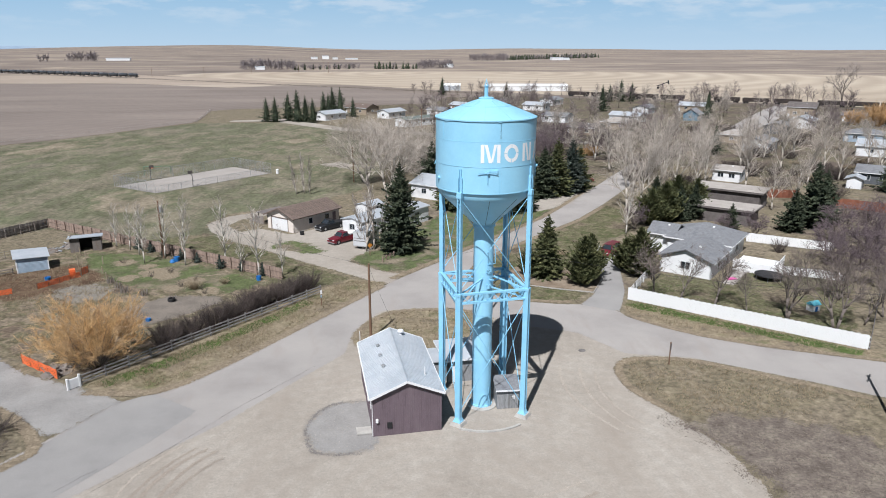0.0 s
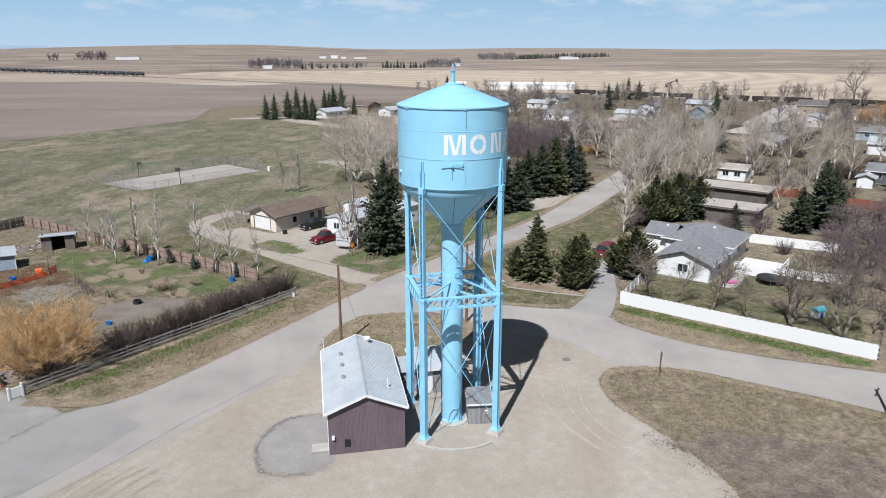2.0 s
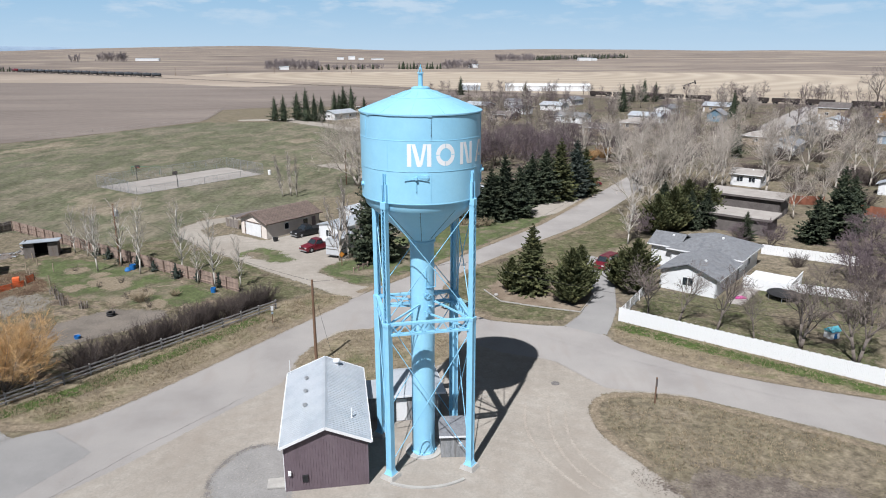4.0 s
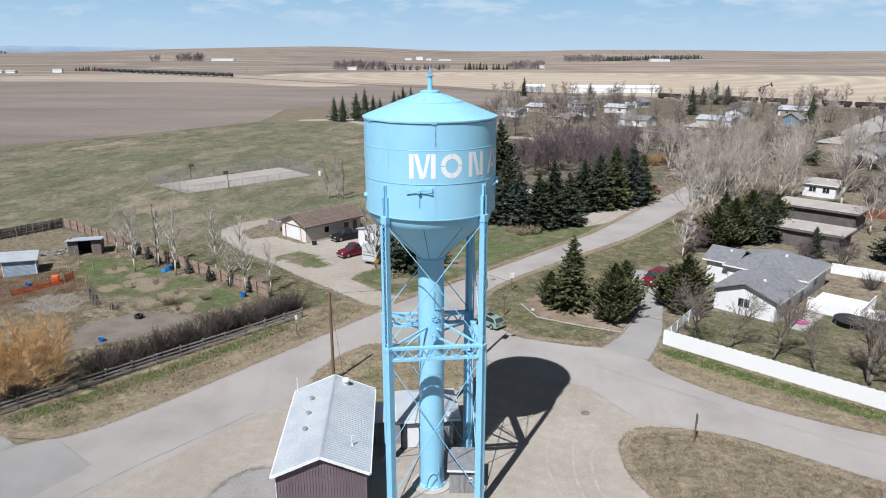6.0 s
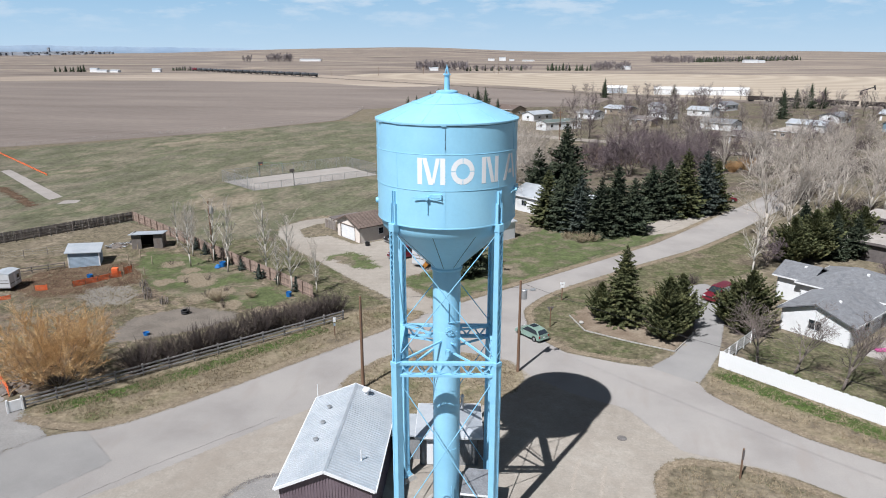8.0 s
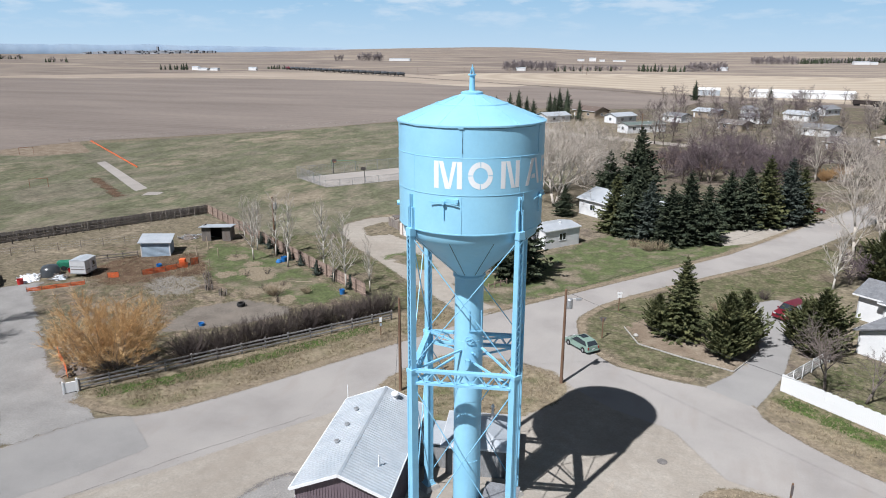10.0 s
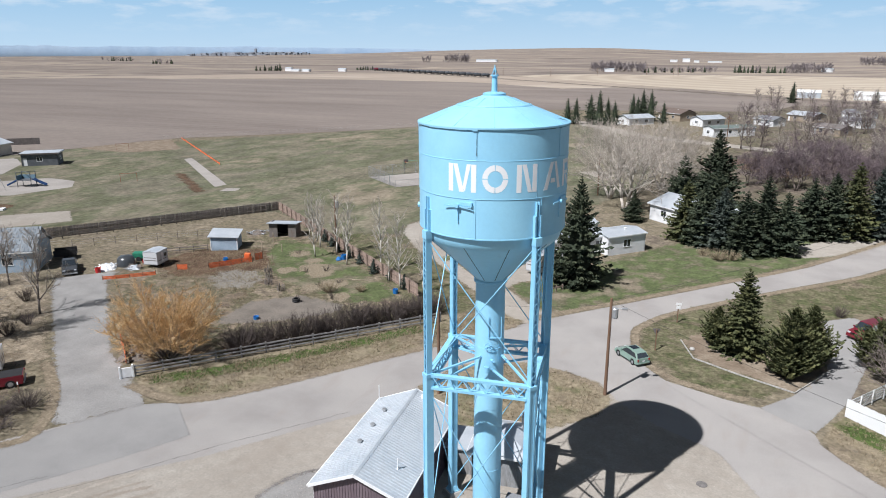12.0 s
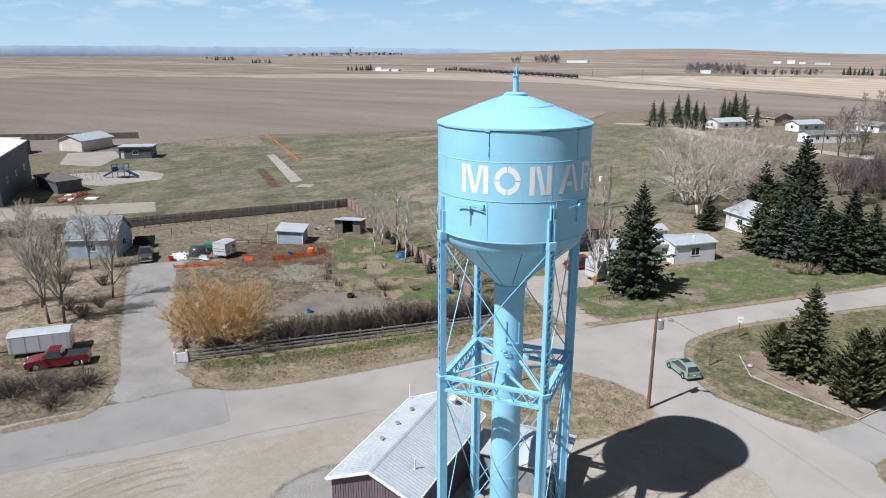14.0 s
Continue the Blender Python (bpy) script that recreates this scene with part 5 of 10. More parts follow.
    part("ridge_cap", Shape().add([(-0.16, y0 - ey - 0.03, R + 0.065), (0, y0 - ey - 0.03, R + 0.14), (0.16, y0 - ey - 0.03, R + 0.065), (-0.16, y1 + ey + 0.03, R + 0.065), (0, y1 + ey + 0.03, R + 0.14), (0.16, y1 + ey + 0.03, R + 0.065)], [(0, 1, 4, 3), (1, 2, 5, 4), (0, 2, 1), (3, 4, 5)]), M_tin, ph)
    for y in (-0.4, 1.8, 4.0):
        v = Shape().lathe([(0.12, 0), (0.12, 0.14), (0.19, 0.15), (0.16, 0.22), (0.0, 0.25)], 14, Matrix.Translation((-W / 4 - 0.05, y - 1.2, E + (R - E) * 0.5 + 0.10)))
        part("roof_vent", v, M_steel, ph, "small grey roof vent", True, 30)
    part("turbine_vent", Shape().lathe([(0.17, -0.2), (0.17, 0.22), (0.27, 0.26), (0.31, 0.38), (0.26, 0.50), (0.0, 0.58)], 18, Matrix.Translation((0.95, L / 2 - 0.75, E + (R - E) * 0.66 + 0.1))), M_whitetrim, ph, "round pale turbine vent", True, 30)
    part("vent_pipe", Shape().tube((1.9, -3.4, E + 0.3), (1.9, -3.4, E + 1.25), 0.045, 0.045, 8).tube((1.86, -3.4, E + 0.47), (1.94, -3.4, E + 0.47), 0.14, 0.14, 8), M_whitetrim, ph, "thin white roof pipe")
    part("mast", Shape().tube((x0 - 0.06, y1 - 0.05, 1.6), (x0 - 0.06, y1 - 0.05, E + 1.35), 0.035, 0.03, 8), M_whitetrim, ph, "pale service mast at the eave")
    dr = part("door", Shape().box(x0 + 0.02, y1 - 4.58, 0.06, x0 + 0.07, y1 - 3.62, 2.13, None, 0.01), M_brownmetal, ph, "plain metal door")
    part("door_handle", Shape().tube((x0 - 0.04, y1 - 4.45, 1.05), (x0 + 0.02, y1 - 4.45, 1.05), 0.03, 0.03, 8), M_steel, dr)
    part("wall_lamp", Shape().box(x0 + 0.20, y0 - 0.22, 1.35, x0 + 0.42, y0 - 0.03, 1.68, None, 0.04), M_whitetrim, ph, "small white wall lamp")
    part("meter_box", Shape().box(x0 + 1.15, y0 - 0.14, 0.75, x0 + 1.55, y0 - 0.03, 1.25, None, 0.02), M_black, ph, "dark vent box low on the gable wall")
    part("conduit", Shape().tube((x0 - 0.05, y0 + 0.05, 0.1), (x0 - 0.05, y0 + 0.05, E - 0.2), 0.035, 0.035, 8).tube((x0 - 0.05, y0 + 1.3, 1.9), (x0 - 0.05, y0 + 1.3, E - 0.2), 0.03, 0.03, 8), M_whitetrim, ph, "pale downpipe at the corner")
    part("side_lamp", Shape().box(x0 - 0.25, y0 + 1.9, 2.35, x0 - 0.03, y0 + 2.15, 2.65, None, 0.04), M_whitetrim, ph)
    return ph


pump_house()
solid("concrete_step", Shape().box(-0.65, -0.55, 0, 0.65, 0.55, 0.14, None, 0.02), M_concrete, at(-10.35, -3.75, 0.05, 8), "low pale concrete step beside the pump house", "step")


# ---- low white-roofed valve building behind the tower, and the small grey shed ----
def valve_house():
    vh = thing("valve_house", at(-1.15, 7.35, 0, 11), "low grey building with a hipped pale metal roof behind the riser", "building")
    w, d, e, r = 4.3, 4.4, 2.5, 3.35
    for ln, ho, m in ((w, [(0.5, 0.05, 1.4, 2.05)], at(-w / 2, -d / 2)), (d, [], at(w / 2, -d / 2, 0, 90)), (w, [], at(w / 2, d / 2, 0, 180)), (d, [], at(-w / 2, d / 2, 0, -90))):
        part("wall", Shape().wall(ln, e, ho, 0.12, m), M_greyboard, vh)
    part("door", Shape().box(-w / 2 + 0.5, -d / 2 + 0.03, 0.05, -w / 2 + 1.4, -d / 2 + 0.08, 2.05, None, 0.01), M_whitetrim, vh)
    o = 0.32
    a, b = w / 2 + o, d / 2 + o
    rf = Shape().add([(-a, -b, e), (a, -b, e), (a, b, e), (-a, b, e), (0, -0.5, r), (0, 0.5, r)], [(0, 1, 4), (1, 2, 5, 4), (2, 3, 5), (3, 0, 4, 5), (3, 2, 1, 0)])
    part("roof", rf, M_tin, vh, "pale hipped metal roof")
    part("fascia", Shape().box(-a, -b - 0.03, e - 0.16, a, -b, e).box(-a, b, e - 0.16, a, b + 0.03, e).box(-a - 0.03, -b, e - 0.16, -a, b, e).box(a, -b, e - 0.16, a + 0.03, b, e), M_whitetrim, vh)
    part("flue", Shape().tube((1.0, 0.7, e + 0.2), (1.0, 0.7, r + 0.75), 0.10, 0.10, 10).tube((1.0, 0.7, r + 0.75), (1.0, 0.7, r + 0.95), 0.17, 0.05, 10), M_steel, vh)
    # flat lean-to towards the pump house
    part("lean_to_wall", Shape().box(-w / 2 - 2.0, -1.5, 0, -w / 2, 1.2, 2.05), M_greyboard, vh)
    part("lean_to_roof", Shape().box(-w / 2 - 2.2, -1.75, 2.06, -w / 2 - 0.05, 1.45, 2.18, None, 0.02), M_tin, vh, "flat pale lean-to roof")
    return vh


valve_house()


def meter_shed():
    ms = thing("meter_shed", at(2.28, 0.55, 0, 3), "small grey board shed with a shingled lean-to roof under the tower", "shed")
    w, d, e = 1.95, 1.9, 1.85
    wl = part("wall", Shape().box(-w / 2 + 0.03, -d / 2 + 0.03, 0, w / 2 - 0.03, d / 2 - 0.03, e), M_greyboard, ms)
    for i in range(12):
        x = -w / 2 + (i + 0.5) * w / 12
        part("board", Shape().box(x - w / 24 + 0.006, -d / 2, 0.02, x + w / 24 - 0.006, -d / 2 + 0.028, e), M_greyboard, wl)
        part("board", Shape().box(-w / 2, x * d / w - d / 24 + 0.006, 0.02, -w / 2 + 0.028, x * d / w + d / 24 - 0.006, e), M_greyboard, wl)
    part("roof", Shape().add([(-w / 2 - 0.15, -d / 2 - 0.22, e), (w / 2 + 0.15, -d / 2 - 0.22, e), (w / 2 + 0.15, d / 2 + 0.15, e + 0.42), (-w / 2 - 0.15, d / 2 + 0.15, e + 0.42), (-w / 2 - 0.15, -d / 2 - 0.22, e + 0.10), (w / 2 + 0.15, -d / 2 - 0.22, e + 0.10), (w / 2 + 0.15, d / 2 + 0.15, e + 0.52), (-w / 2 - 0.15, d / 2 + 0.15, e + 0.52)],
                             [(4, 5, 6, 7), (3, 2, 1, 0), (0, 1, 5, 4), (1, 2, 6, 5), (2, 3, 7, 6), (3, 0, 4, 7)]), M_shingle, ms, "weathered grey shingled roof")
    part("fascia", Shape().box(-w / 2 - 0.17, -d / 2 - 0.25, e - 0.03, w / 2 + 0.17, -d / 2 - 0.22, e + 0.11), M_whitetrim, ms)
    part("notice", Shape().box(0.35, -d / 2 - 0.02, 0.95, 0.62, -d / 2 - 0.003, 1.28), M_white, ms, "small white notice plate")
    part("notice_bar", Shape().box(0.39, -d / 2 - 0.028, 1.03, 0.58, -d / 2 - 0.02, 1.07).box(0.39, -d / 2 - 0.028, 1.12, 0.58, -d / 2 - 0.02, 1.16), M_black, ms)
    return ms


meter_shed()


# ---- plants ----
def bare_tree_shapes(seed, h, kids=(8, 6, 6, 5), spread=42, up=0.10, trunk=0.32, r0=None, twig=0.013, ratio=0.58, stems=1, lean=0.0):
    """A leafless tree: the trunk with its limbs, and the crown of branches and twigs."""
    rng = random.Random(seed)
    low, high = Shape(), Shape()
    r0 = r0 or h * 0.020
    last = len(kids)

    def grow(p, d, ln, r, lev):
        segs = (4, 3, 2, 2, 1, 1)[lev]
        s = low if lev <= 1 else high
        pts, dirs, rads = [p], [d], [r]
        end = r * (0.30 if lev == 0 else 0.35)
        for i in range(segs):
            j = 0.10 if lev == 0 else 0.20
            d = (d + Vector((rng.uniform(-j, j), rng.uniform(-j, j), rng.uniform(-j, j) * 0.6 + up * (0.4 if lev else 0.2)))).normalized()
            q = p + d * (ln / segs)
            rr = r + (end - r) * (i + 1) / segs
            n = 8 if lev == 0 else (5 if lev == 1 else 3)
            s.tube(p, q, rads[-1], 0.0 if (lev >= last and i == segs - 1) else rr, n, lev == 0)
            p = q
            pts.append(p)
            dirs.append(d)
            rads.append(rr)
        if lev >= last:
            return
        k = kids[lev]
        k = max(2, k + rng.choice((-1, 0, 0, 1)))
        lo = trunk if lev == 0 else 0.22
        for i in range(k):
            f = lo + (1 - lo) * (i + rng.uniform(0.1, 0.95)) / k
            f = min(f, 0.995)
            t = f * segs
            a = int(t)
            base = pts[a].lerp(pts[a + 1], t - a)
            rad = rads[a] + (rads[a + 1] - rads[a]) * (t - a)
            dd = dirs[a + 1]
            az = rng.uniform(0, 2 * math.pi) if lev else i * 2.4 + rng.uniform(-0.4, 0.4)
            o = dd.orthogonal().normalized()
            o = o * math.cos(az) + dd.cross(o) * math.sin(az)
            ang = radians(spread * rng.uniform(0.6, 1.25) * (1.0 - 0.45 * f if lev == 0 else 1.0))
            nd = (dd * math.cos(ang) + o * math.sin(ang)).normalized()
            grow(base, nd, ln * ratio * rng.uniform(0.75, 1.2) * (1.1 - 0.35 * f), max(twig, min(rad * 0.72, r * 0.55)), lev + 1)

    for k in range(stems):
        a = k * 2 * math.pi / max(1, stems) + seed
        d = Vector((math.cos(a) * lean, math.sin(a) * lean, 1)).normalized()
        grow(Vector((math.cos(a), math.sin(a), 0)) * (0.12 * (stems > 1)), d, h * (0.72 if stems == 1 else 0.6) * rng.uniform(0.9, 1.05), r0, 0)
    k = h / max(p[2] for p in high.v)
    for s in (low, high):
        s.v = [(p[0] * k, p[1] * k, p[2] * k) for p in s.v]
    return low, high


def bare_tree(seed, h, bark, twigs, label, name="bare_tree", category="tree", **kw):
    low, high = bare_tree_shapes(seed, h, **kw)
    t = thing(name, at(0, 0, -500), label, category)
    part("trunk", low, bark, t, "", True)
    part("crown", high, twigs, t)
    return t


def spruce_shapes(seed, h, r, layers=34, boughs=10, base=0.03, sharp=1.0, spray=11, lift=0.0):
    """A conifer of tiered boughs, each a feather of short sprays; lift bends the boughs upwards. The outline swells and thins round the tree."""
    rng = random.Random(seed)
    tr, cr = Shape(), Shape()
    tr.tube((0, 0, 0), (0, 0, h * 0.5), h * 0.016 + 0.03, h * 0.010, 8).tube((0, 0, h * 0.5), (0, 0, h * 0.97), h * 0.010, 0.01, 6)
    up = Vector((0, 0, 1))
    for i in range(layers):
        f = (i + rng.uniform(-0.3, 0.3)) / (layers - 1)
        f = min(1.0, max(0.0, f))
        z = h * (base + (0.965 - base) * f)
        tier = 0.80 + 0.26 * rng.random() + (0.14 if i % 3 == 0 else 0.0)
        wide = r * ((1 - f) ** sharp) * tier + 0.05
        if f < 0.14:
            wide *= 0.66 + 2.4 * f
        k = max(4, int(boughs * (0.5 + 0.5 * (1 - f))))
        for b in range(k):
            if rng.random() < 0.10:
                continue
            a = 2 * math.pi * (b + rng.random() * 0.9) / k + i * 1.3
            lobe = 1.0 + (0.45 + 0.6 * lift) * noise.noise((math.cos(a) * 1.5, math.sin(a) * 1.5, f * 4.0 + seed * 3.7)) + 0.3 * noise.noise((math.cos(a) * 4.0, math.sin(a) * 4.0, f * 11.0 + seed))
            ln = wide * rng.uniform(0.62, 1.18) * lobe
            droop = (0.34 - 0.56 * f - lift) * rng.uniform(0.6, 1.3)
            out = Vector((math.cos(a), math.sin(a), 0))
            side = Vector((-math.sin(a), math.cos(a), 0))
            for q in range(spray):
                g = max(0.06, (q + 0.5 + rng.uniform(-0.3, 0.3)) / spray)
                c = out * (ln * g) + up * (z - droop * ln * g + (0.26 + 0.3 * lift) * ln * g * g)
                sw = (1.0 - 0.60 * g) * ln * 0.26 * rng.uniform(0.5, 1.25) + 0.09
                d = (side * ((-1) ** q * rng.uniform(0.5, 1.0)) + out * rng.uniform(0.6, 1.1) + up * (rng.uniform(-0.45, 0.15) + 1.6 * lift)).normalized()
                n = (d.cross(up) * rng.uniform(-1, 1) + up.cross(d).cross(d) * rng.uniform(-1, 1)).normalized()
                th = (0.30 - 0.16 * lift) * sw + 0.018
                k0 = len(cr.v)
                cr.v += [tuple(c - d * 0.3 * sw), tuple(c + d * 0.45 * sw + n * th), tuple(c + d * sw), tuple(c + d * 0.45 * sw - n * th - up * th * 0.5)]
                cr.f += [(k0, k0 + 1, k0 + 2), (k0, k0 + 2, k0 + 3)]
    # added inner shell that blocks light, in place of dense old twigs
    k, rows = 10, 7
    k0 = len(cr.v)
    for j in range(rows):
        f = j / (rows - 1)
        for i in range(k):
            a = 2 * math.pi * i / k
            w = r * ((1 - f) ** sharp) * 0.40 * (1 + 0.5 * noise.noise((math.cos(a) * 1.4, math.sin(a) * 1.4, f * 5.0 + seed * 3.7))) * (0.7 if j == 0 else 1.0) + 0.02
            cr.v.append((w * math.cos(a), w * math.sin(a), h * (0.05 + 0.87 * f)))
    cr.f += [(k0 + j * k + i, k0 + j * k + (i + 1) % k, k0 + (j + 1) * k + (i + 1) % k, k0 + (j + 1) * k + i) for j in range(rows - 1) for i in range(k)]
    cr.tube((0, 0, h * 0.93), (0, 0, h), 0.05, 0.0, 5)
    return tr, cr


def spruce(seed, h, r, needles, label, name="spruce", **kw):
    tr, cr = spruce_shapes(seed, h, r, **kw)
    t = thing(name, at(0, 0, -500), label, "conifer")
    part("trunk", tr, M_bark, t, "", True)
    part("crown", cr, needles, t)
    return t


def bush_shapes(seed, h, w, stems=46, subs=7, r=0.016):
    rng = random.Random(seed)
    s = Shape()
    for i in range(stems):
        a, q = rng.uniform(0, 2 * math.pi), math.sqrt(rng.random())
        p = Vector((math.cos(a) * q * w * 0.18, math.sin(a) * q * w * 0.18, 0))
        d = Vector((math.cos(a) * q * w * 0.5, math.sin(a) * q * w * 0.5, h * rng.uniform(0.55, 1.12) * (1 - 0.25 * q)))
        m1 = p + d * 0.5 + Vector((rng.uniform(-0.1, 0.1), rng.uniform(-0.1, 0.1), h * 0.04))
        e = p + d
        s.tube(p, m1, r * 1.5, r, 3, False).tube(m1, e, r, 0.0, 3, False)
        for j in range(subs):
            f = rng.uniform(0.25, 0.95)
            b = p.lerp(m1, f * 2) if f < 0.5 else m1.lerp(e, f * 2 - 1)
            dd = (d.normalized() + Vector((rng.uniform(-0.8, 0.8), rng.uniform(-0.8, 0.8), rng.uniform(-0.1, 0.6)))).normalized()
            s.tube(b, b + dd * h * rng.uniform(0.14, 0.34), r * 0.7, 0.0, 3, False)
    return s


def placed(proto, x, y, scale=1.0, deg=0.0, group="", z=0.0, tall=1.0):
    ob = copy_thing(proto, Matrix.Translation((x, y, z)) @ rotz(deg))
    ob.scale = (scale, scale, scale * tall)
    if group:
        ob["group"] = group
    return ob


def discard(*protos):
    for p in protos:
        for o in (*p.children_recursive, p):
            bpy.data.objects.remove(o)


rnd = random.Random(7)

# spruces and cedars
SPR = [spruce(11 + i, 10.0, 3.45, M_needle, "tall dark green spruce with drooping boughs", layers=40, boughs=15, sharp=0.86, spray=18) for i in range(4)]
SPR_Y = [spruce(31 + i, 7.0, 3.0, M_needle2, "broad yellowish green spruce with upswept boughs", layers=40, boughs=17, sharp=0.84, spray=23, lift=0.42) for i in range(3)]
SPR += [spruce(25, 10.0, 3.0, M_needle3, "tall bluish spruce with drooping boughs", layers=40, boughs=15, sharp=0.82, spray=18), spruce(27, 10.0, 2.9, M_needle2, "tall yellowish green spruce", layers=40, boughs=15, sharp=0.85, spray=18)]
SPR_B = spruce(41, 2.0, 0.9, M_needle3, "small bluish spruce sapling", layers=14, boughs=8, spray=8)
SPR_MID = [spruce(46 + i, 10.0, 3.3, M_needle, "dark spruce beside the far houses", layers=26, boughs=10, spray=9, sharp=0.85) for i in range(3)]
SPR_FAR = spruce(51, 10.0, 4.6, M_needle, "dark spruce far beside the fields", layers=11, boughs=11, spray=4, sharp=0.8)

for proto, x, y, size, deg, tall in ((SPR[5], 12.9, 36.6, 1.03, 0, 0.91), (SPR_Y[0], 10.5, 37.3, 0.60, 120, 1.1), (SPR_Y[1], 17.3, 32.9, 0.93, 40, 1.1), (SPR_Y[2], 18.9, 35.6, 0.74, 200, 1.3)):
    placed(proto, x, y, size, deg, "spruces on the corner bed", tall=tall)
placed(SPR_Y[1], 26.2, 36.6, 1.04, 80)
placed(SPR_Y[0], 24.9, 39.0, 0.72, 10)
placed(SPR[0], -7.9, 50.2, 1.24, 15, tall=1.2)
for i, (x, y, h) in enumerate(((4.4, 78.2, 10.4), (1.6, 80.5, 11.0), (7.4, 77.2, 9.6), (10.6, 75.4, 10.2), (13.2, 77.6, 10.8), (16.0, 79.0, 11.2), (22.8, 91.6, 11.5), (26.0, 93.0, 11.8), (29.8, 95.6, 12.0), (19.8, 90.2, 10.8), (-1.4, 97.8, 13.0), (3.6, 105.0, 15.5), (5.2, 88.0, 10.0), (32.5, 99.5, 11.5))):
    placed(SPR[(i * 5) % 6], x, y, h / 10.0 * (1.02 + 0.16 * ((i * 7) % 5) / 4), 67 * i, "spruces along the lawn", tall=0.98 - 0.14 * ((i * 3) % 4) / 3)
for i, (x, y, h) in enumerate(((37.6, 65.2, 7.0), (41.0, 67.6, 7.8), (44.2, 68.6, 7.2), (47.6, 69.8, 7.0), (40.8, 72.4, 8.2), (45.4, 73.5, 8.0), (50.0, 75.0, 7.0))):
    placed((SPR_Y[:2] + SPR[:3])[i % 5], x, y, h / ((7.0, 7.0, 10.0, 10.0, 10.0)[i % 5]), 51 * i, "conifers behind the bungalow")
placed(SPR[1], 66.5, 62.8, 1.22, 20, "spruces behind the yard")
placed(SPR[2], 61.2, 59.6, 0.82, 70, "spruces behind the yard")
placed(SPR[0], 69.4, 64.6, 1.05, 130, "spruces behind the yard")
placed(SPR[2], 50.8, 61.2, 0.5, 5)
placed(SPR[1], 33.6, 51.4, 0.22, 5)
for i, (x, y) in enumerate(((-41.6, 47.4), (-38.6, 45.6), (-34.4, 42.6), (-31.0, 41.2), (-27.4, 38.9), (-47.6, 51.6), (-44.9, 49.4), (-50.4, 53.6))):
    placed(SPR_B, x, y, rnd.uniform(0.8, 1.25), 50 * i, "spruce saplings by the plank fence")
for i, (x, y, h) in enumerate(((-69.5, 256, 11), (-65.3, 254.3, 11.5), (-60.4, 259, 13), (-56.0, 256, 14.5), (-52.0, 254, 12), (-48.5, 251, 11), (-47.5, 282, 12), (-43.5, 284, 14), (-39.5, 281, 14), (-33.0, 275, 9.5), (-45, 280, 11), (55, 392, 11), (122, 368, 14), (128, 366, 12), (114, 364, 11), (16, 430, 13), (92, 300, 14), (131, 262, 13), (140, 150, 11), (101, 92, 11), (86, 150, 10))):
    placed(SPR_MID[i % 3], x, y, h / 10.0, 37 * i, "far spruces")

# bare trees
PALE = [bare_tree(101 + i, 15.5, M_palebark, M_paletwig, "large leafless poplar with pale tan branches", spread=38, kids=(9, 6, 6, 4), twig=0.020, trunk=0.12, up=0.20, ratio=0.62, r0=0.27) for i in range(4)]
COTTON = bare_tree(143, 14.5, M_palebark, M_paletwig, "spreading leafless cottonwood with pale branches", spread=44, kids=(7, 6, 6, 5), trunk=0.16, up=0.16, twig=0.018, ratio=0.66, r0=0.20, stems=3, lean=0.34)
LOMB = [bare_tree(150 + i, 12.0, M_palebark, M_greytwig, "slender leafless upright poplar", spread=20, kids=(24, 9, 6), trunk=0.05, up=0.3, twig=0.018, ratio=0.30, r0=0.12) for i in range(2)]
BIRCH = [bare_tree(160 + i, 8.2, M_whitebark, M_paletwig, "young leafless aspen with a pale trunk", spread=42, kids=(22, 8, 5), trunk=0.20, up=0.14, twig=0.011, ratio=0.30, r0=0.075) for i in range(3)]
BIRCH2 = bare_tree(170, 9.0, M_whitebark, M_palebark, "leafless white birch with pale spreading limbs", spread=34, kids=(12, 8, 6), trunk=0.14, up=0.18, twig=0.018, ratio=0.48, r0=0.13)
FRUIT = [bare_tree(180 + i, 6.2, M_yardbark, M_yardtwig, "leafless grey-brown fruit tree in the yard", spread=42, kids=(7, 5, 5, 4), trunk=0.26, twig=0.014, ratio=0.64, up=0.16, stems=1 + (i > 1), lean=0.25, r0=0.125) for i in range(3)]
PURP = [bare_tree(190 + i, 8.5, M_bark, M_purpletwig, "leafless purple-grey ornamental tree", spread=46, kids=(8, 6, 6, 4), trunk=0.10, twig=0.022, ratio=0.64, stems=2, lean=0.25) for i in range(2)]
GREYT = [bare_tree(200 + i, 12.5, M_bark, (M_greytwig, M_purpletwig, M_greytwig)[i], "leafless grey-brown village tree", spread=44, kids=(7, 6, 5, 4), twig=0.034, trunk=0.18, ratio=0.62) for i in range(3)]
DRIVE = [bare_tree(203 + i, 11.0, M_yardbark, M_paletwig, "slender leafless grey tree beside the driveway", spread=36, kids=(12, 8, 6, 4), twig=0.014, trunk=0.2, up=0.16, ratio=0.5, r0=0.13) for i in range(2)]
VILL = [bare_tree(205 + i, 12.0, M_bark, (M_greytwig, M_purpletwig, M_paletwig, M_purpletwig)[i], "leafless village tree between the far houses", spread=46, kids=(8, 6, 4), twig=0.045, trunk=0.14, ratio=0.62) for i in range(4)]
BARE_FAR = [bare_tree(210 + i, 10.0, M_bark, M_purpletwig, "far leafless shelterbelt tree", spread=50, kids=(6, 3, 3), trunk=0.06, twig=0.26, ratio=0.64) for i in range(2)]

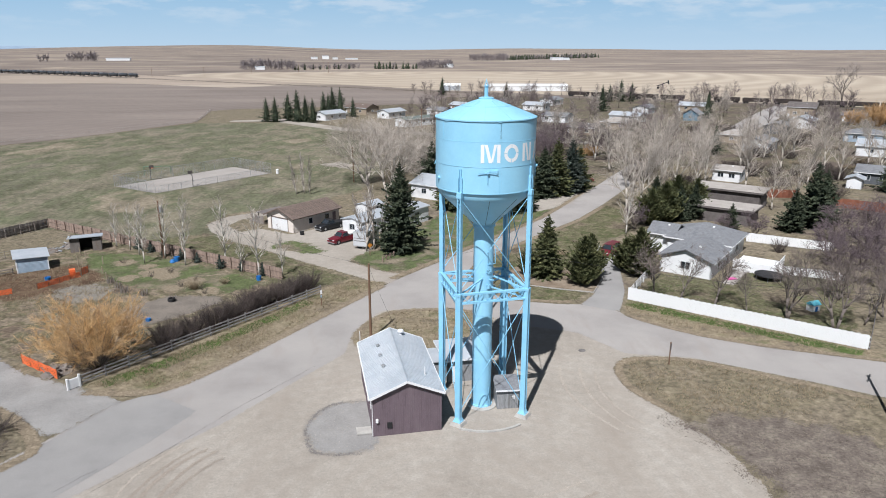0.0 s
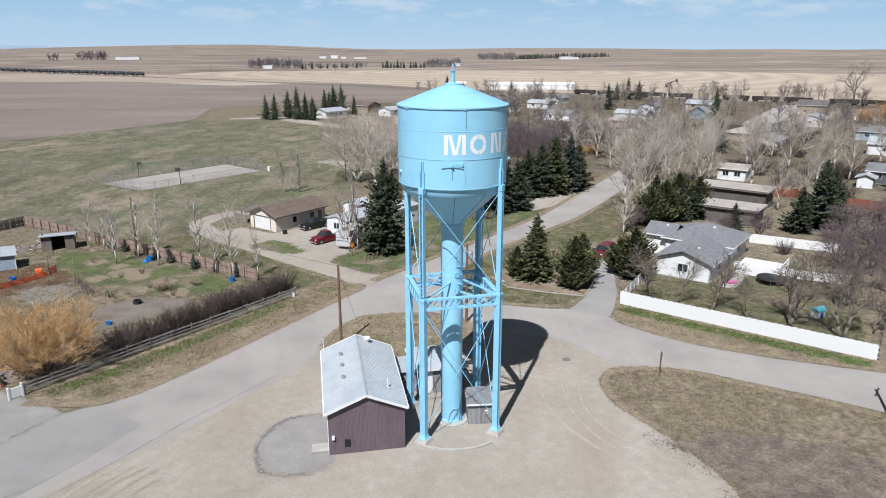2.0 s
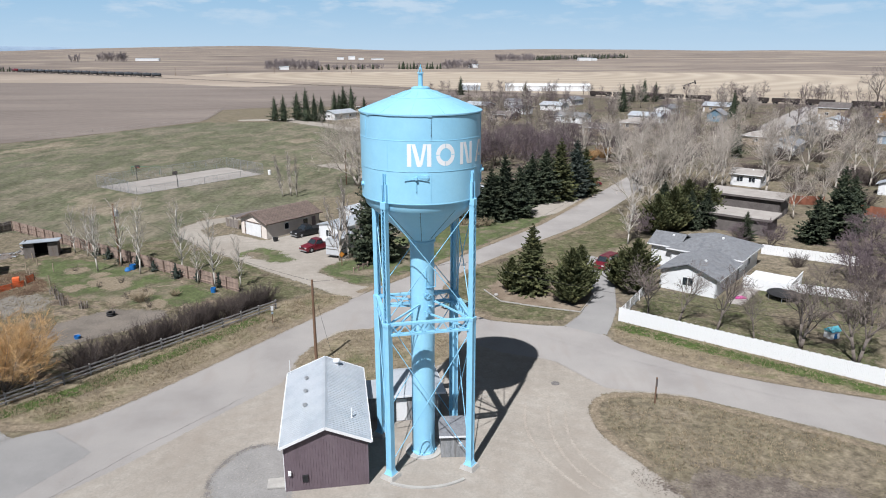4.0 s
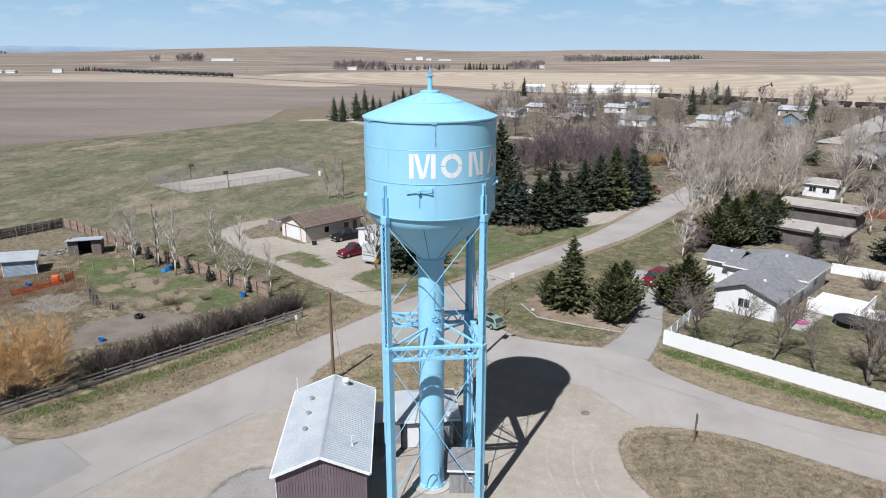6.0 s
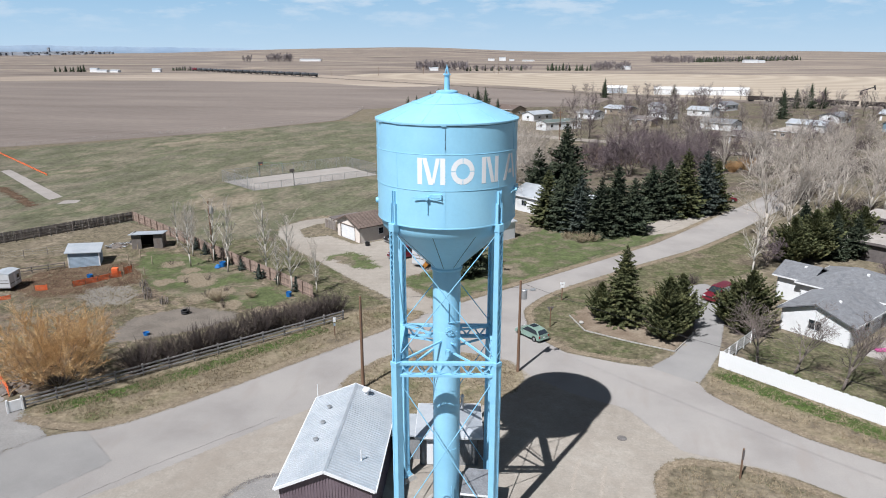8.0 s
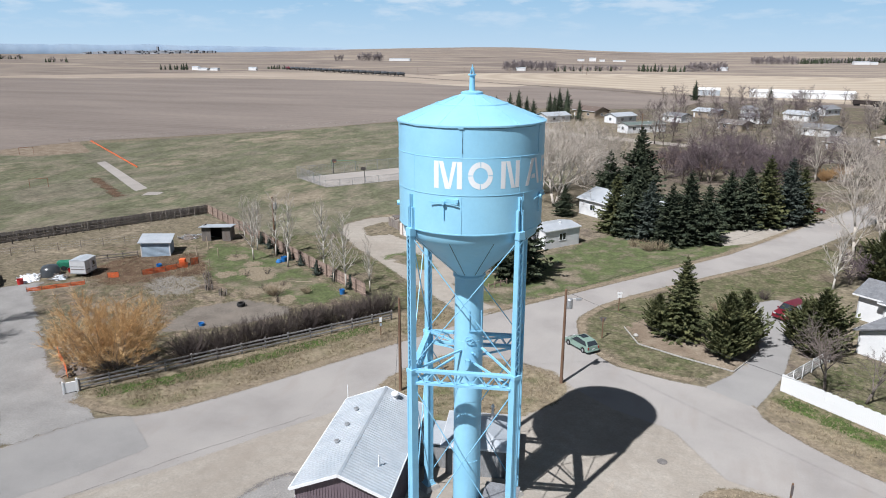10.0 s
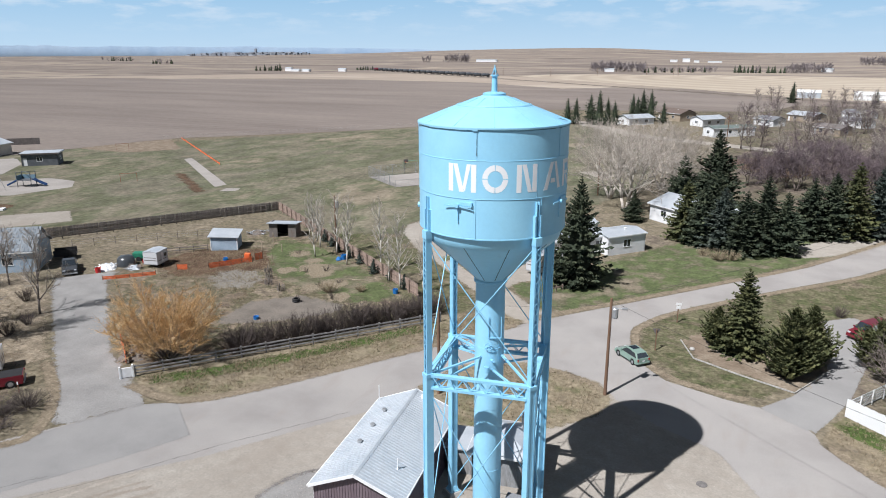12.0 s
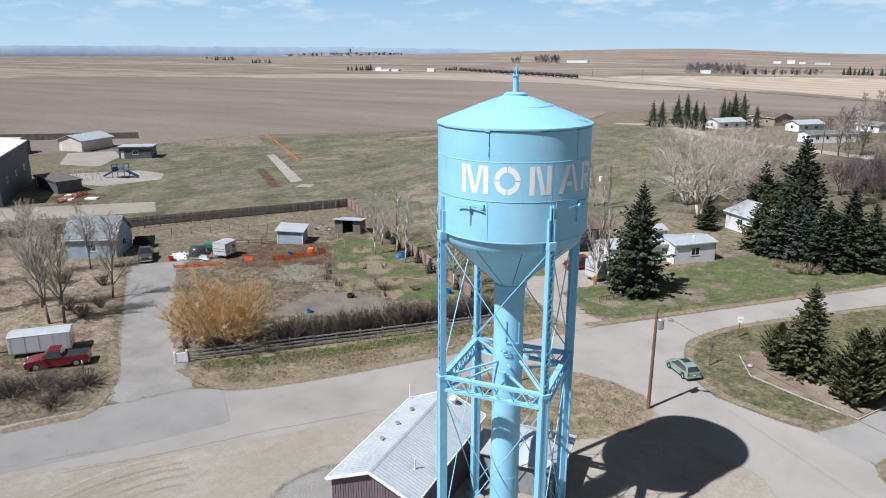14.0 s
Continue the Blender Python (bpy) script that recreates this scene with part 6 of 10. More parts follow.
for i, (x, y, s) in enumerate(((37.0, 77.5, 0.92), (41.2, 82.0, 1.02), (46.2, 85.5, 1.0), (51.8, 90.5, 1.05), (57.2, 94.0, 0.98), (44.2, 96.0, 1.02), (50.0, 103.0, 1.05), (56.5, 110.0, 1.08), (46.0, 122.0, 1.0), (53.5, 133.0, 1.05), (60.0, 126.0, 1.05), (68.0, 122.0, 1.08), (63.0, 102.0, 1.0), (70.5, 97.0, 0.95), (78.0, 112.0, 1.05), (84.0, 128.0, 1.1), (92.0, 122.0, 1.05), (76.0, 134.0, 1.05), (64.0, 140.0, 1.0), (98.0, 106.0, 0.95), (104.0, 122.0, 1.0), (88.0, 102.0, 0.9), (74.0, 82.0, 0.75), (66.0, 76.0, 0.7), (112, 112, 0.9), (120, 128, 1.0))):
    placed(PALE[i % 4], x, y, s, 53 * i, "poplars beyond the side street")
placed(COTTON, -11.4, 96.4, 1.5, 20, tall=0.88)
placed(COTTON, -16.8, 107.6, 1.5, 140, tall=0.85)
placed(COTTON, -8.9, 122.0, 1.35, 250, tall=0.85)
placed(COTTON, -2.4, 110.0, 1.2, 330, tall=0.9)
placed(SPR[1], -8.4, 89.2, 0.62, 30)
placed(PALE[1], -4.2, 99.5, 0.72, 77)
for i, (x, y, s) in enumerate(((-13.4, 50.6, 0.95), (-12.2, 51.6, 1.0), (-11.0, 51.0, 0.9), (-31.6, 96.4, 0.75), (-30.0, 97.0, 0.8), (-28.6, 96.2, 0.72), (-14.0, 51.8, 0.8))):
    placed(LOMB[i % 2], x, y, s, 41 * i, "upright poplars")
for i, (x, y, s) in enumerate(((-46.4, 45.6, 0.85), (-44.2, 48.0, 0.92), (-40.0, 44.4, 1.0), (-33.9, 43.6, 0.98), (-27.8, 38.5, 1.0), (-24.6, 38.8, 0.72), (-54.2, 54.8, 0.7), (-51.4, 53.0, 0.72), (-49.0, 50.4, 0.8), (-30.8, 40.6, 0.62))):
    placed(BIRCH[i % 3], x, y, s * 1.34, 61 * i, "young aspens by the plank fence")
placed(BIRCH2, 31.2, 59.0, 1.05, 30)
placed(PURP[0], 33.8, 62.5, 0.62, 30)
for i, (x, y, s, k) in enumerate(((25.4, 27.9, 1.0, 0), (28.5, 26.7, 0.95, 1), (31.9, 24.1, 1.0, 0), (34.9, 21.6, 0.72, 1), (38.7, 19.3, 1.05, 2), (42.6, 16.0, 1.1, 2), (46.8, 17.1, 0.95, 1), (48.8, 25.5, 0.85, 2), (50.6, 19.4, 1.0, 1), (48.0, 31.2, 0.8, 0))):
    placed(FRUIT[k], x, y, s * 1.28, 67 * i, "fruit trees inside the picket fence")
for i, (x, y, s) in enumerate(((55.8, 40.0, 0.92), (59.0, 36.6, 0.9), (65.0, 42.5, 0.95), (64.5, 51.5, 0.9), (72.0, 54.5, 1.0), (53.0, 32.0, 0.8), (57.0, 29.0, 0.85), (62.0, 33.0, 0.9), (52.4, 55.6, 0.62), (47.6, 57.0, 0.5))):
    placed(PURP[i % 2], x, y, s, 71 * i, "purple-grey trees beside the yard")
for i, (x, y, s) in enumerate(((12.0, 128.0, 0.95), (18.0, 134.0, 1.0), (24.0, 128.0, 0.9), (28.0, 138.0, 1.0), (14.0, 142.0, 1.0), (22.0, 148.0, 1.05), (31.0, 150.0, 1.0), (8.0, 136.0, 0.9), (36.0, 156.0, 1.05), (27.0, 160.0, 1.0), (44.0, 158.0, 1.0), (16.0, 136.0, 1.05), (26.0, 144.0, 1.1), (20.0, 156.0, 1.0), (33.0, 142.0, 1.05), (38.0, 150.0, 1.1), (10.0, 146.0, 0.9), (31.0, 132.0, 0.95), (40.0, 166.0, 1.0), (50.0, 150.0, 1.0))):
    placed(PURP[i % 2], x, y, s * 1.15, 43 * i, "purple-grey grove behind the spruces")


def free(x, y):
    """True where no street or house stands."""
    u = (x - 14) * 0.777 - (y - 63) * 0.629
    v = (x - 14) * 0.629 + (y - 63) * 0.777
    if abs(u - 4.5) < 5.5:
        return False
    if 158 < v < 168 or 262 < v < 270:
        return False
    return all(math.hypot(x - hx, y - hy) > 8.5 for hx, hy in ((72, 109), (95, 91), (121, 254), (90, 250), (111, 290), (107, 181), (105, 160), (155, 224), (152, 179), (136, 146), (102, 99), (-8, 238), (60, 205), (78, 222), (58, 250), (30, 255), (135, 205), (62, 84), (52, 70)))


for i in range(160):
    for _ in range(40):
        f = rnd.random()
        y = 140 + 250 * f
        x = rnd.uniform(-0.02 * y + 4, 0.66 * y + 28)
        if free(x, y):
            break
    placed((GREYT + PALE[:2])[i % 5] if y < 158 else VILL[i % 4], x, y, rnd.uniform(0.7, 1.1), rnd.uniform(0, 360), "village trees")
for i in range(34):
    f = rnd.random()
    x, y = -14 + 275 * f + rnd.uniform(-6, 6), 458 - 95 * f + rnd.uniform(-22, 14)
    placed(VILL[i % 4], x, y, rnd.uniform(0.6, 0.95), rnd.uniform(0, 360), "trees along the railway")
for i in range(46):
    for _ in range(40):
        x, y = rnd.uniform(-6, 70), rnd.uniform(232, 345)
        if free(x, y) and abs(x - 0.25 * (y - 232)) < 48 and not (x < 8 and 228 < y < 250):
            break
    placed(VILL[(i * 3) % 4], x, y, rnd.uniform(0.5, 0.9), rnd.uniform(0, 360), "trees round the far houses")
# shelterbelts and farm clumps far off: too small to tell apart, so all in one sheet of each kind
def join_far(name, protos, spots, material, label):
    v, f, n = [], [], 0
    for k, (x, y, z, s, a) in enumerate(spots):
        for ob in protos[k % len(protos)].children:
            co = np.empty(len(ob.data.vertices) * 3)
            ob.data.vertices.foreach_get("co", co)
            co = co.reshape(-1, 3) * s
            c, q = math.cos(a), math.sin(a)
            v.append(np.stack([co[:, 0] * c - co[:, 1] * q + x, co[:, 0] * q + co[:, 1] * c + y, co[:, 2] + z], 1))
            f += [tuple(i + n for i in p.vertices) for p in ob.data.polygons]
            n += len(co)
    me = bpy.data.meshes.new(name)
    me.from_pydata(np.concatenate(v).tolist(), [], f)
    return tagged(part(name, me, material), label, "trees", kind="stuff")


FAR_C, FAR_B = [], []
for (x0, y0, x1, y1, n, h, conifer, deep) in ((-178, 1006, -86, 1060, 44, 9, 0.1, 16), (-176, 1000, -90, 1050, 7, 11, 0.9, 8), (-60, 1042, 8, 1052, 15, 12, 0.95, 6), (8, 1060, 62, 1130, 32, 14, 0.0, 18), (132, 1549, 214, 1546, 36, 18, 0.0, 24), (228, 1650, 516, 1930, 150, 13, 0.92, 40), (225, 1640, 500, 1900, 60, 11, 0.0, 30), (-740, 838, -693, 846, 9, 11, 1.0, 3), (-612, 926, -583, 934, 14, 7, 0.9, 4), (-752, 1428, -736, 1430, 5, 17, 0.0, 8), (-706, 1456, -648, 1448, 20, 20, 0.0, 14), (-256, 1020, -180, 1034, 44, 15, 0.0, 18),
                                             (-1350, 1180, -1290, 1195, 12, 12, 0.5, 10), (-1900, 1500, -1800, 1520, 14, 14, 0.4, 16)):
    for i in range(n):
        f = (i + rnd.uniform(-0.3, 0.3)) / n
        x, y = x0 + (x1 - x0) * f + rnd.uniform(-3, 3), y0 + (y1 - y0) * f + rnd.uniform(-deep, deep)
        cf = rnd.random() < conifer
        (FAR_C if cf else FAR_B).append((x, y, hill(x, y), h / 10.0 * rnd.uniform(0.7, 1.15), rnd.uniform(0, 6.28)))
join_far("far_conifers", [SPR_FAR], FAR_C, M_needle, "dark conifer shelterbelts far across the fields")
join_far("far_bare_trees", BARE_FAR, FAR_B, M_fartwig, "purple-grey leafless shelterbelts and farm groves far off, paled by painted haze")
placed(GREYT[0], 232, 322, 2.0, 10)
# trees left of the gravel driveway
for i, (x, y, s) in enumerate(((-61.4, 12.4, 1.0), (-59.4, 3.5, 1.3), (-58.3, 4.6, 1.15), (-65.3, 5.8, 1.25), (-78.0, 12.5, 1.0), (-69.0, 2.0, 1.2), (-49, -12, 0.7), (-80, 4, 0.95), (-70, -3, 0.85), (-75.0, 17.5, 0.95))):
    placed(DRIVE[i % 2], x, y, s, 57 * i, "bare trees beside the driveway")

# bushes
BUSH = [solid("bush", bush_shapes(300 + i, 2.9, 3.0, 74, 13, 0.016), M_darktwig, at(0, 0, -500), "leafless dark brown twiggy bush", "shrub") for i in range(3)]
GOLD = solid("bush", bush_shapes(310, 1.5, 2.4, 80, 10, 0.02), M_strawtuft, at(0, 0, -500), "leafless tan twiggy garden bush", "shrub")
for i in range(22):
    f = i / 21.0
    x, y = -33.6 + (-20.0 + 33.6) * f + rnd.uniform(-0.5, 0.5), 14.0 + (32.6 - 14.0) * f + rnd.uniform(-0.4, 0.4)
    b = copy_thing(BUSH[i % 3], at(x, y, 0, 55 * i))
    b.scale = (rnd.uniform(0.8, 1.1), rnd.uniform(0.8, 1.1), rnd.uniform(0.74, 1.12))
    b["group"] = "hedge along the rail fence"
for i, (x, y, s) in enumerate(((-41.6, -2.4, 0.8), (-44.9, -5.2, 0.9), (-40.6, -6.0, 0.75), (-45.2, -7.4, 0.85), (-42.6, -4.0, 0.7), (-48.6, -8.6, 0.9), (-61.8, 7.0, 0.6), (-59.5, 9.7, 0.55), (-58.6, 6.8, 0.6), (-67.0, 14.5, 0.6), (-72.0, 12.0, 0.7), (22.6, 52.5, 0.5), (52.2, 46.8, 0.8))):
    b = copy_thing(BUSH[i % 3], at(x, y, 0, 77 * i))
    b.scale = (s * 1.5, s * 1.5, s * 0.55) if i < 6 else (s, s, s)
for i, (x, y, s) in enumerate(((7.8, 70.6, 1.1), (9.4, 71.4, 1.0), (17.0, 46.4, 0.8), (5.5, 72.0, 0.8), (-35.4, 33.6, 0.9), (-32.0, 35.8, 0.6))):
    b = copy_thing(GOLD, at(x, y, 0, 77 * i))
    b.scale = (s, s, s)


for i in range(70):                            # undergrowth between the village houses
    for _ in range(40):
        x, y = rnd.uniform(34, 135), rnd.uniform(84, 215)
        if free(x, y) and x > 0.5 * y - 12:
            break
    b = copy_thing((BUSH[i % 3], GOLD)[i % 5 == 4], at(x, y, 0, 63 * i))
    k = rnd.uniform(0.9, 1.7)
    b.scale = (k * 1.3, k * 1.3, k * 0.8)
    b["group"] = "undergrowth in the village"


def willow(x, y):
    """A many-stemmed willow: fanning limbs, whips that follow them upwards, and fine twigs on the whips."""
    rng = random.Random(77)
    t = thing("willow", at(x, y), "wide golden-twigged leafless willow by the rail fence", "tree")
    low, high = Shape(), Shape()
    for i in range(40):
        a = i * 2.4 + rng.uniform(-0.3, 0.3)
        q = 0.10 + 0.90 * math.sqrt((i + 0.5) / 40)
        tilt = radians(74 * q * rng.uniform(0.75, 1.1))
        d = Vector((math.cos(a) * math.sin(tilt), math.sin(a) * math.sin(tilt), math.cos(tilt)))
        p = Vector((math.cos(a) * q * 0.9, math.sin(a) * q * 0.9, 0))
        ln = rng.uniform(3.9, 5.6)
        r = 0.07
        pts, ways = [p], [d]
        for s in range(5):
            d = (d + Vector((rng.uniform(-0.18, 0.18), rng.uniform(-0.18, 0.18), rng.uniform(-0.04, 0.16)))).normalized()
            e = p + d * ln / 5
            low.tube(p, e, r, r * 0.68, 5, False)
            p, r = e, r * 0.68
            pts.append(p)
            ways.append(d)
        for j in range(16):
            f = rng.uniform(0.22, 1.0) * 4.999
            b, w = pts[int(f)].lerp(pts[int(f) + 1], f - int(f)), ways[int(f) + 1]
            dd = (w * 0.6 + Vector((rng.uniform(-0.9, 0.9), rng.uniform(-0.9, 0.9), rng.uniform(-0.35, 0.75)))).normalized()
            m1 = b + dd * rng.uniform(0.8, 1.9)
            high.tube(b, m1, 0.016, 0.007, 3, False)
            for k in range(30):
                c = b.lerp(m1, rng.uniform(0.1, 1.0))
                d3 = (dd + Vector((rng.uniform(-1.2, 1.2), rng.uniform(-1.2, 1.2), rng.uniform(-0.7, 0.9)))).normalized()
                high.tube(c, c + d3 * rng.uniform(0.3, 0.95), 0.0105, 0.0, 3, False)
    part("trunk", low, M_yardbark, t, "grey-brown limbs", True)
    part("crown", high, M_willow, t, "golden twigs")
    return t


willow(-38.8, 10.6).scale = (1.1, 1.1, 1.28)
AMBER = solid("bush", bush_shapes(320, 2.9, 3.2, 110, 16, 0.03), M_ambertwig, at(0, 0, -500), "large amber-twigged leafless willow bush at the village edge", "shrub")
for i, (x, y, k) in enumerate(((188, 226, 2.6), (197, 222, 3.0), (205, 215, 2.8), (193, 232, 3.2), (181, 231, 2.2), (212, 208, 2.8), (48, 150, 1.2), (44, 146, 1.0))):
    placed(AMBER, x, y, k, 40 * i, "amber willow bushes")


M_bluegrey = shade("weathered_blue_grey_shingle", [(0.165, 0.190, 0.212), (0.215, 0.240, 0.262), (0.185, 0.205, 0.225)], 0.9, 9.0, 0.15, 0.85, bump=0.1, rnd=0.14)

# ---- fences ----
GRID = -38.8                                   # the side road's bearing
U, V = Vector((math.cos(radians(GRID)), math.sin(radians(GRID)), 0)), Vector((-math.sin(radians(GRID)), math.cos(radians(GRID)), 0))


def between(p, q):
    p, q = Vector((*p, 0)), Vector((*q, 0))
    d = q - p
    return p, d.normalized(), d.length, math.degrees(math.atan2(d.y, d.x))


def picket_fence(p, q, h=1.75):
    p, d, ln, deg = between(p, q)
    f = thing("picket_fence", Matrix.Translation(p) @ rotz(deg), "tall white picket fence with a scalloped top", "fence")
    pitch = 0.145
    n = int(ln / pitch)
    me = []
    for k in range(5):
        hh = h - 0.09 * math.sin(math.pi * (k + 0.5) / 5) * -1 - 0.09
        s = Shape().add([(-0.069, -0.012, 0.04), (0.069, -0.012, 0.04), (0.069, -0.012, hh - 0.05), (0, -0.012, hh), (-0.069, -0.012, hh - 0.05), (-0.069, 0.012, 0.04), (0.069, 0.012, 0.04), (0.069, 0.012, hh - 0.05), (0, 0.012, hh), (-0.069, 0.012, hh - 0.05)],
                        [(0, 1, 2, 3, 4), (9, 8, 7, 6, 5), (0, 5, 6, 1), (1, 6, 7, 2), (2, 7, 8, 3), (3, 8, 9, 4), (4, 9, 5, 0)])
        m = mesh_of(s, "picket")
        m.materials.append(M_white)
        me.append(m)
    for i in range(n):
        k = (i % 9)
        k = k if k < 5 else 8 - k
        b = part("picket", me[k], M_white, f)
        b.location = (pitch * (i + 0.5), -0.035, rnd.uniform(-0.012, 0.012))
    for z in (0.35, 0.95, 1.45):
        part("rail", Shape().box(0, -0.02, z - 0.045, ln, 0.02, z + 0.045), M_white, f)
    for i in range(int(ln / 2.4) + 1):
        part("post", Shape().box(-0.05 + i * 2.4, 0.02, 0, 0.05 + i * 2.4, 0.12, 1.6), M_white, f)
    return f


picket_fence((21.7, 26.9), (42.9, 10.25))


def rail_fence(p, q, material, label, rails, h, pitch=2.4, post=0.13, rail=(0.045, 0.14), name="rail_fence", sag=0.03):
    p, d, ln, deg = between(p, q)
    f = thing(name, Matrix.Translation(p) @ rotz(deg), label, "fence")
    n = max(1, round(ln / pitch))
    for i in range(n + 1):
        x = ln * i / n
        part("post", Shape().box(x - post / 2, 0.03, -0.05, x + post / 2, 0.03 + post, h + rnd.uniform(-0.04, 0.08), None, 0.012), material, f)
        if i < n:
            for z in rails:
                za, zb = z + rnd.uniform(-sag, sag), z + rnd.uniform(-sag, sag)
                part("rail", Shape().beam((x - 0.08, 0, za), (ln * (i + 1) / n + 0.08, 0, zb), rail[0], rail[1]), material, f)
    return f


rail_fence((-38.0, 5.9), (-18.2, 30.8), M_greyrail, "weathered three-rail wooden fence along the road verge", (0.35, 0.72, 1.08), 1.2)
wp = thing("gate_post_panel", at(-38.5, 5.3, 0, 50), "white-painted end panel of the rail fence", "fence panel")
part("panel", Shape().box(-0.5, -0.06, 0.08, 0.55, 0.06, 1.05, None, 0.02), M_white, wp)
part("post", Shape().box(-0.62, -0.1, 0, -0.45, 0.1, 1.2, None, 0.02), M_white, wp)
part("post", Shape().box(0.5, -0.1, 0, 0.68, 0.1, 1.3, None, 0.02), M_white, wp)


def plank_fence(p, q, h, material, label, pitch, inner=1, cap=False, rails=(0.4, 1.2)):
    p, d, ln, deg = between(p, q)
    f = thing("plank_fence", Matrix.Translation(p) @ rotz(deg), label, "fence")
    n = int(ln / pitch)
    me = []
    for k in range(4):
        hh = h * (0.965 + 0.015 * k)
        m = mesh_of(Shape().box(-pitch * 0.47, -0.012, 0.03, pitch * 0.47, 0.012, hh), "plank")
        m.materials.append(material)
        me.append(m)
    for i in range(n):
        b = part("plank", me[rnd.randrange(4)], material, f)
        b.location = (pitch * (i + 0.5), rnd.uniform(-0.01, 0.01), rnd.uniform(-0.03, 0.03))
        b.rotation_euler = (0, rnd.uniform(-0.015, 0.015), 0)
    for z in rails:
        part("rail", Shape().box(0, inner * 0.06 - 0.03, z - 0.06, ln, inner * 0.06 + 0.03, z + 0.06), material, f)
    for i in range(int(ln / 2.6) + 1):
        part("post", Shape().box(i * 2.6 - 0.07, inner * 0.16 - 0.06, 0, i * 2.6 + 0.07, inner * 0.16 + 0.06, h + 0.05), material, f)
    return f


plank_fence((-71.6, 68.4), (-24.2, 36.8), 1.75, M_redplank, "long weathered reddish-grey plank fence behind the garden", 0.20, -1)
plank_fence((-103.0, 17.6), (-71.8, 68.6), 1.7, M_oldwood, "dark weathered board fence along the playing field", 0.22, -1)
rail_fence((-92.5, 31.5), (-73.2, 65.0), M_oldwood, "old plank rail fence in front of the board fence", (0.55, 1.0), 1.15, 2.6)
rail_fence((-67.8, 37.0), (-63.4, 41.2), M_oldwood, "short grey rail fence by the blue shed", (0.4, 0.8), 0.95)


def wire_fence(p, q, label, h=1.25, pitch=3.0, material=None, wires=3):
    p, d, ln, deg = between(p, q)
    f = thing("wire_fence", Matrix.Translation(p) @ rotz(deg), label, "fence")
    n = max(1, round(ln / pitch))
    for i in range(n + 1):
        part("post", Shape().tube((ln * i / n, 0, -0.05), (ln * i / n + rnd.uniform(-0.04, 0.04), rnd.uniform(-0.04, 0.04), h), 0.055, 0.05, 6), material or M_oldwood, f)
    for z in [h * (0.35 + 0.6 * k / max(1, wires - 1)) for k in range(wires)]:
        part("wire", Shape().tube((0, 0, z), (ln, 0, z), 0.008, 0.008, 4), M_steel, f)
    return f


wire_fence((-86.0, 31.0), (-66.5, 51.0), "sagging wire fence on thin wooden posts")
wire_fence((43.0, 10.4), (62.0, 36.0), "dark wire fence at the side of the yard", 1.5, 2.4, M_darkroof)
wire_fence((-181.0, 140.0), (-99.5, 253.5), "field fence on low wooden posts", 1.2, 7.0)
wire_fence((-99.5, 253.5), (-110.0, 316.0), "field fence on low wooden posts", 1.2, 7.0)
rail_fence((26.9, 35.2), (21.8, 27.1), M_white, "white board fence beside the drive", (0.25, 0.5, 0.75, 1.0, 1.25), 1.4, 1.9, 0.1, (0.03, 0.16), "board_fence", 0.0)


def low_board_fence(p, q, material, label, h, name="board_fence"):
    p, d, ln, deg = between(p, q)
    f = thing(name, Matrix.Translation(p) @ rotz(deg), label, "fence")
    n = max(1, int(ln / 0.42))
    for i in range(n):
        part("board", Shape().box(ln * i / n + 0.006, -0.02, 0.02, ln * (i + 1) / n - 0.006, 0.02, h + rnd.uniform(-0.02, 0.02)), material, f)
    part("rail", Shape().box(0, 0.02, 0.3, ln, 0.07, 0.4), material, f)
    part("rail", Shape().box(0, 0.02, h - 0.4, ln, 0.07, h - 0.3), material, f)
    return f


low_board_fence((50.0, 53.6), (61.0, 46.8), M_white, "solid white board fence behind the yard", 1.5)
for p, q, h in (((70.0, 88.5), (77.5, 87.0), 1.8), ((79.0, 79.4), (88.5, 71.6), 1.9), ((88.5, 71.6), (97, 65), 1.9), ((64.5, 93.0), (69.5, 88.8), 1.9)):
    low_board_fence(p, q, M_redfence, "red-brown stained board fence", h)
low_board_fence((-240, 80), (-206, 112), M_darkroof, "dark board fence behind the school", 2.2)

# chain-link court fence and its hoops
cf = thing("court_fence", at(0, 0), "tall galvanised chain-link fence round the court", "fence")
CP = [(-75.8, 107.6), (-63.2, 98.6), (-42.4, 123.6), (-54.6, 134.4)]
for a, b in ((0, 1), (1, 2), (2, 3), (3, 0)):
    p, d, ln, deg = between(CP[a], CP[b])
    n = round(ln / 3.2)
    for i in range(n):
        q = p + d * (ln * i / n)
        part("post", Shape().tube((q.x, q.y, 0), (q.x, q.y, 2.6 if (a, b) != (1, 2) else 1.6), 0.04, 0.04, 6), M_steel, cf)
    part("top_rail", Shape().tube((p.x, p.y, 2.6 if (a, b) != (1, 2) else 1.6), tuple((p + d * ln) + Vector((0, 0, 2.6 if (a, b) != (1, 2) else 1.6))), 0.03, 0.03, 5), M_steel, cf)
    mesh = Shape()
    hh = 2.6 if (a, b) != (1, 2) else 1.6
    for k in range(int(ln / 0.3)):
        x = p + d * (k * 0.3)
        y = p + d * min(ln, k * 0.3 + hh)
        mesh.tube((x.x, x.y, 0), tuple(y + Vector((0, 0, hh * min(1, (ln - k * 0.3) / hh)))), 0.011, 0.011, 3, False)
        y = p + d * max(0, k * 0.3 - hh)
        mesh.tube((x.x, x.y, 0), tuple(y + Vector((0, 0, hh * min(1, k * 0.3 / hh)))), 0.011, 0.011, 3, False)
    tagged(part("mesh", mesh, M_steel, cf), kind="stuff")


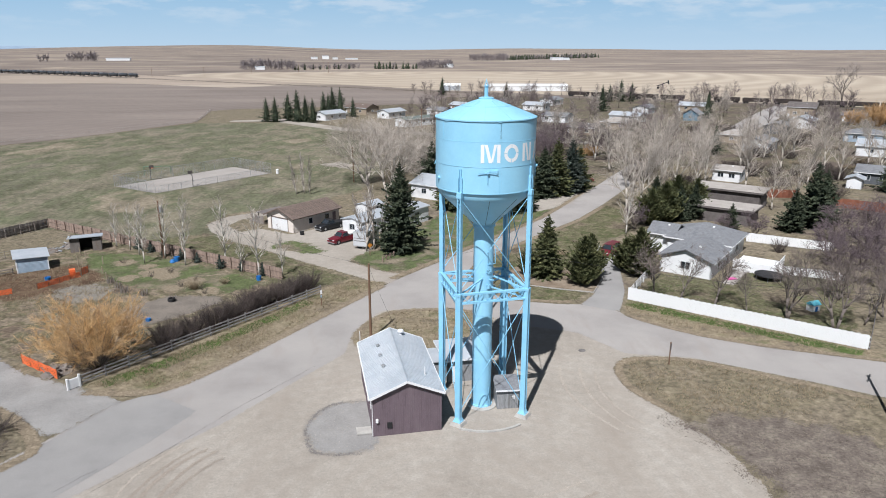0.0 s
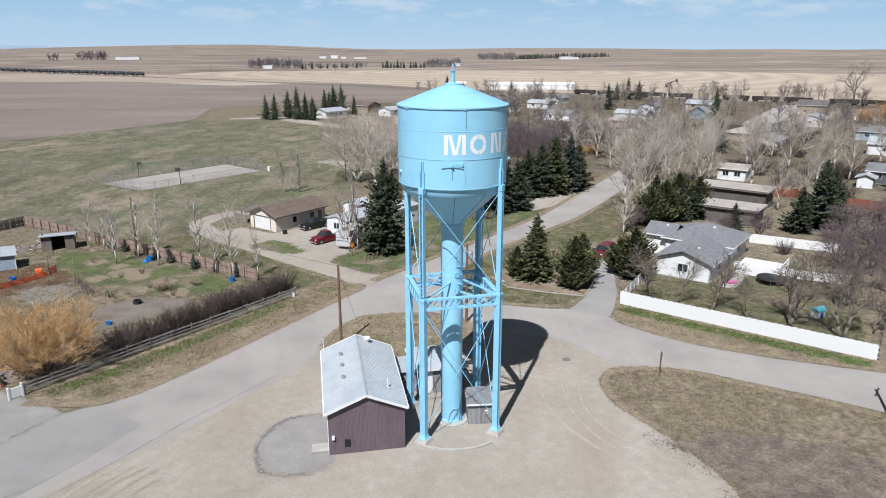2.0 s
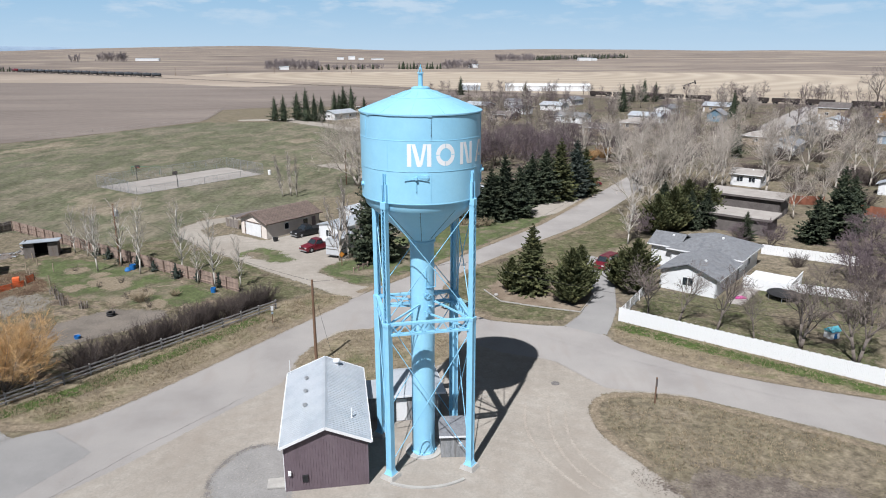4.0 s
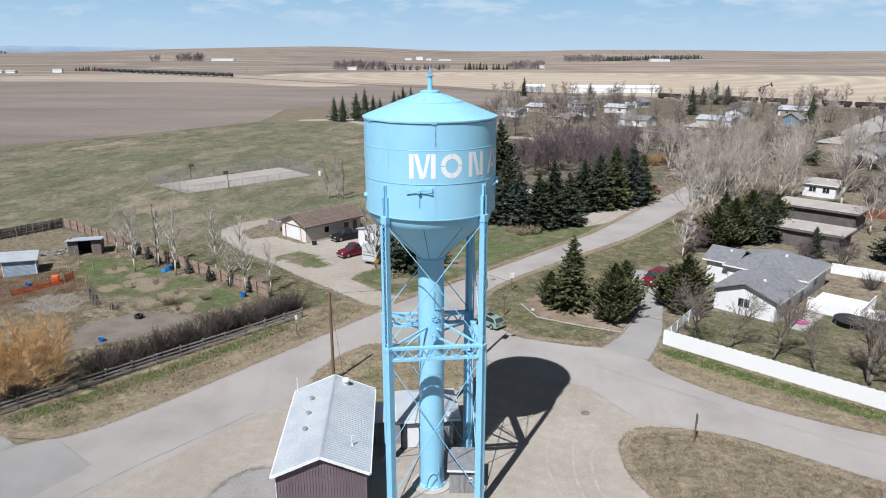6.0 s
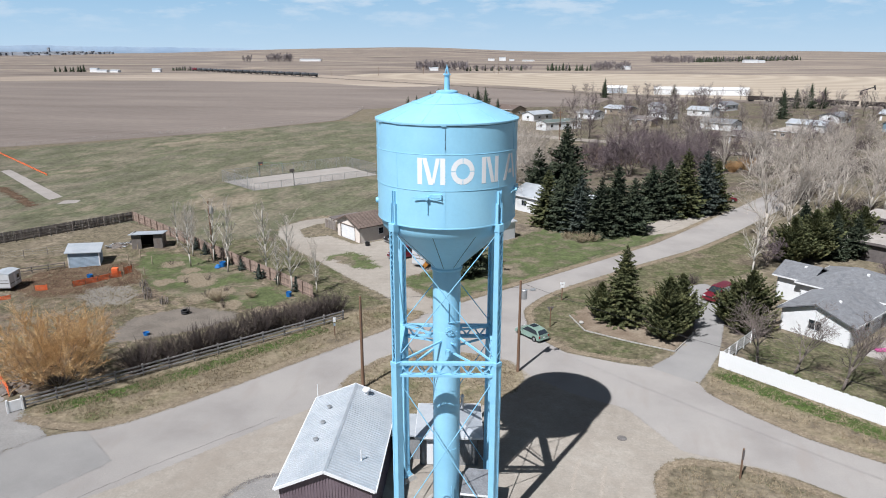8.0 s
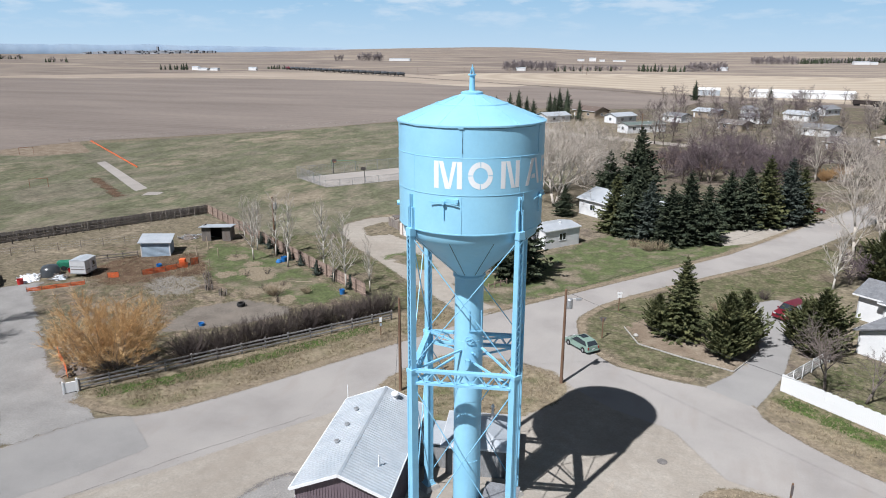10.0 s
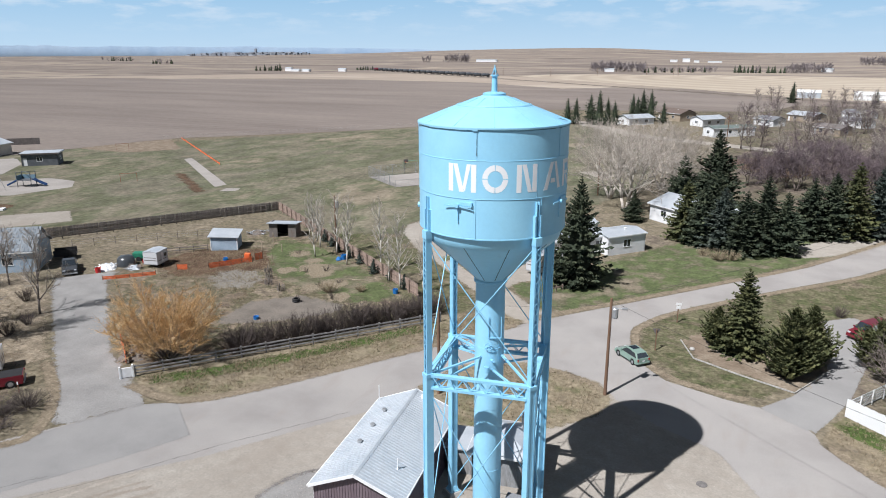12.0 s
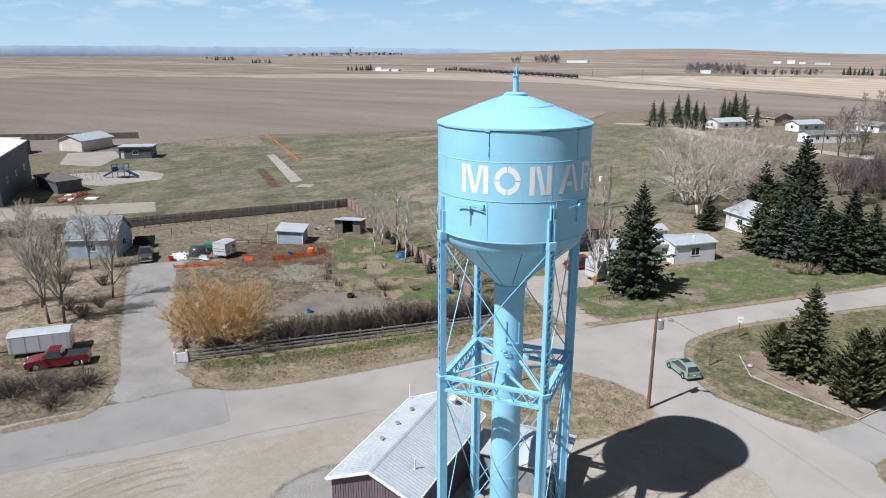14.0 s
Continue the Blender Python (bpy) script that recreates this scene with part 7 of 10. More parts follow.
def hoop(x, y, deg):
    b = thing("basketball_hoop", at(x, y, 0, deg), "basketball hoop on a dark post", "basketball hoop")
    part("post", Shape().path([(0, 0, 0), (0, 0, 2.6), (0.7, 0, 3.2)], 0.07, 8), M_black, b)
    part("backboard", Shape().box(0.7, -0.6, 2.95, 0.74, 0.6, 3.7, None, 0.01), M_darkroof, b)
    part("rim", Shape().lathe([(0.23, 0), (0.25, 0.02), (0.27, 0)], 16, Matrix.Translation((1.05, 0, 3.05))), M_orange, b)


hoop(-70.2, 115.6, -40)
hoop(-57.2, 106.2, 140)
gg = thing("goal", at(-71.0, 122.6, 0, 8), "green football goal frame with an arched back", "goal")
M_goal = shade("green_goal_paint", [(0.082, 0.18, 0.123), (0.115, 0.23, 0.156)], 2, 12, 0.1, 0.6)
part("frame", Shape().path([(-3.2, 0, 0), (-3.2, 0, 2.2), (3.2, 0, 2.2), (3.2, 0, 0)], 0.06, 6), M_goal, gg)
for sx in (-3.2, 3.2):
    part("back_stay", Shape().path([(sx, 0, 2.2), (sx, 1.0, 1.9), (sx, 1.8, 0.0)], 0.04, 6), M_goal, gg)
wbin = thing("litter_bin", at(-40.7, 123.2), "white litter bin beside the court fence", "bin")
part("body", Shape().lathe([(0, 0), (0.36, 0.0), (0.4, 1.0), (0.34, 1.02), (0, 0.98)], 14), M_white, wbin, "", True, 40)
part("lid", Shape().lathe([(0.42, 1.0), (0.4, 1.1), (0, 1.22)], 14), M_white, wbin, "", True, 40)
patch("worn_ground", [(-31.8, 136.9), (-27, 141), (-21, 136), (-23.8, 130.2)], 0.05, M_gravel, 0.8, 1.0, "worn bare patch at the edge of the field", "ground")


# ---- poles, wires and signs ----
def utility_pole(x, y, h, label, arm=False, transformer=False, deg=0.0, lamp=False):
    p = thing("utility_pole", at(x, y, 0, deg), label, "utility pole")
    part("pole", Shape().tube((0, 0, -0.1), (0, 0, h), 0.16, 0.11, 10), M_pole, p, "", True, 40)
    if arm:
        part("crossarm", Shape().box(-0.95, -0.06, h - 0.75, 0.95, 0.06, h - 0.62), M_pole, p)
        for k in (-0.85, 0.0, 0.85):
            part("insulator", Shape().lathe([(0.0, 0), (0.05, 0.0), (0.07, 0.06), (0.04, 0.10), (0.06, 0.14), (0.0, 0.17)], 10, Matrix.Translation((k, 0, h - (0.62 if k else 0)))), M_steel, p)
    if transformer:
        part("transformer", Shape().lathe([(0.0, 0), (0.26, 0.02), (0.28, 0.1), (0.28, 0.85), (0.22, 0.92), (0.0, 0.98)], 16, Matrix.Translation((0.36, 0, h - 1.8))), M_steel, p, "grey can transformer")
        part("bracket", Shape().box(0, -0.05, h - 1.3, 0.36, 0.05, h - 1.2), M_steel, p)
    if lamp:
        part("lamp_arm", Shape().path([(0, 0, h - 1.2), (0.5, 0, h - 0.9), (1.1, 0, h - 0.85)], 0.03, 6), M_steel, p)
        part("lamp_head", Shape().box(0.9, -0.13, h - 1.0, 1.4, 0.13, h - 0.82, None, 0.04), M_steel, p)
    return p


def wire(a, b, sag, label="thin overhead power wire"):
    s = Shape()
    a, b = Vector(a), Vector(b)
    pts = [a.lerp(b, i / 14) - Vector((0, 0, sag * 4 * (i / 14) * (1 - i / 14))) for i in range(15)]
    side = Vector((-(b - a).y, (b - a).x, 0)).normalized() * 0.012
    rise = Vector((0, 0, 0.012))
    for p in pts:
        s.v += [tuple(p + side), tuple(p + rise), tuple(p - side), tuple(p - rise)]
    for i in range(14):
        s.f += [(i * 4 + k, i * 4 + (k + 1) % 4, i * 4 + 4 + (k + 1) % 4, i * 4 + 4 + k) for k in range(4)]
    return solid("wire", s, M_black, at(0, 0), label, "wire", "overhead wires")


utility_pole(-10.8, 15.5, 8.9, "plain brown wooden utility pole on the grass island")
utility_pole(2.66, 21.8, 9.2, "brown wooden utility pole with a transformer and a street lamp", transformer=True, deg=15, lamp=True)
utility_pole(-44.6, 48.6, 9.0, "grey wooden pole with a transformer by the fence", transformer=True)
utility_pole(35.7, -3.5, 11.5, "wooden utility pole beside the side road", arm=True, deg=50)
utility_pole(-20.0, 110.0, 8.5, "wooden utility pole behind the cottonwood", arm=True, deg=50)
utility_pole(-2.0, 203.0, 10.0, "wooden utility pole by the far road", arm=True, deg=0)
wire((2.66, 21.8, 9.0), (35.7, -3.5, 11.3), 0.9)
wire((2.66, 21.8, 8.6), (-10.8, 15.5, 8.7), 0.25)
wire((-10.8, 15.5, 8.8), (-44.6, 48.6, 8.9), 1.0)
wire((2.66, 21.8, 9.0), (60, 130, 8.6), 1.6)
wire((-10.8, 15.5, 8.6), (-7.6, 6.8, 4.6), 0.3)
for i, (x, y) in enumerate(((-155, 905), (-118, 880), (-112, 878), (-250, 800), (-205, 850), (-300, 770), (280, 262), (340, 220), (400, 176))):
    utility_pole(x, y, 14 if i < 3 else 10, "far wooden utility pole by the railway", arm=True, deg=30)


def sign_post(x, y, h, deg, label, plates, wood=True):
    s = thing("sign_post", at(x, y, 0, deg), label, "sign")
    part("post", Shape().box(-0.05, -0.05, -0.05, 0.05, 0.05, h, None, 0.008), M_pole if wood else M_steel, s)
    for kind, z, size, mat in plates:
        if kind == "rect":
            part("plate", Shape().box(-size[0] / 2, -0.075, z - size[1] / 2, size[0] / 2, -0.055, z + size[1] / 2, None, 0.006), mat, s)
        elif kind == "diamond":
            part("plate", Shape().prism([(-size, 0), (0, -size), (size, 0), (0, size)], 0, 0.015, Matrix.Translation((0, -0.06, z)) @ Matrix.Rotation(radians(90), 4, "X")), mat, s)
        elif kind == "triangle":
            part("plate", Shape().prism([(-size, size * 0.7), (0, -size), (size, size * 0.7)], 0, 0.015, Matrix.Translation((0, -0.06, z)) @ Matrix.Rotation(radians(90), 4, "X")), mat, s)
    return s


sign_post(5.0, 33.6, 2.3, 200, "yield sign on a brown post, seen from the back", [("triangle", 2.1, 0.42, M_darkroof)])
sign_post(5.9, 42.5, 2.4, 20, "street sign post with white plates", [("rect", 2.25, (0.62, 0.3), M_white), ("rect", 1.85, (0.45, 0.35), M_white)])
sign_post(-17.6, 26.4, 2.2, 30, "short brown post with small pale boards", [("rect", 1.85, (0.28, 0.55), M_white), ("rect", 1.3, (0.2, 0.3), M_bluesiding)])
sign_post(-12.7, 48.1, 2.0, 30, "orange diamond warning sign at the drive", [("diamond", 1.7, 0.42, shade("orange_sign_face", [(0.508, 0.197, 0.033), (0.574, 0.246, 0.049)], 2.0, 12.0, 0.08, 0.5))])
sign_post(20.1, 7.8, 2.5, 15, "dark weathered post on the grass corner", [("rect", 2.0, (0.16, 0.75), M_darkroof)])
s = thing("low_fence", at(-10.6, 44.6, 0, 60), "short low wooden rail beside the drive", "fence")
for i in range(4):
    part("post", Shape().box(i * 1.1 - 0.06, -0.06, 0, i * 1.1 + 0.06, 0.06, 0.85), M_redplank, s)
part("rail", Shape().box(-0.1, -0.09, 0.55, 3.4, -0.06, 0.7), M_redplank, s)
for x, y in ((-39.6, 1.2),):
    sign_post(x - 5.2, y - 2.2, 1.1, 40, "short white marker stake in the ditch", [("rect", 0.95, (0.12, 0.3), M_white)])


# ---- buildings ----
def windows(hs, m, holes, wall_label=""):
    """Frames, sills and panes for openings in a wall laid by m."""
    for i, (x0, z0, x1, z1) in enumerate(holes):
        w = part("window", Shape().box(x0 - 0.07, -0.03, z0 - 0.07, x0, 0.10, z1 + 0.07, m).box(x1, -0.03, z0 - 0.07, x1 + 0.07, 0.10, z1 + 0.07, m).box(x0, -0.03, z1, x1, 0.10, z1 + 0.07, m).box(x0 - 0.1, -0.06, z0 - 0.07, x1 + 0.1, 0.10, z0, m), M_whitetrim, hs)
        part("pane", Shape().box(x0, 0.03, z0, x1, 0.05, z1, m), M_glass, w)
        if x1 - x0 > 1.1:
            part("mullion", Shape().box((x0 + x1) / 2 - 0.03, 0.0, z0, (x0 + x1) / 2 + 0.03, 0.07, z1, m), M_whitetrim, w)


def house(x, y, deg, w, d, e, rise, roof, wall, label, kind="gable", wins=2, over=0.45, along="x", shingles=False, door=True, name="house", chimney=False):
    """A house over a w x d plan with its front along -y. along: the ridge's way."""
    hs = thing(name, at(x, y, 0, deg), label, "house" if name == "house" else "building")
    front = []
    for i in range(wins):
        cx = w * (i + 0.5 + (0.25 if door else 0)) / (wins + (0.5 if door else 0))
        if 0.9 < cx < w - 0.9:
            front.append((cx - 0.65, e * 0.40, cx + 0.65, e * 0.40 + 1.05))
    side = [(d * 0.5 - 0.6, e * 0.40, d * 0.5 + 0.6, e * 0.40 + 1.0)] if d > 4 and wins else []
    dh = [(0.45, 0.1, 1.35, 2.1)] if door else []
    frames = [(at(-w / 2, -d / 2), w, front, dh), (at(w / 2, -d / 2, 0, 90), d, side, []), (at(w / 2, d / 2, 0, 180), w, front, []), (at(-w / 2, d / 2, 0, -90), d, side, [])]
    for m, ln, ho, dd in frames:
        part("wall", Shape().wall(ln, e, ho + dd, 0.15, m), wall, hs)
    # near-black box behind the openings, painted as an unlit room
    part("interior", Shape().box(-w / 2 + 0.4, -d / 2 + 0.4, 0.05, w / 2 - 0.4, d / 2 - 0.4, e - 0.1), M_dark, hs)
    for m, ln, ho, dd in frames:
        windows(hs, m, ho)
        for (x0, z0, x1, z1) in dd:
            part("door", Shape().box(x0, 0.04, z0, x1, 0.09, z1, m, 0.01), M_whitetrim, hs)
    a, b = w / 2 + over, d / 2 + over
    t = 0.14
    if kind == "flat":
        part("roof", Shape().box(-a, -b, e, a, b, e + 0.30, None, 0.03), roof, hs)
        part("fascia", Shape().box(-a - 0.03, -b - 0.03, e - 0.05, a + 0.03, -b, e + 0.32).box(-a - 0.03, b, e - 0.05, a + 0.03, b + 0.03, e + 0.32), M_darkroof, hs)
    else:
        if along == "y":
            turn = rotz(90)
            a, b = b, a
        else:
            turn = Matrix.Identity(4)
        r = e + rise
        if kind == "hip":
            k = max(0.0, a - b)
            tp = [(-a, -b, e), (a, -b, e), (a, b, e), (-a, b, e), (-k, 0, r), (k, 0, r)]
            f = [(0, 1, 5, 4), (1, 2, 5), (2, 3, 4, 5), (3, 0, 4), (3, 2, 1, 0)]
            rp = part("roof", Shape().add(tp, f, turn), roof, hs)
            part("fascia", Shape().box(-a, -b - 0.03, e - 0.16, a, -b, e + 0.02, turn).box(-a, b, e - 0.16, a, b + 0.03, e + 0.02, turn).box(-a - 0.03, -b, e - 0.16, -a, b, e + 0.02, turn).box(a, -b, e - 0.16, a + 0.03, b, e + 0.02, turn), M_whitetrim, hs)
        else:
            rp = None
            for sg in (-1, 1):
                q = Shape().add([(-a, sg * b, e), (a, sg * b, e), (a, 0, r), (-a, 0, r), (-a, sg * b, e + t), (a, sg * b, e + t), (a, 0, r + t), (-a, 0, r + t)], [(0, 1, 2, 3), (7, 6, 5, 4), (0, 4, 5, 1), (1, 5, 6, 2), (3, 2, 6, 7), (0, 3, 7, 4)] if sg > 0 else [(3, 2, 1, 0), (4, 5, 6, 7), (1, 5, 4, 0), (2, 6, 5, 1), (7, 6, 2, 3), (4, 7, 3, 0)], turn)
                rp = part("roof", q, roof, hs)
                part("fascia", Shape().box(-a, min(sg * b, sg * (b + 0.03)), e - 0.03, a, max(sg * b, sg * (b + 0.03)), e + t, turn), M_whitetrim, hs)
            for sx in (-1, 1):
                xx = sx * (a - over)
                y0 = b - over
                part("gable", Shape().add([(xx, -y0, e), (xx, y0, e), (xx, 0, e + rise * y0 / b), (xx - sx * 0.15, -y0, e), (xx - sx * 0.15, y0, e), (xx - sx * 0.15, 0, e + rise * y0 / b)], [(0, 1, 2), (5, 4, 3), (0, 3, 4, 1), (1, 4, 5, 2), (2, 5, 3, 0)], turn), wall, hs)
        if chimney:
            part("chimney", Shape().box(w * 0.1, -0.3, e + rise * 0.4, w * 0.1 + 0.6, 0.3, r + 0.7, None, 0.02), M_brownroof, hs)
        else:
            part("roof_vent", Shape().box(w * 0.12, -d * 0.12 - 0.15, e + rise * 0.66, w * 0.12 + 0.3, -d * 0.12 + 0.15, e + rise * 0.66 + 0.45, None, 0.03), M_whitetrim, hs)
    return hs


# garage with tiled roof
def garage():
    P = Vector((-26.75, 62.35, 0))                 # front right corner
    w, d, e, rise = 6.9, 11.2, 2.65, 1.35
    deg = 51.2
    g = thing("garage", Matrix.Translation(P) @ rotz(GRID) @ Matrix.Translation((-w, 0, 0)), "beige stucco garage with a brown tiled gable roof", "garage")
    door = [(1.15, 0.0, 5.35, 2.25)]
    wins = [(3.6, 1.0, 4.5, 2.0), (7.6, 1.0, 8.6, 2.0)]
    sd = [(9.5, 0.05, 10.4, 2.1)]
    for ln, ho, m in ((w, door, at(0, 0)), (d, wins + sd, at(w, 0, 0, 90)), (w, [], at(w, d, 0, 180)), (d, [], at(0, d, 0, -90))):
        part("wall", Shape().wall(ln, e, ho, 0.15, m), M_stucco, g)
    for y in (0.0, d - 0.15):
        part("gable", Shape().add([(0, y, e), (w, y, e), (w / 2, y, e + rise), (0, y + 0.15, e), (w, y + 0.15, e), (w / 2, y + 0.15, e + rise)], [(0, 1, 2), (5, 4, 3), (0, 3, 4, 1), (1, 4, 5, 2), (2, 5, 3, 0)]), M_stucco, g)
    dr = part("garage_door", Shape().box(1.15, 0.08, 0, 5.35, 0.12, 2.25), M_whitetrim, g, "white sectional garage door")
    for k in range(4):
        part("door_panel", Shape().box(1.2, 0.055, 0.03 + k * 0.56, 5.3, 0.08, 0.53 + k * 0.56, None, 0.012), M_whitetrim, dr)
    fr = Shape().box(1.0, -0.03, 0, 1.15, 0.1, 2.4).box(5.35, -0.03, 0, 5.5, 0.1, 2.4).box(1.15, -0.03, 2.25, 5.35, 0.1, 2.4)
    part("door_frame", fr, M_brownroof, g)
    windows(g, at(w, 0, 0, 90), wins)
    part("door", Shape().box(9.5, 0.05, 0.05, 10.4, 0.1, 2.1, at(w, 0, 0, 90), 0.01), M_brownmetal, g)
    # near-black box painted as the unlit inside of the garage
    part("interior", Shape().box(0.4, 0.4, 0.02, w - 0.4, d - 0.4, e), M_dark, g)
    o = 0.5
    for sg in (-1, 1):
        xe = w / 2 + sg * (w / 2 + o)
        ze = e - o * rise / (w / 2)
        rf = part("roof", Shape().add([(w / 2, -o, e + rise), (xe, -o, ze), (xe, d + o, ze), (w / 2, d + o, e + rise), (w / 2, -o, e + rise + 0.1), (xe, -o, ze + 0.1), (xe, d + o, ze + 0.1), (w / 2, d + o, e + rise + 0.1)],
                                      [(0, 1, 2, 3), (7, 6, 5, 4), (0, 4, 5, 1), (1, 5, 6, 2), (2, 6, 7, 3)] if sg > 0 else [(3, 2, 1, 0), (4, 5, 6, 7), (1, 5, 4, 0), (2, 6, 5, 1), (3, 7, 6, 2)]), M_brownroof, g)
        tile = mesh_of(Shape().add([(0, 0, 0), (0.62, 0, 0), (0.62, 0.62, 0), (0, 0.62, 0), (0, 0, 0.05), (0.31, 0, 0.11), (0.62, 0, 0.05), (0, 0.62, 0.02), (0.31, 0.62, 0.08), (0.62, 0.62, 0.02)], [(4, 5, 8, 7), (5, 6, 9, 8), (0, 1, 6, 5, 4), (1, 2, 9, 6), (3, 0, 4, 7)]), "tile")
        tile.materials.append(M_brownroof)
        run = math.hypot(w / 2 + o, e + rise - ze)
        ang = math.atan2(e + rise - ze, w / 2 + o)
        rows, cols = 7, 19
        for i in range(rows):
            for j in range(cols):
                t = part("tile", tile, M_brownroof, rf)
                u = run * i / rows
                ycol = -o + (d + 2 * o) * j / cols
                m = Matrix.Translation((xe, ycol, ze + 0.1)) @ rotz(90 if sg > 0 else -90)
                m = Matrix.Translation((xe - sg * u * math.cos(ang), ycol if sg > 0 else ycol + 0.63, ze + 0.10 + u * math.sin(ang))) @ rotz(90 if sg > 0 else -90) @ Matrix.Rotation(ang, 4, "X")
                t.matrix_basis = m
        part("fascia", Shape().beam((w / 2, -o - 0.02, e + rise), (xe, -o - 0.02, ze), 0.04, 0.2), M_brownroof, rf)
    # lean-to wood store at the far side
    ln = thing("wood_store", Matrix.Translation(P) @ rotz(GRID) @ Matrix.Translation((-w - 3.6, 1.2, 0)), "open wooden lean-to with a flat dark roof beside the garage", "shed")
    part("roof", Shape().box(-0.6, -0.4, 2.1, 3.5, 5.2, 2.22), M_darkroof, ln)
    for px in (-0.3, 3.2):
        for py in (0, 4.8):
            part("post", Shape().box(px - 0.06, py - 0.06, 0, px + 0.06, py + 0.06, 2.1), M_oldwood, ln)
    for i in range(12):
        part("slat", Shape().box(-2.6 + i * 0.32, -0.03, 0.02, -2.6 + i * 0.32 + 0.28, 0.0, 1.5 + 0.08 * math.sin(i * 2.1)), M_oldwood, ln)
    part("back_wall", Shape().box(-0.5, 4.8, 0, 3.3, 4.9, 2.1), M_oldwood, ln)


garage()

# white bungalow behind the picket fence: a main wing and a lower front wing
O = Vector((29.9, 38.6, 0))


def uv(u, v):
    p = O + U * u + V * v
    return p.x, p.y


house(*uv(3.65, 4.2), GRID, 7.2, 8.4, 2.35, 1.5, M_shingle, M_siding, "white bungalow wing with a grey shingled gable roof", "gable", 1, 0.5, "y", door=False)
house(*uv(2.6, 13.6), GRID, 9.4, 8.8, 2.9, 2.0, M_shingle, M_siding, "white bungalow with a grey hipped roof", "hip", 2, 0.55, "x", door=False)
house(*uv(-3.3, 12.2), GRID, 3.6, 5.2, 2.9, 1.3, M_shingle, M_siding, "low side wing of the bungalow with a grey gable roof", "gable", 0, 0.5, "x", door=False)
dk = thing("deck", Matrix.Translation((*uv(11.1, 10.0), 0)) @ rotz(GRID), "raised white deck with white railings", "deck")
part("floor", Shape().box(-2.6, -3.2, 0.55, 3.2, 3.0, 0.68, None, 0.01), M_white, dk)
part("skirt", Shape().box(-2.6, -3.2, 0, 3.2, -3.15, 0.55).box(3.15, -3.2, 0, 3.2, 3.0, 0.55), M_white, dk)
for i in range(15):
    part("baluster", Shape().box(-2.6 + i * 0.41, -3.2, 0.68, -2.55 + i * 0.41, -3.15, 1.6), M_white, dk)
for i in range(15):
    part("baluster", Shape().box(3.15, -3.2 + i * 0.44, 0.68, 3.2, -3.15 + i * 0.44, 1.6), M_white, dk)
part("panel", Shape().box(-2.6, -3.17, 0.72, 3.2, -3.15, 1.45).box(3.15, -3.15, 0.72, 3.17, 3.0, 1.45), M_white, dk, "white boarded balustrade")
part("handrail", Shape().box(-2.6, -3.24, 1.6, 3.2, -3.12, 1.68).box(3.12, -3.2, 1.6, 3.24, 3.0, 1.68), M_white, dk)
low_board_fence(uv(14.4, 8.6), uv(22.5, 10.5), M_white, "white board fence beside the deck", 1.25)
patch("patio", [uv(8.8, -0.5), uv(10.6, -0.5), uv(10.6, 7), uv(8.8, 7)], 0.07, M_court, 0.4, 0.2, "pale concrete path beside the bungalow", "path")
solid("play_mat", Shape().box(-0.7, -0.4, 0, 0.7, 0.4, 0.12, None, 0.04), shade("pink_plastic", [(0.508, 0.074, 0.262), (0.574, 0.115, 0.312)], 2, 10, 0.08, 0.5), at(*uv(9.6, 2.0), 0.08, 10), "bright pink plastic toy on the path", "toy")

tr = thing("trampoline", at(43.9, 34.0) @ Matrix.Scale(0.9, 4), "round black trampoline on the lawn", "trampoline")
part("mat", Shape().lathe([(0.0, 0.78), (1.75, 0.80)], 32), M_black, tr)
part("rim_pad", Shape().lathe([(1.72, 0.80), (1.78, 0.86), (2.1, 0.86), (2.12, 0.78), (1.75, 0.76)], 32), M_black, tr, "black padded rim", True)
for i in range(6):
    a = i * math.pi / 3
    part("leg", Shape().tube((2.0 * math.cos(a), 2.0 * math.sin(a), 0), (1.98 * math.cos(a), 1.98 * math.sin(a), 0.8), 0.03, 0.03, 6), M_steel, tr)
toy = thing("playhouse", at(43.4, 22.0, 0, 20), "small pale plastic playhouse with a turquoise roof", "toy")
part("body", Shape().box(-0.6, -0.5, 0, 0.6, 0.5, 0.85, None, 0.05), M_white, toy)
part("roof", Shape().add([(-0.7, -0.6, 0.85), (0.7, -0.6, 0.85), (0.7, 0.6, 0.85), (-0.7, 0.6, 0.85), (-0.7, 0, 1.3), (0.7, 0, 1.3)], [(0, 1, 5, 4), (2, 3, 4, 5), (0, 4, 3), (1, 2, 5), (3, 2, 1, 0)]), shade("turquoise_plastic", [(0.082, 0.328, 0.41), (0.115, 0.394, 0.476)], 2, 10, 0.05, 0.5), toy)
part("door", Shape().box(-0.2, -0.53, 0.02, 0.2, -0.49, 0.65, None, 0.01), M_bluetarp, toy)
wbx = thing("wooden_bin", at(57.0, 50.6, 0, GRID), "small yellow-brown wooden bin by the white fence", "bin")
part("body", Shape().box(-0.6, -0.4, 0, 0.6, 0.4, 0.8, None, 0.02), M_tansiding, wbx)
part("lid", Shape().box(-0.65, -0.45, 0.8, 0.65, 0.45, 0.88, None, 0.02), M_tansiding, wbx)

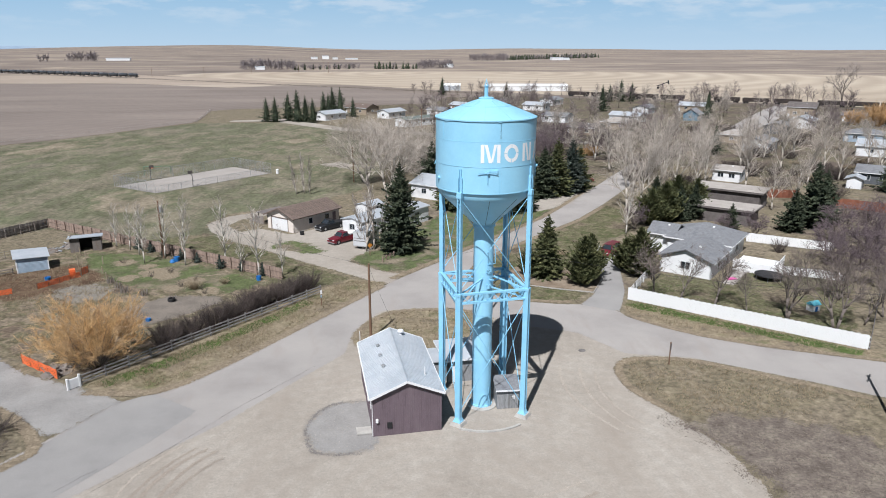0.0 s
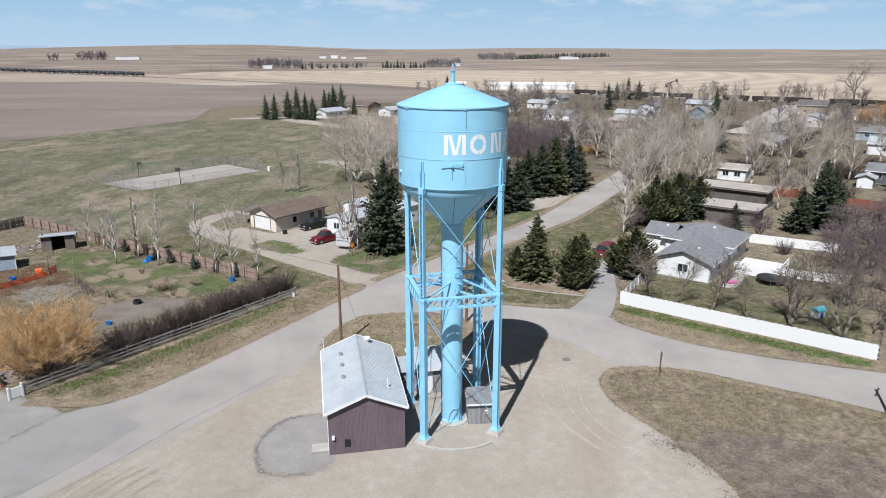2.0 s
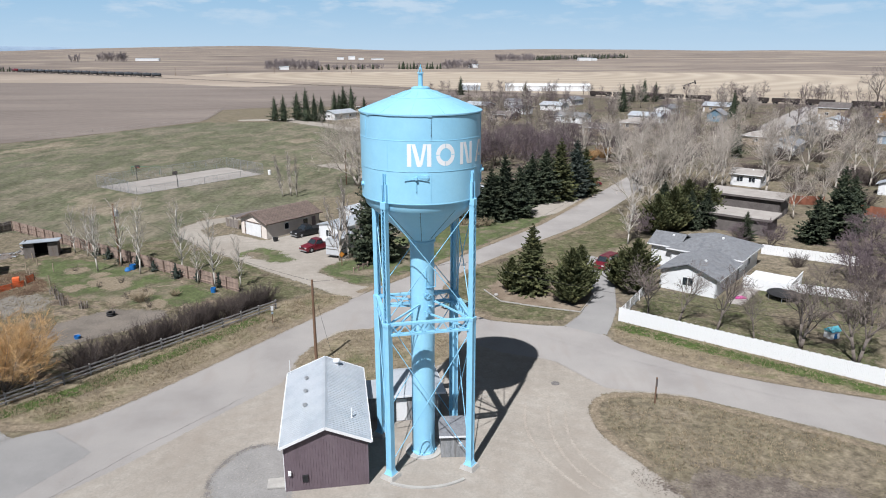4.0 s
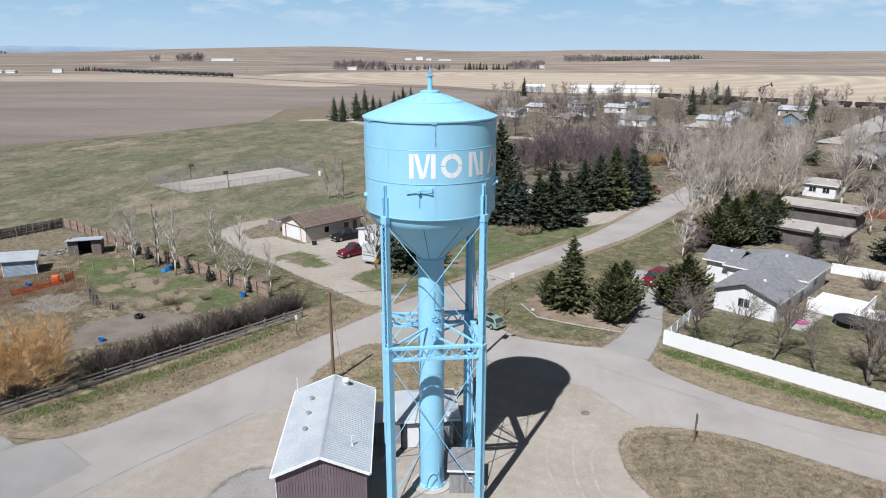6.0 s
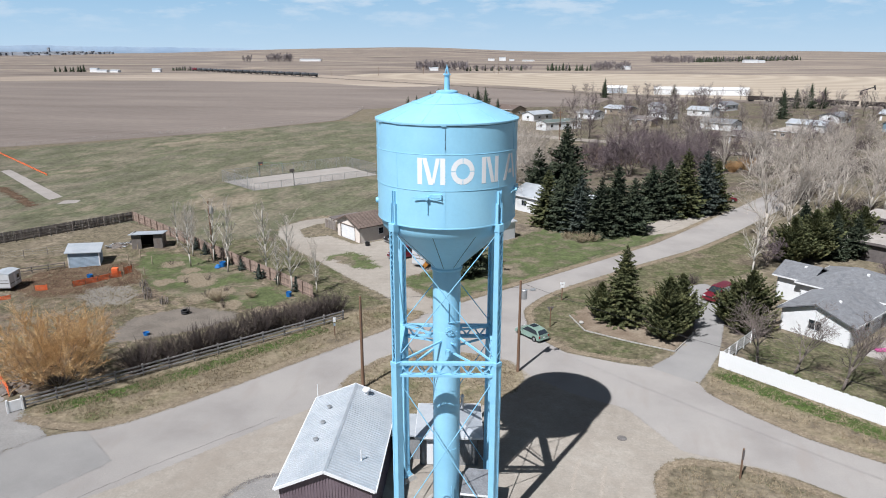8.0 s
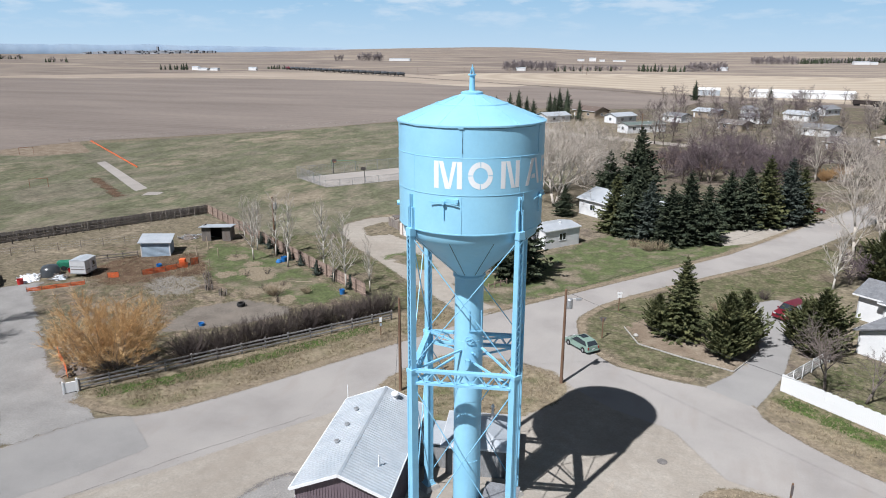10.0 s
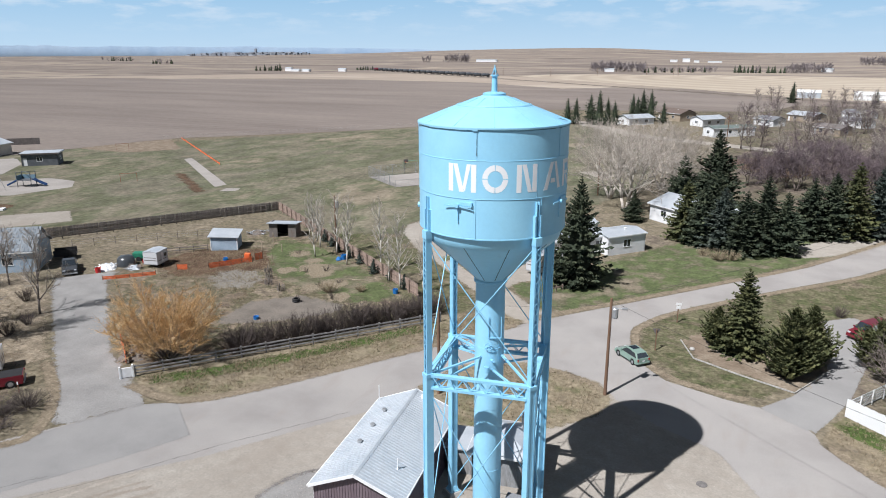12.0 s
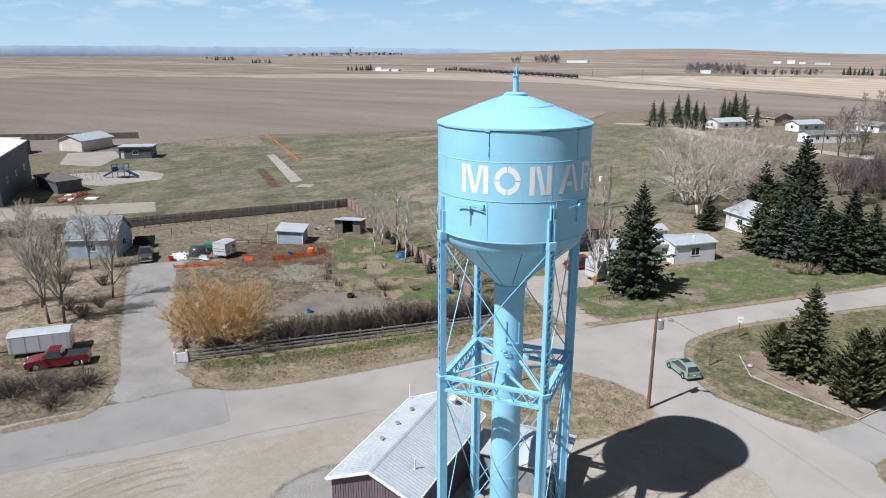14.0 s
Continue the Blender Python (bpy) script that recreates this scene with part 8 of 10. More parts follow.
# mobile home and its annex beside the big spruce
house(-12.6, 65.2, 51.2, 12.2, 4.6, 2.6, 0.5, M_tin, M_siding, "white mobile home with a low pale metal roof", "gable", 2, 0.2, "x", door=False)
house(-7.0, 69.6, 51.2, 7.0, 4.8, 2.8, 0.45, M_tin, M_siding, "white mobile home annex with a low pale roof", "gable", 1, 0.2, "x", door=False)
house(-14.2, 75.5, 51.2, 4.2, 3.4, 2.2, 0.6, M_tin, M_siding, "small white garden shed", "gable", 1, 0.2, "x", door=True, name="shed")
house(-0.6, 94.0, 51.2, 9.0, 7.0, 2.9, 1.6, M_tin, M_siding, "white bungalow with a pale roof behind the spruces", "gable", 1, 0.4, "y")
house(8.6, 90.0, 51.2, 6.0, 5.0, 2.6, 1.2, M_tin, M_siding, "white garage with a pale roof behind the spruces", "gable", 1, 0.4, "y", name="garage")
patch("far_drive", [(19.0, 77.0), (26, 82.5), (31.8, 92.5), (36.5, 101.0), (31.0, 104.0), (25.0, 92), (16.0, 82.0)], 0.055, M_gravel, 0.8, 0.8, "beige gravel parking strip under the spruces", "driveway")

# village houses
house(52.2, 69.8, GRID, 13.0, 6.0, 2.6, 0, M_tanroof, M_darkroof, "low dark house with a flat tan roof", "flat", 0, 0.5)
house(60.0, 82.0, GRID, 13.0, 6.5, 3.4, 0, M_tanroof, M_darkroof, "low dark house with a flat tan roof and black fascia", "flat", 0, 0.5)
for x, y, w, d, e, rise, roof, wall, kind, label in (
        (72, 109, 6.5, 5, 2.6, 1.0, M_tanroof, M_siding, "gable", "white village house with a grey roof"),
        (97, 98, 3.6, 3.2, 2.2, 0.8, M_tin, M_siding, "gable", "small white garden shed by the red fence"),
        (121, 254, 7, 6.4, 2.9, 2.3, M_shingle, M_tealsiding, "gable", "small teal house with a steep gable"),
        (90, 250, 14, 8, 2.8, 1.4, M_tin, M_siding, "gable", "long white village house with a pale roof"),
        (111, 290, 12, 8, 2.8, 1.4, M_shingle, M_siding, "gable", "white village house with a grey roof"),
        (107, 181, 11, 9, 2.8, 1.6, M_tanroof, M_tansiding, "hip", "tan village house with a hipped roof"),
        (105, 160, 13, 8, 2.8, 1.5, M_shingle, M_siding, "gable", "white village house with a grey gable roof"),
        (155, 224, 13, 9, 3.0, 1.6, M_tin, M_siding, "gable", "pale village house with a light roof"),
        (152, 179, 12, 9, 3.0, 1.6, M_shingle, M_bluesiding, "hip", "pale blue village house with a grey roof"),
        (136, 146, 13, 9, 3.0, 1.7, M_tin, M_siding, "gable", "white village house with a pale metal roof"),
        (106, 104, 8, 7, 2.6, 1.5, M_shingle, M_greysiding, "gable", "grey village house behind the red fence"),
        (60, 205, 12, 8, 2.7, 1.4, M_darkroof, M_tansiding, "gable", "tan village house with a dark roof"),
        (78, 222, 12, 9, 2.9, 1.8, M_tanroof, M_tansiding, "hip", "tan village house with a hipped roof"),
        (58, 250, 13, 8, 2.8, 1.3, M_shingle, M_siding, "gable", "white village house with a grey roof"),
        (30, 258, 11, 7, 2.6, 1.3, M_darkroof, M_tansiding, "gable", "tan village house with a dark roof"),
        (135, 205, 12, 9, 2.8, 1.5, M_shingle, M_greysiding, "gable", "slate grey village house with a grey roof"),
        (44, 336, 12, 8, 2.6, 1.3, M_shingle, M_siding, "gable", "far white house near the elevator road"),
        (75, 345, 13, 8, 3.0, 1.5, M_shingle, M_siding, "gable", "far white house near the elevator road"),
        (140, 300, 14, 9, 2.9, 1.6, M_tin, M_tansiding, "gable", "far tan house with a pale roof"),
        (176, 262, 12, 9, 5.0, 2.2, M_darkroof, M_tansiding, "gable", "tall yellow-brown house at the village edge"),
        (190, 245, 9, 7, 2.8, 1.5, M_darkroof, M_tansiding, "gable", "tan outbuilding at the village edge"),
        (-43, 266, 13, 8, 2.7, 1.3, M_tin, M_siding, "gable", "long white house by the far spruces"),
        (-30, 292, 14, 9, 3.2, 1.8, M_brownroof, M_tansiding, "gable", "tan house with a brown roof by the far road"),
        (8, 285, 10, 7, 2.6, 1.2, M_shingle, M_siding, "gable", "white house with a grey roof"),
        (-15, 273, 12, 7, 2.8, 1.3, M_tin, M_siding, "gable", "white house with a pale roof among the far spruces"),
        (22, 310, 13, 8, 2.8, 1.4, M_tin, M_tansiding, "gable", "pale house with a light roof at the village edge"),
        (40, 292, 11, 7, 2.7, 1.2, M_shingle, M_siding, "gable", "white house with a grey roof among bare trees"),
        (60, 310, 12, 8, 2.8, 1.4, M_tin, M_siding, "gable", "far white house among bare trees")):
    house(x, y, GRID + (90 if x % 2 else 0), w, d, e, rise, roof, wall, label, kind, 2)
house(-4.0, 238.5, 44.0, 18.0, 6.0, 3.0, 0.8, shade("green_grey_roof", [(0.107, 0.139, 0.131), (0.148, 0.18, 0.164)], 0.6, 5, 0.1, 0.8), M_siding, "long white mobile home with a dark green roof", "gable", 4, 0.3)
patch("far_road", [(-86, 262), (-64, 267), (-50, 251), (-30, 226), (10, 207), (60, 180), (58, 174), (8, 200), (-34, 219), (-56, 244), (-68, 258), (-86, 255)], 0.08, M_gravel, 3.0, 2.0, "pale gravel road at the village edge", "road")
patch("far_street", [(150, 262), (176, 300), (205, 340), (214, 336), (186, 292), (160, 254), (120, 200), (112, 205)], 0.08, M_asphalt, 3.0, 2.0, "pale village street leading to the railway", "road")
patch("straw_lot", [(-4, 170), (16, 150), (40, 176), (18, 196)], 0.07, M_redsoil, 2.0, 3.0, "tan weedy lot behind the spruces", "grass")

# long white sheds by the railway
for x, y, deg, w, d, e, label in ((82, 480, -3, 62, 14, 3.6, "long white metal storage shed by the railway"), (25.6, 490, -3, 14, 10, 3.6, "pale metal storage shed by the railway")):
    house(x, y, deg, w, d, e, 1.5, M_whitetrim, M_whitetrim if w > 30 else M_tin, label, "gable", 0, 0.2, "x", door=True, name="storage_shed")

# left yard: blue shed, grey shed, blue-grey house, dark school block
bs_ = thing("shed", at(-62.0, 43.8, 0, 31), "small pale blue board shed with a sloping metal roof", "shed")
part("wall", Shape().add([(-2, -1.7, 0), (2, -1.7, 0), (2, 1.7, 0), (-2, 1.7, 0), (-2, -1.7, 2.2), (2, -1.7, 2.0), (2, 1.7, 2.35), (-2, 1.7, 2.55)], [(0, 1, 5, 4), (1, 2, 6, 5), (2, 3, 7, 6), (3, 0, 4, 7), (4, 5, 6, 7)]), M_bluesiding, bs_)
for k in range(11):
    z = 0.05 + 0.178 * k
    part("board", Shape().add([(-2.0, -1.70, z), (2.0, -1.70, z), (2.0, -1.735, z), (-2.0, -1.735, z), (-2.0, -1.70, z + 0.17), (2.0, -1.70, z + 0.17)], [(3, 2, 5, 4), (0, 1, 2, 3), (0, 3, 4), (1, 5, 2)]), M_bluesiding, bs_)
    part("board", Shape().add([(2.0, -1.7, z), (2.0, 1.7, z), (2.035, 1.7, z), (2.035, -1.7, z), (2.0, -1.7, z + 0.17), (2.0, 1.7, z + 0.17)], [(3, 2, 5, 4), (0, 1, 2, 3)]), M_bluesiding, bs_)
part("roof", Shape().add([(-2.35, -2.0, 2.22), (2.3, -2.0, 2.0), (2.3, 2.0, 2.42), (-2.35, 2.0, 2.64), (-2.35, -2.0, 2.30), (2.3, -2.0, 2.08), (2.3, 2.0, 2.50), (-2.35, 2.0, 2.72)], [(4, 5, 6, 7), (3, 2, 1, 0), (0, 1, 5, 4), (1, 2, 6, 5), (2, 3, 7, 6), (3, 0, 4, 7)]), M_tin, bs_, "pale sloping metal roof")
# no opening is cut: a near-black panel paints the doorway's shade
part("doorway", Shape().box(-2.02, -1.0, 0.05, -1.96, 0.3, 1.9), M_dark, bs_, "near-black panel standing in for the shaded doorway")
part("door_frame", Shape().box(-2.06, -1.12, 0.0, -1.98, -1.0, 2.0).box(-2.06, 0.3, 0.0, -1.98, 0.42, 2.0).box(-2.06, -1.0, 1.9, -1.98, 0.3, 2.0), M_whitetrim, bs_)
part("corner_board", Shape().box(-2.04, -1.76, 0, -1.92, -1.70, 2.2).box(1.92, -1.76, 0, 2.05, -1.70, 2.0), M_whitetrim, bs_)
sb = thing("shed", at(-58.6, 54.0, 0, 22), "open-fronted weathered wooden shed with a pale lean-to roof", "shed")
part("wall", Shape().box(-2.3, 1.3, 0, 2.2, 1.4, 1.9).box(-2.3, -1.4, 0, -2.2, 1.3, 2.3).box(2.1, -1.4, 0, 2.2, 1.3, 2.0).box(-2.3, -1.5, 0, -0.9, -1.4, 2.2).box(0.9, -1.5, 0, 2.2, -1.4, 2.1), M_oldwood, sb)
part("roof", Shape().add([(-2.6, -1.9, 2.35), (2.5, -1.9, 2.35), (2.5, 1.7, 1.95), (-2.6, 1.7, 1.95), (-2.6, -1.9, 2.45), (2.5, -1.9, 2.45), (2.5, 1.7, 2.05), (-2.6, 1.7, 2.05)], [(4, 5, 6, 7), (3, 2, 1, 0), (0, 1, 5, 4), (1, 2, 6, 5), (2, 3, 7, 6), (3, 0, 4, 7)]), M_tin, sb, "pale metal lean-to roof")
# near-black board at the back paints the shade inside the shed
part("interior", Shape().box(-2.15, 1.1, 0.02, 2.05, 1.25, 1.8), M_dark, sb)
bh = house(-82.0, 23.2, 39.4, 7.2, 6.8, 2.8, 2.7, M_bluegrey, M_bluesiding, "weathered blue-grey house with scalloped roof shingles", "gable", 1, 0.3, "x", door=False)
_n = Vector((0, -2.7, 3.7)).normalized()
scallop = None
for r in range(7):
    for c in range(13):
        f = (r + 0.25) / 7.2
        q = Vector((-3.84 + (c + 0.5 * (r % 2) + 0.25) * 0.58, -3.7 + 3.7 * f, 2.8 + 0.14 + 2.7 * f)) + Vector((0, -0.02, 0.03))
        m = Matrix.Translation(q) @ Matrix.Rotation(math.atan2(2.7, 3.7), 4, "X")
        if scallop is None:
            pts = [(0.27 * math.cos(k * math.pi / 8 + math.pi), 0.34 * math.sin(k * math.pi / 8 + math.pi) + 0.18) for k in range(9)] + [(0.27, 0.56), (-0.27, 0.56)]
            scallop = mesh_of(Shape().prism(pts, 0, 0.06), "shingle")
            scallop.materials.append(M_bluegrey)
        sh = part("shingle", scallop, M_bluegrey, bh)
        sh.matrix_local = m
dl = Vector((-127.7 + 152.8, 30.65 - 48.8, 0))
sc = dl.normalized()
sn = Vector((sc.y, -sc.x, 0))
ctr = Vector((-140.25, 39.7, 0)) + sn * 8.0
house(ctr.x, ctr.y, math.degrees(math.atan2(sc.y, sc.x)), dl.length, 16.0, 9.4, 1.2, M_whitetrim, M_greysiding, "tall dark slate-clad school block with a white roof", "gable", 3, 0.2, "x", name="school_block")
house(-137.5, 46.8, -8, 13.0, 5.0, 2.4, 0.4, M_darkroof, M_greysiding, "low dark shed beside the school block", "flat", 0, 0.2, "x", name="shed")
house(-195.6, 87.0, 16, 9.0, 12.5, 3.2, 1.6, M_tin, M_stucco, "pale beige school hut with a pale metal roof", "gable", 0, 0.5, "y", name="school_building")
house(-206.0, 66.0, 34, 14.0, 9.0, 3.4, 1.4, M_tin, M_greysiding, "dark school building with a pale roof", "gable", 3, 0.5, "x", name="school_building")
house(-166.1, 85.4, 42.5, 8.8, 6.0, 3.1, 0.4, M_tin, M_greysiding, "dark slate playground hut with a pale flat roof", "flat", 1, 0.4, "x", name="hut")
patch("playground", [(-150.5, 49.5), (-154, 59.4), (-144.6, 71.9), (-135.4, 72.0), (-129, 66.6), (-132.5, 53.8)], 0.05, M_court, 1.5, 1.0, "pale rubber playground surface", "playground")
patch("school_slab", [(-171.2, 65.1), (-190.4, 78), (-183, 88.9), (-171.2, 82.7), (-158.8, 68.9)], 0.07, M_court, 2.0, 0.6, "pale concrete slab beside the hut", "slab")
patch("worn_ground", [(-195.2, 111.0), (-203, 126), (-190, 138), (-179.2, 141.9), (-155.2, 123.8), (-164.4, 111)], 0.05, M_dirt, 2.0, 4.0, "worn bare earth at the edge of the field", "ground")
patch("gravel_strip", [(-118, 20), (-99.5, 44.8), (-107.6, 50.2), (-128, 28)], 0.05, M_gravel, 1.0, 0.5, "pale gravel strip behind the board fence", "gravel")
patch("jump_track", [(-138.5, 108.9), (-138.2, 111.6), (-99.8, 84.4), (-100.0, 80.8)], 0.06, M_court, 1.0, 0.5, "pale long-jump runway on the field", "track")
patch("jump_pit", [(-95.6, 77.6), (-92.6, 79.4), (-93.6, 82.2), (-96.8, 81.2)], 0.06, M_court, 0.6, 0.5, "pale round throwing pad", "track")
patch("jump_track", [(-121.3, 89.4), (-120.4, 91.4), (-98.9, 76.4), (-99.0, 74.0)], 0.06, M_redsoil, 1.0, 0.5, "reddish sand jump track on the field", "track")


# ---- vehicles ----
def paint(name, c, rough=0.28):
    mt = shade(name, [tuple(v * 0.92 for v in c), c], 1.0, 12.0, 0.04, rough, bump=0.0, spec=0.6)
    bs = next(n for n in mt.node_tree.nodes if n.type == "BSDF_PRINCIPLED")
    bs.inputs["Coat Weight"].default_value = 0.5
    bs.inputs["Coat Roughness"].default_value = 0.1
    return mt


P_red = paint("dark_red_car_paint", (0.15, 0.012, 0.022))
P_black = paint("black_car_paint", (0.016, 0.017, 0.019))
P_green = paint("pale_green_car_paint", (0.23, 0.33, 0.28))
P_grey = paint("dark_grey_car_paint", (0.05, 0.055, 0.06))
P_white = paint("white_vehicle_paint", (0.56, 0.575, 0.59))
M_light = shade("clear_lamp_lens", [(0.508, 0.525, 0.541), (0.59, 0.607, 0.615)], 3, 12, 0.05, 0.15, bump=0)
M_tail = shade("red_lamp_lens", [(0.287, 0.016, 0.016), (0.369, 0.025, 0.025)], 3, 12, 0.05, 0.2, bump=0)


def slab(profile, half_low, half_high, z_low, z_high):
    """A body from its side outline (x, z), narrowing from half_low at z_low to half_high at z_high."""
    n = len(profile)

    def hw(z):
        f = min(1, max(0, (z - z_low) / (z_high - z_low)))
        return half_low + (half_high - half_low) * f

    v = [(x, -hw(z), z) for x, z in profile] + [(x, hw(z), z) for x, z in profile]
    f = [tuple(range(n)), tuple(reversed(range(n, 2 * n)))] + [(i, n + i, n + (i + 1) % n, (i + 1) % n) for i in range(n)]
    bm = bmesh.new()
    vs = [bm.verts.new(p) for p in v]
    for g in f:
        bm.faces.new([vs[i] for i in g])
    bmesh.ops.recalc_face_normals(bm, faces=bm.faces[:])
    bmesh.ops.bevel(bm, geom=[e for e in bm.edges if abs(e.verts[0].co.y - e.verts[1].co.y) < 0.4], offset=0.045, segments=2, affect="EDGES", clamp_overlap=True)
    bmesh.ops.triangulate(bm, faces=[g for g in bm.faces if len(g.verts) > 4])
    s = Shape()
    bm.verts.index_update()
    s.add([p.co[:] for p in bm.verts], [tuple(q.index for q in g.verts) for g in bm.faces])
    bm.free()
    return s


def arch(cx, r, z0, k=7):
    return [(cx + r * math.cos(math.pi * (1 - i / k)), z0 + r * math.sin(math.pi * (1 - i / k))) for i in range(k + 1)]


def vehicle(kind, x, y, deg, colour, label, category="car", name="car"):
    """Front towards +x."""
    spec = {"hatch": (4.25, 0.87, 1.48, 2.6, 0.31), "suv": (4.75, 0.95, 1.78, 2.8, 0.37), "pickup": (5.6, 0.98, 1.82, 3.5, 0.39), "van": (4.8, 0.95, 1.75, 2.95, 0.34)}[kind]
    ln, hw, ht, wb, wr = spec
    c = thing(name, at(x, y, 0, deg), label, category)
    f, b = ln / 2, -ln / 2
    fx, bx = wb / 2 + 0.05, -wb / 2 + 0.05
    belt = ht * 0.60
    z0 = 0.26
    hood = belt - 0.10
    low = [(b + 0.05, z0 + 0.12), (b + 0.12, z0)] + arch(bx, wr + 0.07, z0 + 0.02) + arch(fx, wr + 0.07, z0 + 0.02) + [(f - 0.12, z0), (f, z0 + 0.15), (f - 0.03, hood - 0.22), (f - 0.22, hood - 0.06), (f - ln * 0.26, belt), (b + 0.06, belt + (0.02 if kind != "pickup" else 0.02)), (b, belt - 0.25)]
    body = part("body", slab(low, hw, hw - 0.05, z0, belt), colour, c, "", True, 35)
    if kind == "pickup":
        top = [(f - ln * 0.27, belt - 0.02), (f - ln * 0.39, ht), (-0.35, ht), (-0.55, belt - 0.02)]
    elif kind == "van":
        top = [(f - ln * 0.20, belt - 0.02), (f - ln * 0.36, ht), (b + 0.25, ht - 0.02), (b + 0.06, belt - 0.02)]
    elif kind == "suv":
        top = [(f - ln * 0.27, belt - 0.02), (f - ln * 0.40, ht), (b + 0.35, ht - 0.03), (b + 0.08, belt - 0.02)]
    else:
        top = [(f - ln * 0.25, belt - 0.02), (f - ln * 0.44, ht - 0.02), (-0.3, ht), (b + 0.55, ht - 0.12), (b + 0.10, belt - 0.02)]
    cab = part("cabin", slab(top, hw - 0.06, hw - 0.24, belt, ht), colour, c, "", True, 35)
    # glass, a little proud of the cabin
    cx = sum(p[0] for p in top) / len(top)
    for sg in (-1, 1):
        pts = []
        for px, pz in top:
            qx, qz = cx + (px - cx) * 0.86, belt + 0.04 + (pz - belt) * 0.80
            h = (hw - 0.06) + (-0.18) * (qz - belt) / (ht - belt)
            pts.append((qx, sg * (h + 0.006), qz))
        part("side_glass", Shape().add(pts + [(p[0], p[1] - sg * 0.02, p[2]) for p in pts], [tuple(range(len(pts)))] + [(i, (i + 1) % len(pts), len(pts) + (i + 1) % len(pts), len(pts) + i) for i in range(len(pts))]), M_glass, cab)
    (x0, za), (x1, zb) = top[0], top[1]
    for (xa, zaa), (xb, zbb), nm in ((top[0], top[1], "windscreen"), (top[-1], top[-2], "rear_window")):
        sgn = 1 if nm == "windscreen" else -1
        lo, hi = (xa * 0.92 + xb * 0.08, zaa * 0.92 + zbb * 0.08 + 0.02), (xa * 0.10 + xb * 0.90, zaa * 0.10 + zbb * 0.90)
        wl, wh = hw - 0.16, hw - 0.30
        o = 0.012 * sgn
        part(nm, Shape().add([(lo[0] + o, -wl, lo[1] + 0.01), (lo[0] + o, wl, lo[1] + 0.01), (hi[0] + o, wh, hi[1] + 0.012), (hi[0] + o, -wh, hi[1] + 0.012), (lo[0] - o, -wl, lo[1] - 0.02), (lo[0] - o, wl, lo[1] - 0.02), (hi[0] - o, wh, hi[1] - 0.02), (hi[0] - o, -wh, hi[1] - 0.02)], [(0, 1, 2, 3), (7, 6, 5, 4), (0, 4, 5, 1), (1, 5, 6, 2), (2, 6, 7, 3), (3, 7, 4, 0)]), M_glass, cab)
    if kind == "pickup":
        part("cargo_bed", Shape().box(b + 0.12, -hw + 0.12, belt - 0.02, -0.62, hw - 0.12, belt + 0.035), M_black, c, "dark open cargo bed")
    for wx in (fx, bx):
        for sg in (-1, 1):
            m = Matrix.Translation((wx, sg * (hw - 0.11), wr)) @ Matrix.Rotation(radians(90), 4, "X")
            w = part("wheel", Shape().lathe([(wr * 0.62, -0.10), (wr * 0.95, -0.10), (wr, -0.06), (wr, 0.06), (wr * 0.95, 0.10), (wr * 0.62, 0.10)], 20, m), M_black, c, "", True, 40)
            part("rim", Shape().lathe([(0.0, -0.09), (wr * 0.3, -0.10), (wr * 0.62, -0.075), (wr * 0.62, 0.075), (wr * 0.3, 0.10), (0.0, 0.09)], 16, m), M_steel, w)
    for sg in (-1, 1):
        part("headlight", Shape().box(f - 0.14, sg * (hw - 0.30) - 0.16, hood - 0.26, f - 0.01, sg * (hw - 0.30) + 0.16, hood - 0.10, None, 0.02), M_light, c)
        part("tail_light", Shape().box(b + 0.0, sg * (hw - 0.16) - 0.08, belt - 0.30, b + 0.08, sg * (hw - 0.16) + 0.08, belt - 0.04, None, 0.015), M_tail, c)
        part("mirror", Shape().box(top[0][0] - 0.35, sg * (hw + 0.06) - 0.09, belt + 0.02, top[0][0] - 0.22, sg * (hw + 0.06) + 0.09, belt + 0.16, None, 0.02), colour, c)
    part("grille", Shape().box(f - 0.06, -hw * 0.45, hood - 0.30, f + 0.012, hw * 0.45, hood - 0.14, None, 0.01), M_black, c)
    part("bumper", Shape().box(f - 0.10, -hw + 0.05, z0 + 0.04, f + 0.04, hw - 0.05, z0 + 0.20, None, 0.03), colour if kind != "pickup" else M_steel, c)
    part("bumper", Shape().box(b - 0.05, -hw + 0.05, z0 + 0.06, b + 0.1, hw - 0.05, z0 + 0.22, None, 0.03), colour if kind != "pickup" else M_steel, c)
    part("number_plate", Shape().box(b - 0.065, -0.15, z0 + 0.26, b - 0.05, 0.15, z0 + 0.38) if kind != "hatch" else Shape().box(b - 0.02, -0.15, z0 + 0.3, b + 0.0, 0.15, z0 + 0.42), M_white, c)
    return c


vehicle("pickup", -17.6, 56.6, 226, P_red, "dark red pickup truck parked on the gravel drive", "truck", "pickup_truck")
solid("truck_load", Shape().box(-0.95, -0.7, 0, 0.95, 0.7, 0.28, None, 0.05), M_whitetrim, at(-16.3, 58.0, 1.13, 226), "pale tarped load in the red pickup bed", "cargo")
vehicle("pickup", -20.8, 65.4, 226, P_black, "black pickup truck beside the garage wall", "truck", "pickup_truck")
vehicle("van", 25.0, 47.3, 230, P_red, "dark red minivan parked on the paved drive")
vehicle("suv", 35.6, 107.6, 20, P_red, "dark red car parked far down the street")
gc = vehicle("hatch", 3.25, 30.45, 138, P_green, "pale green hatchback at the road junction")
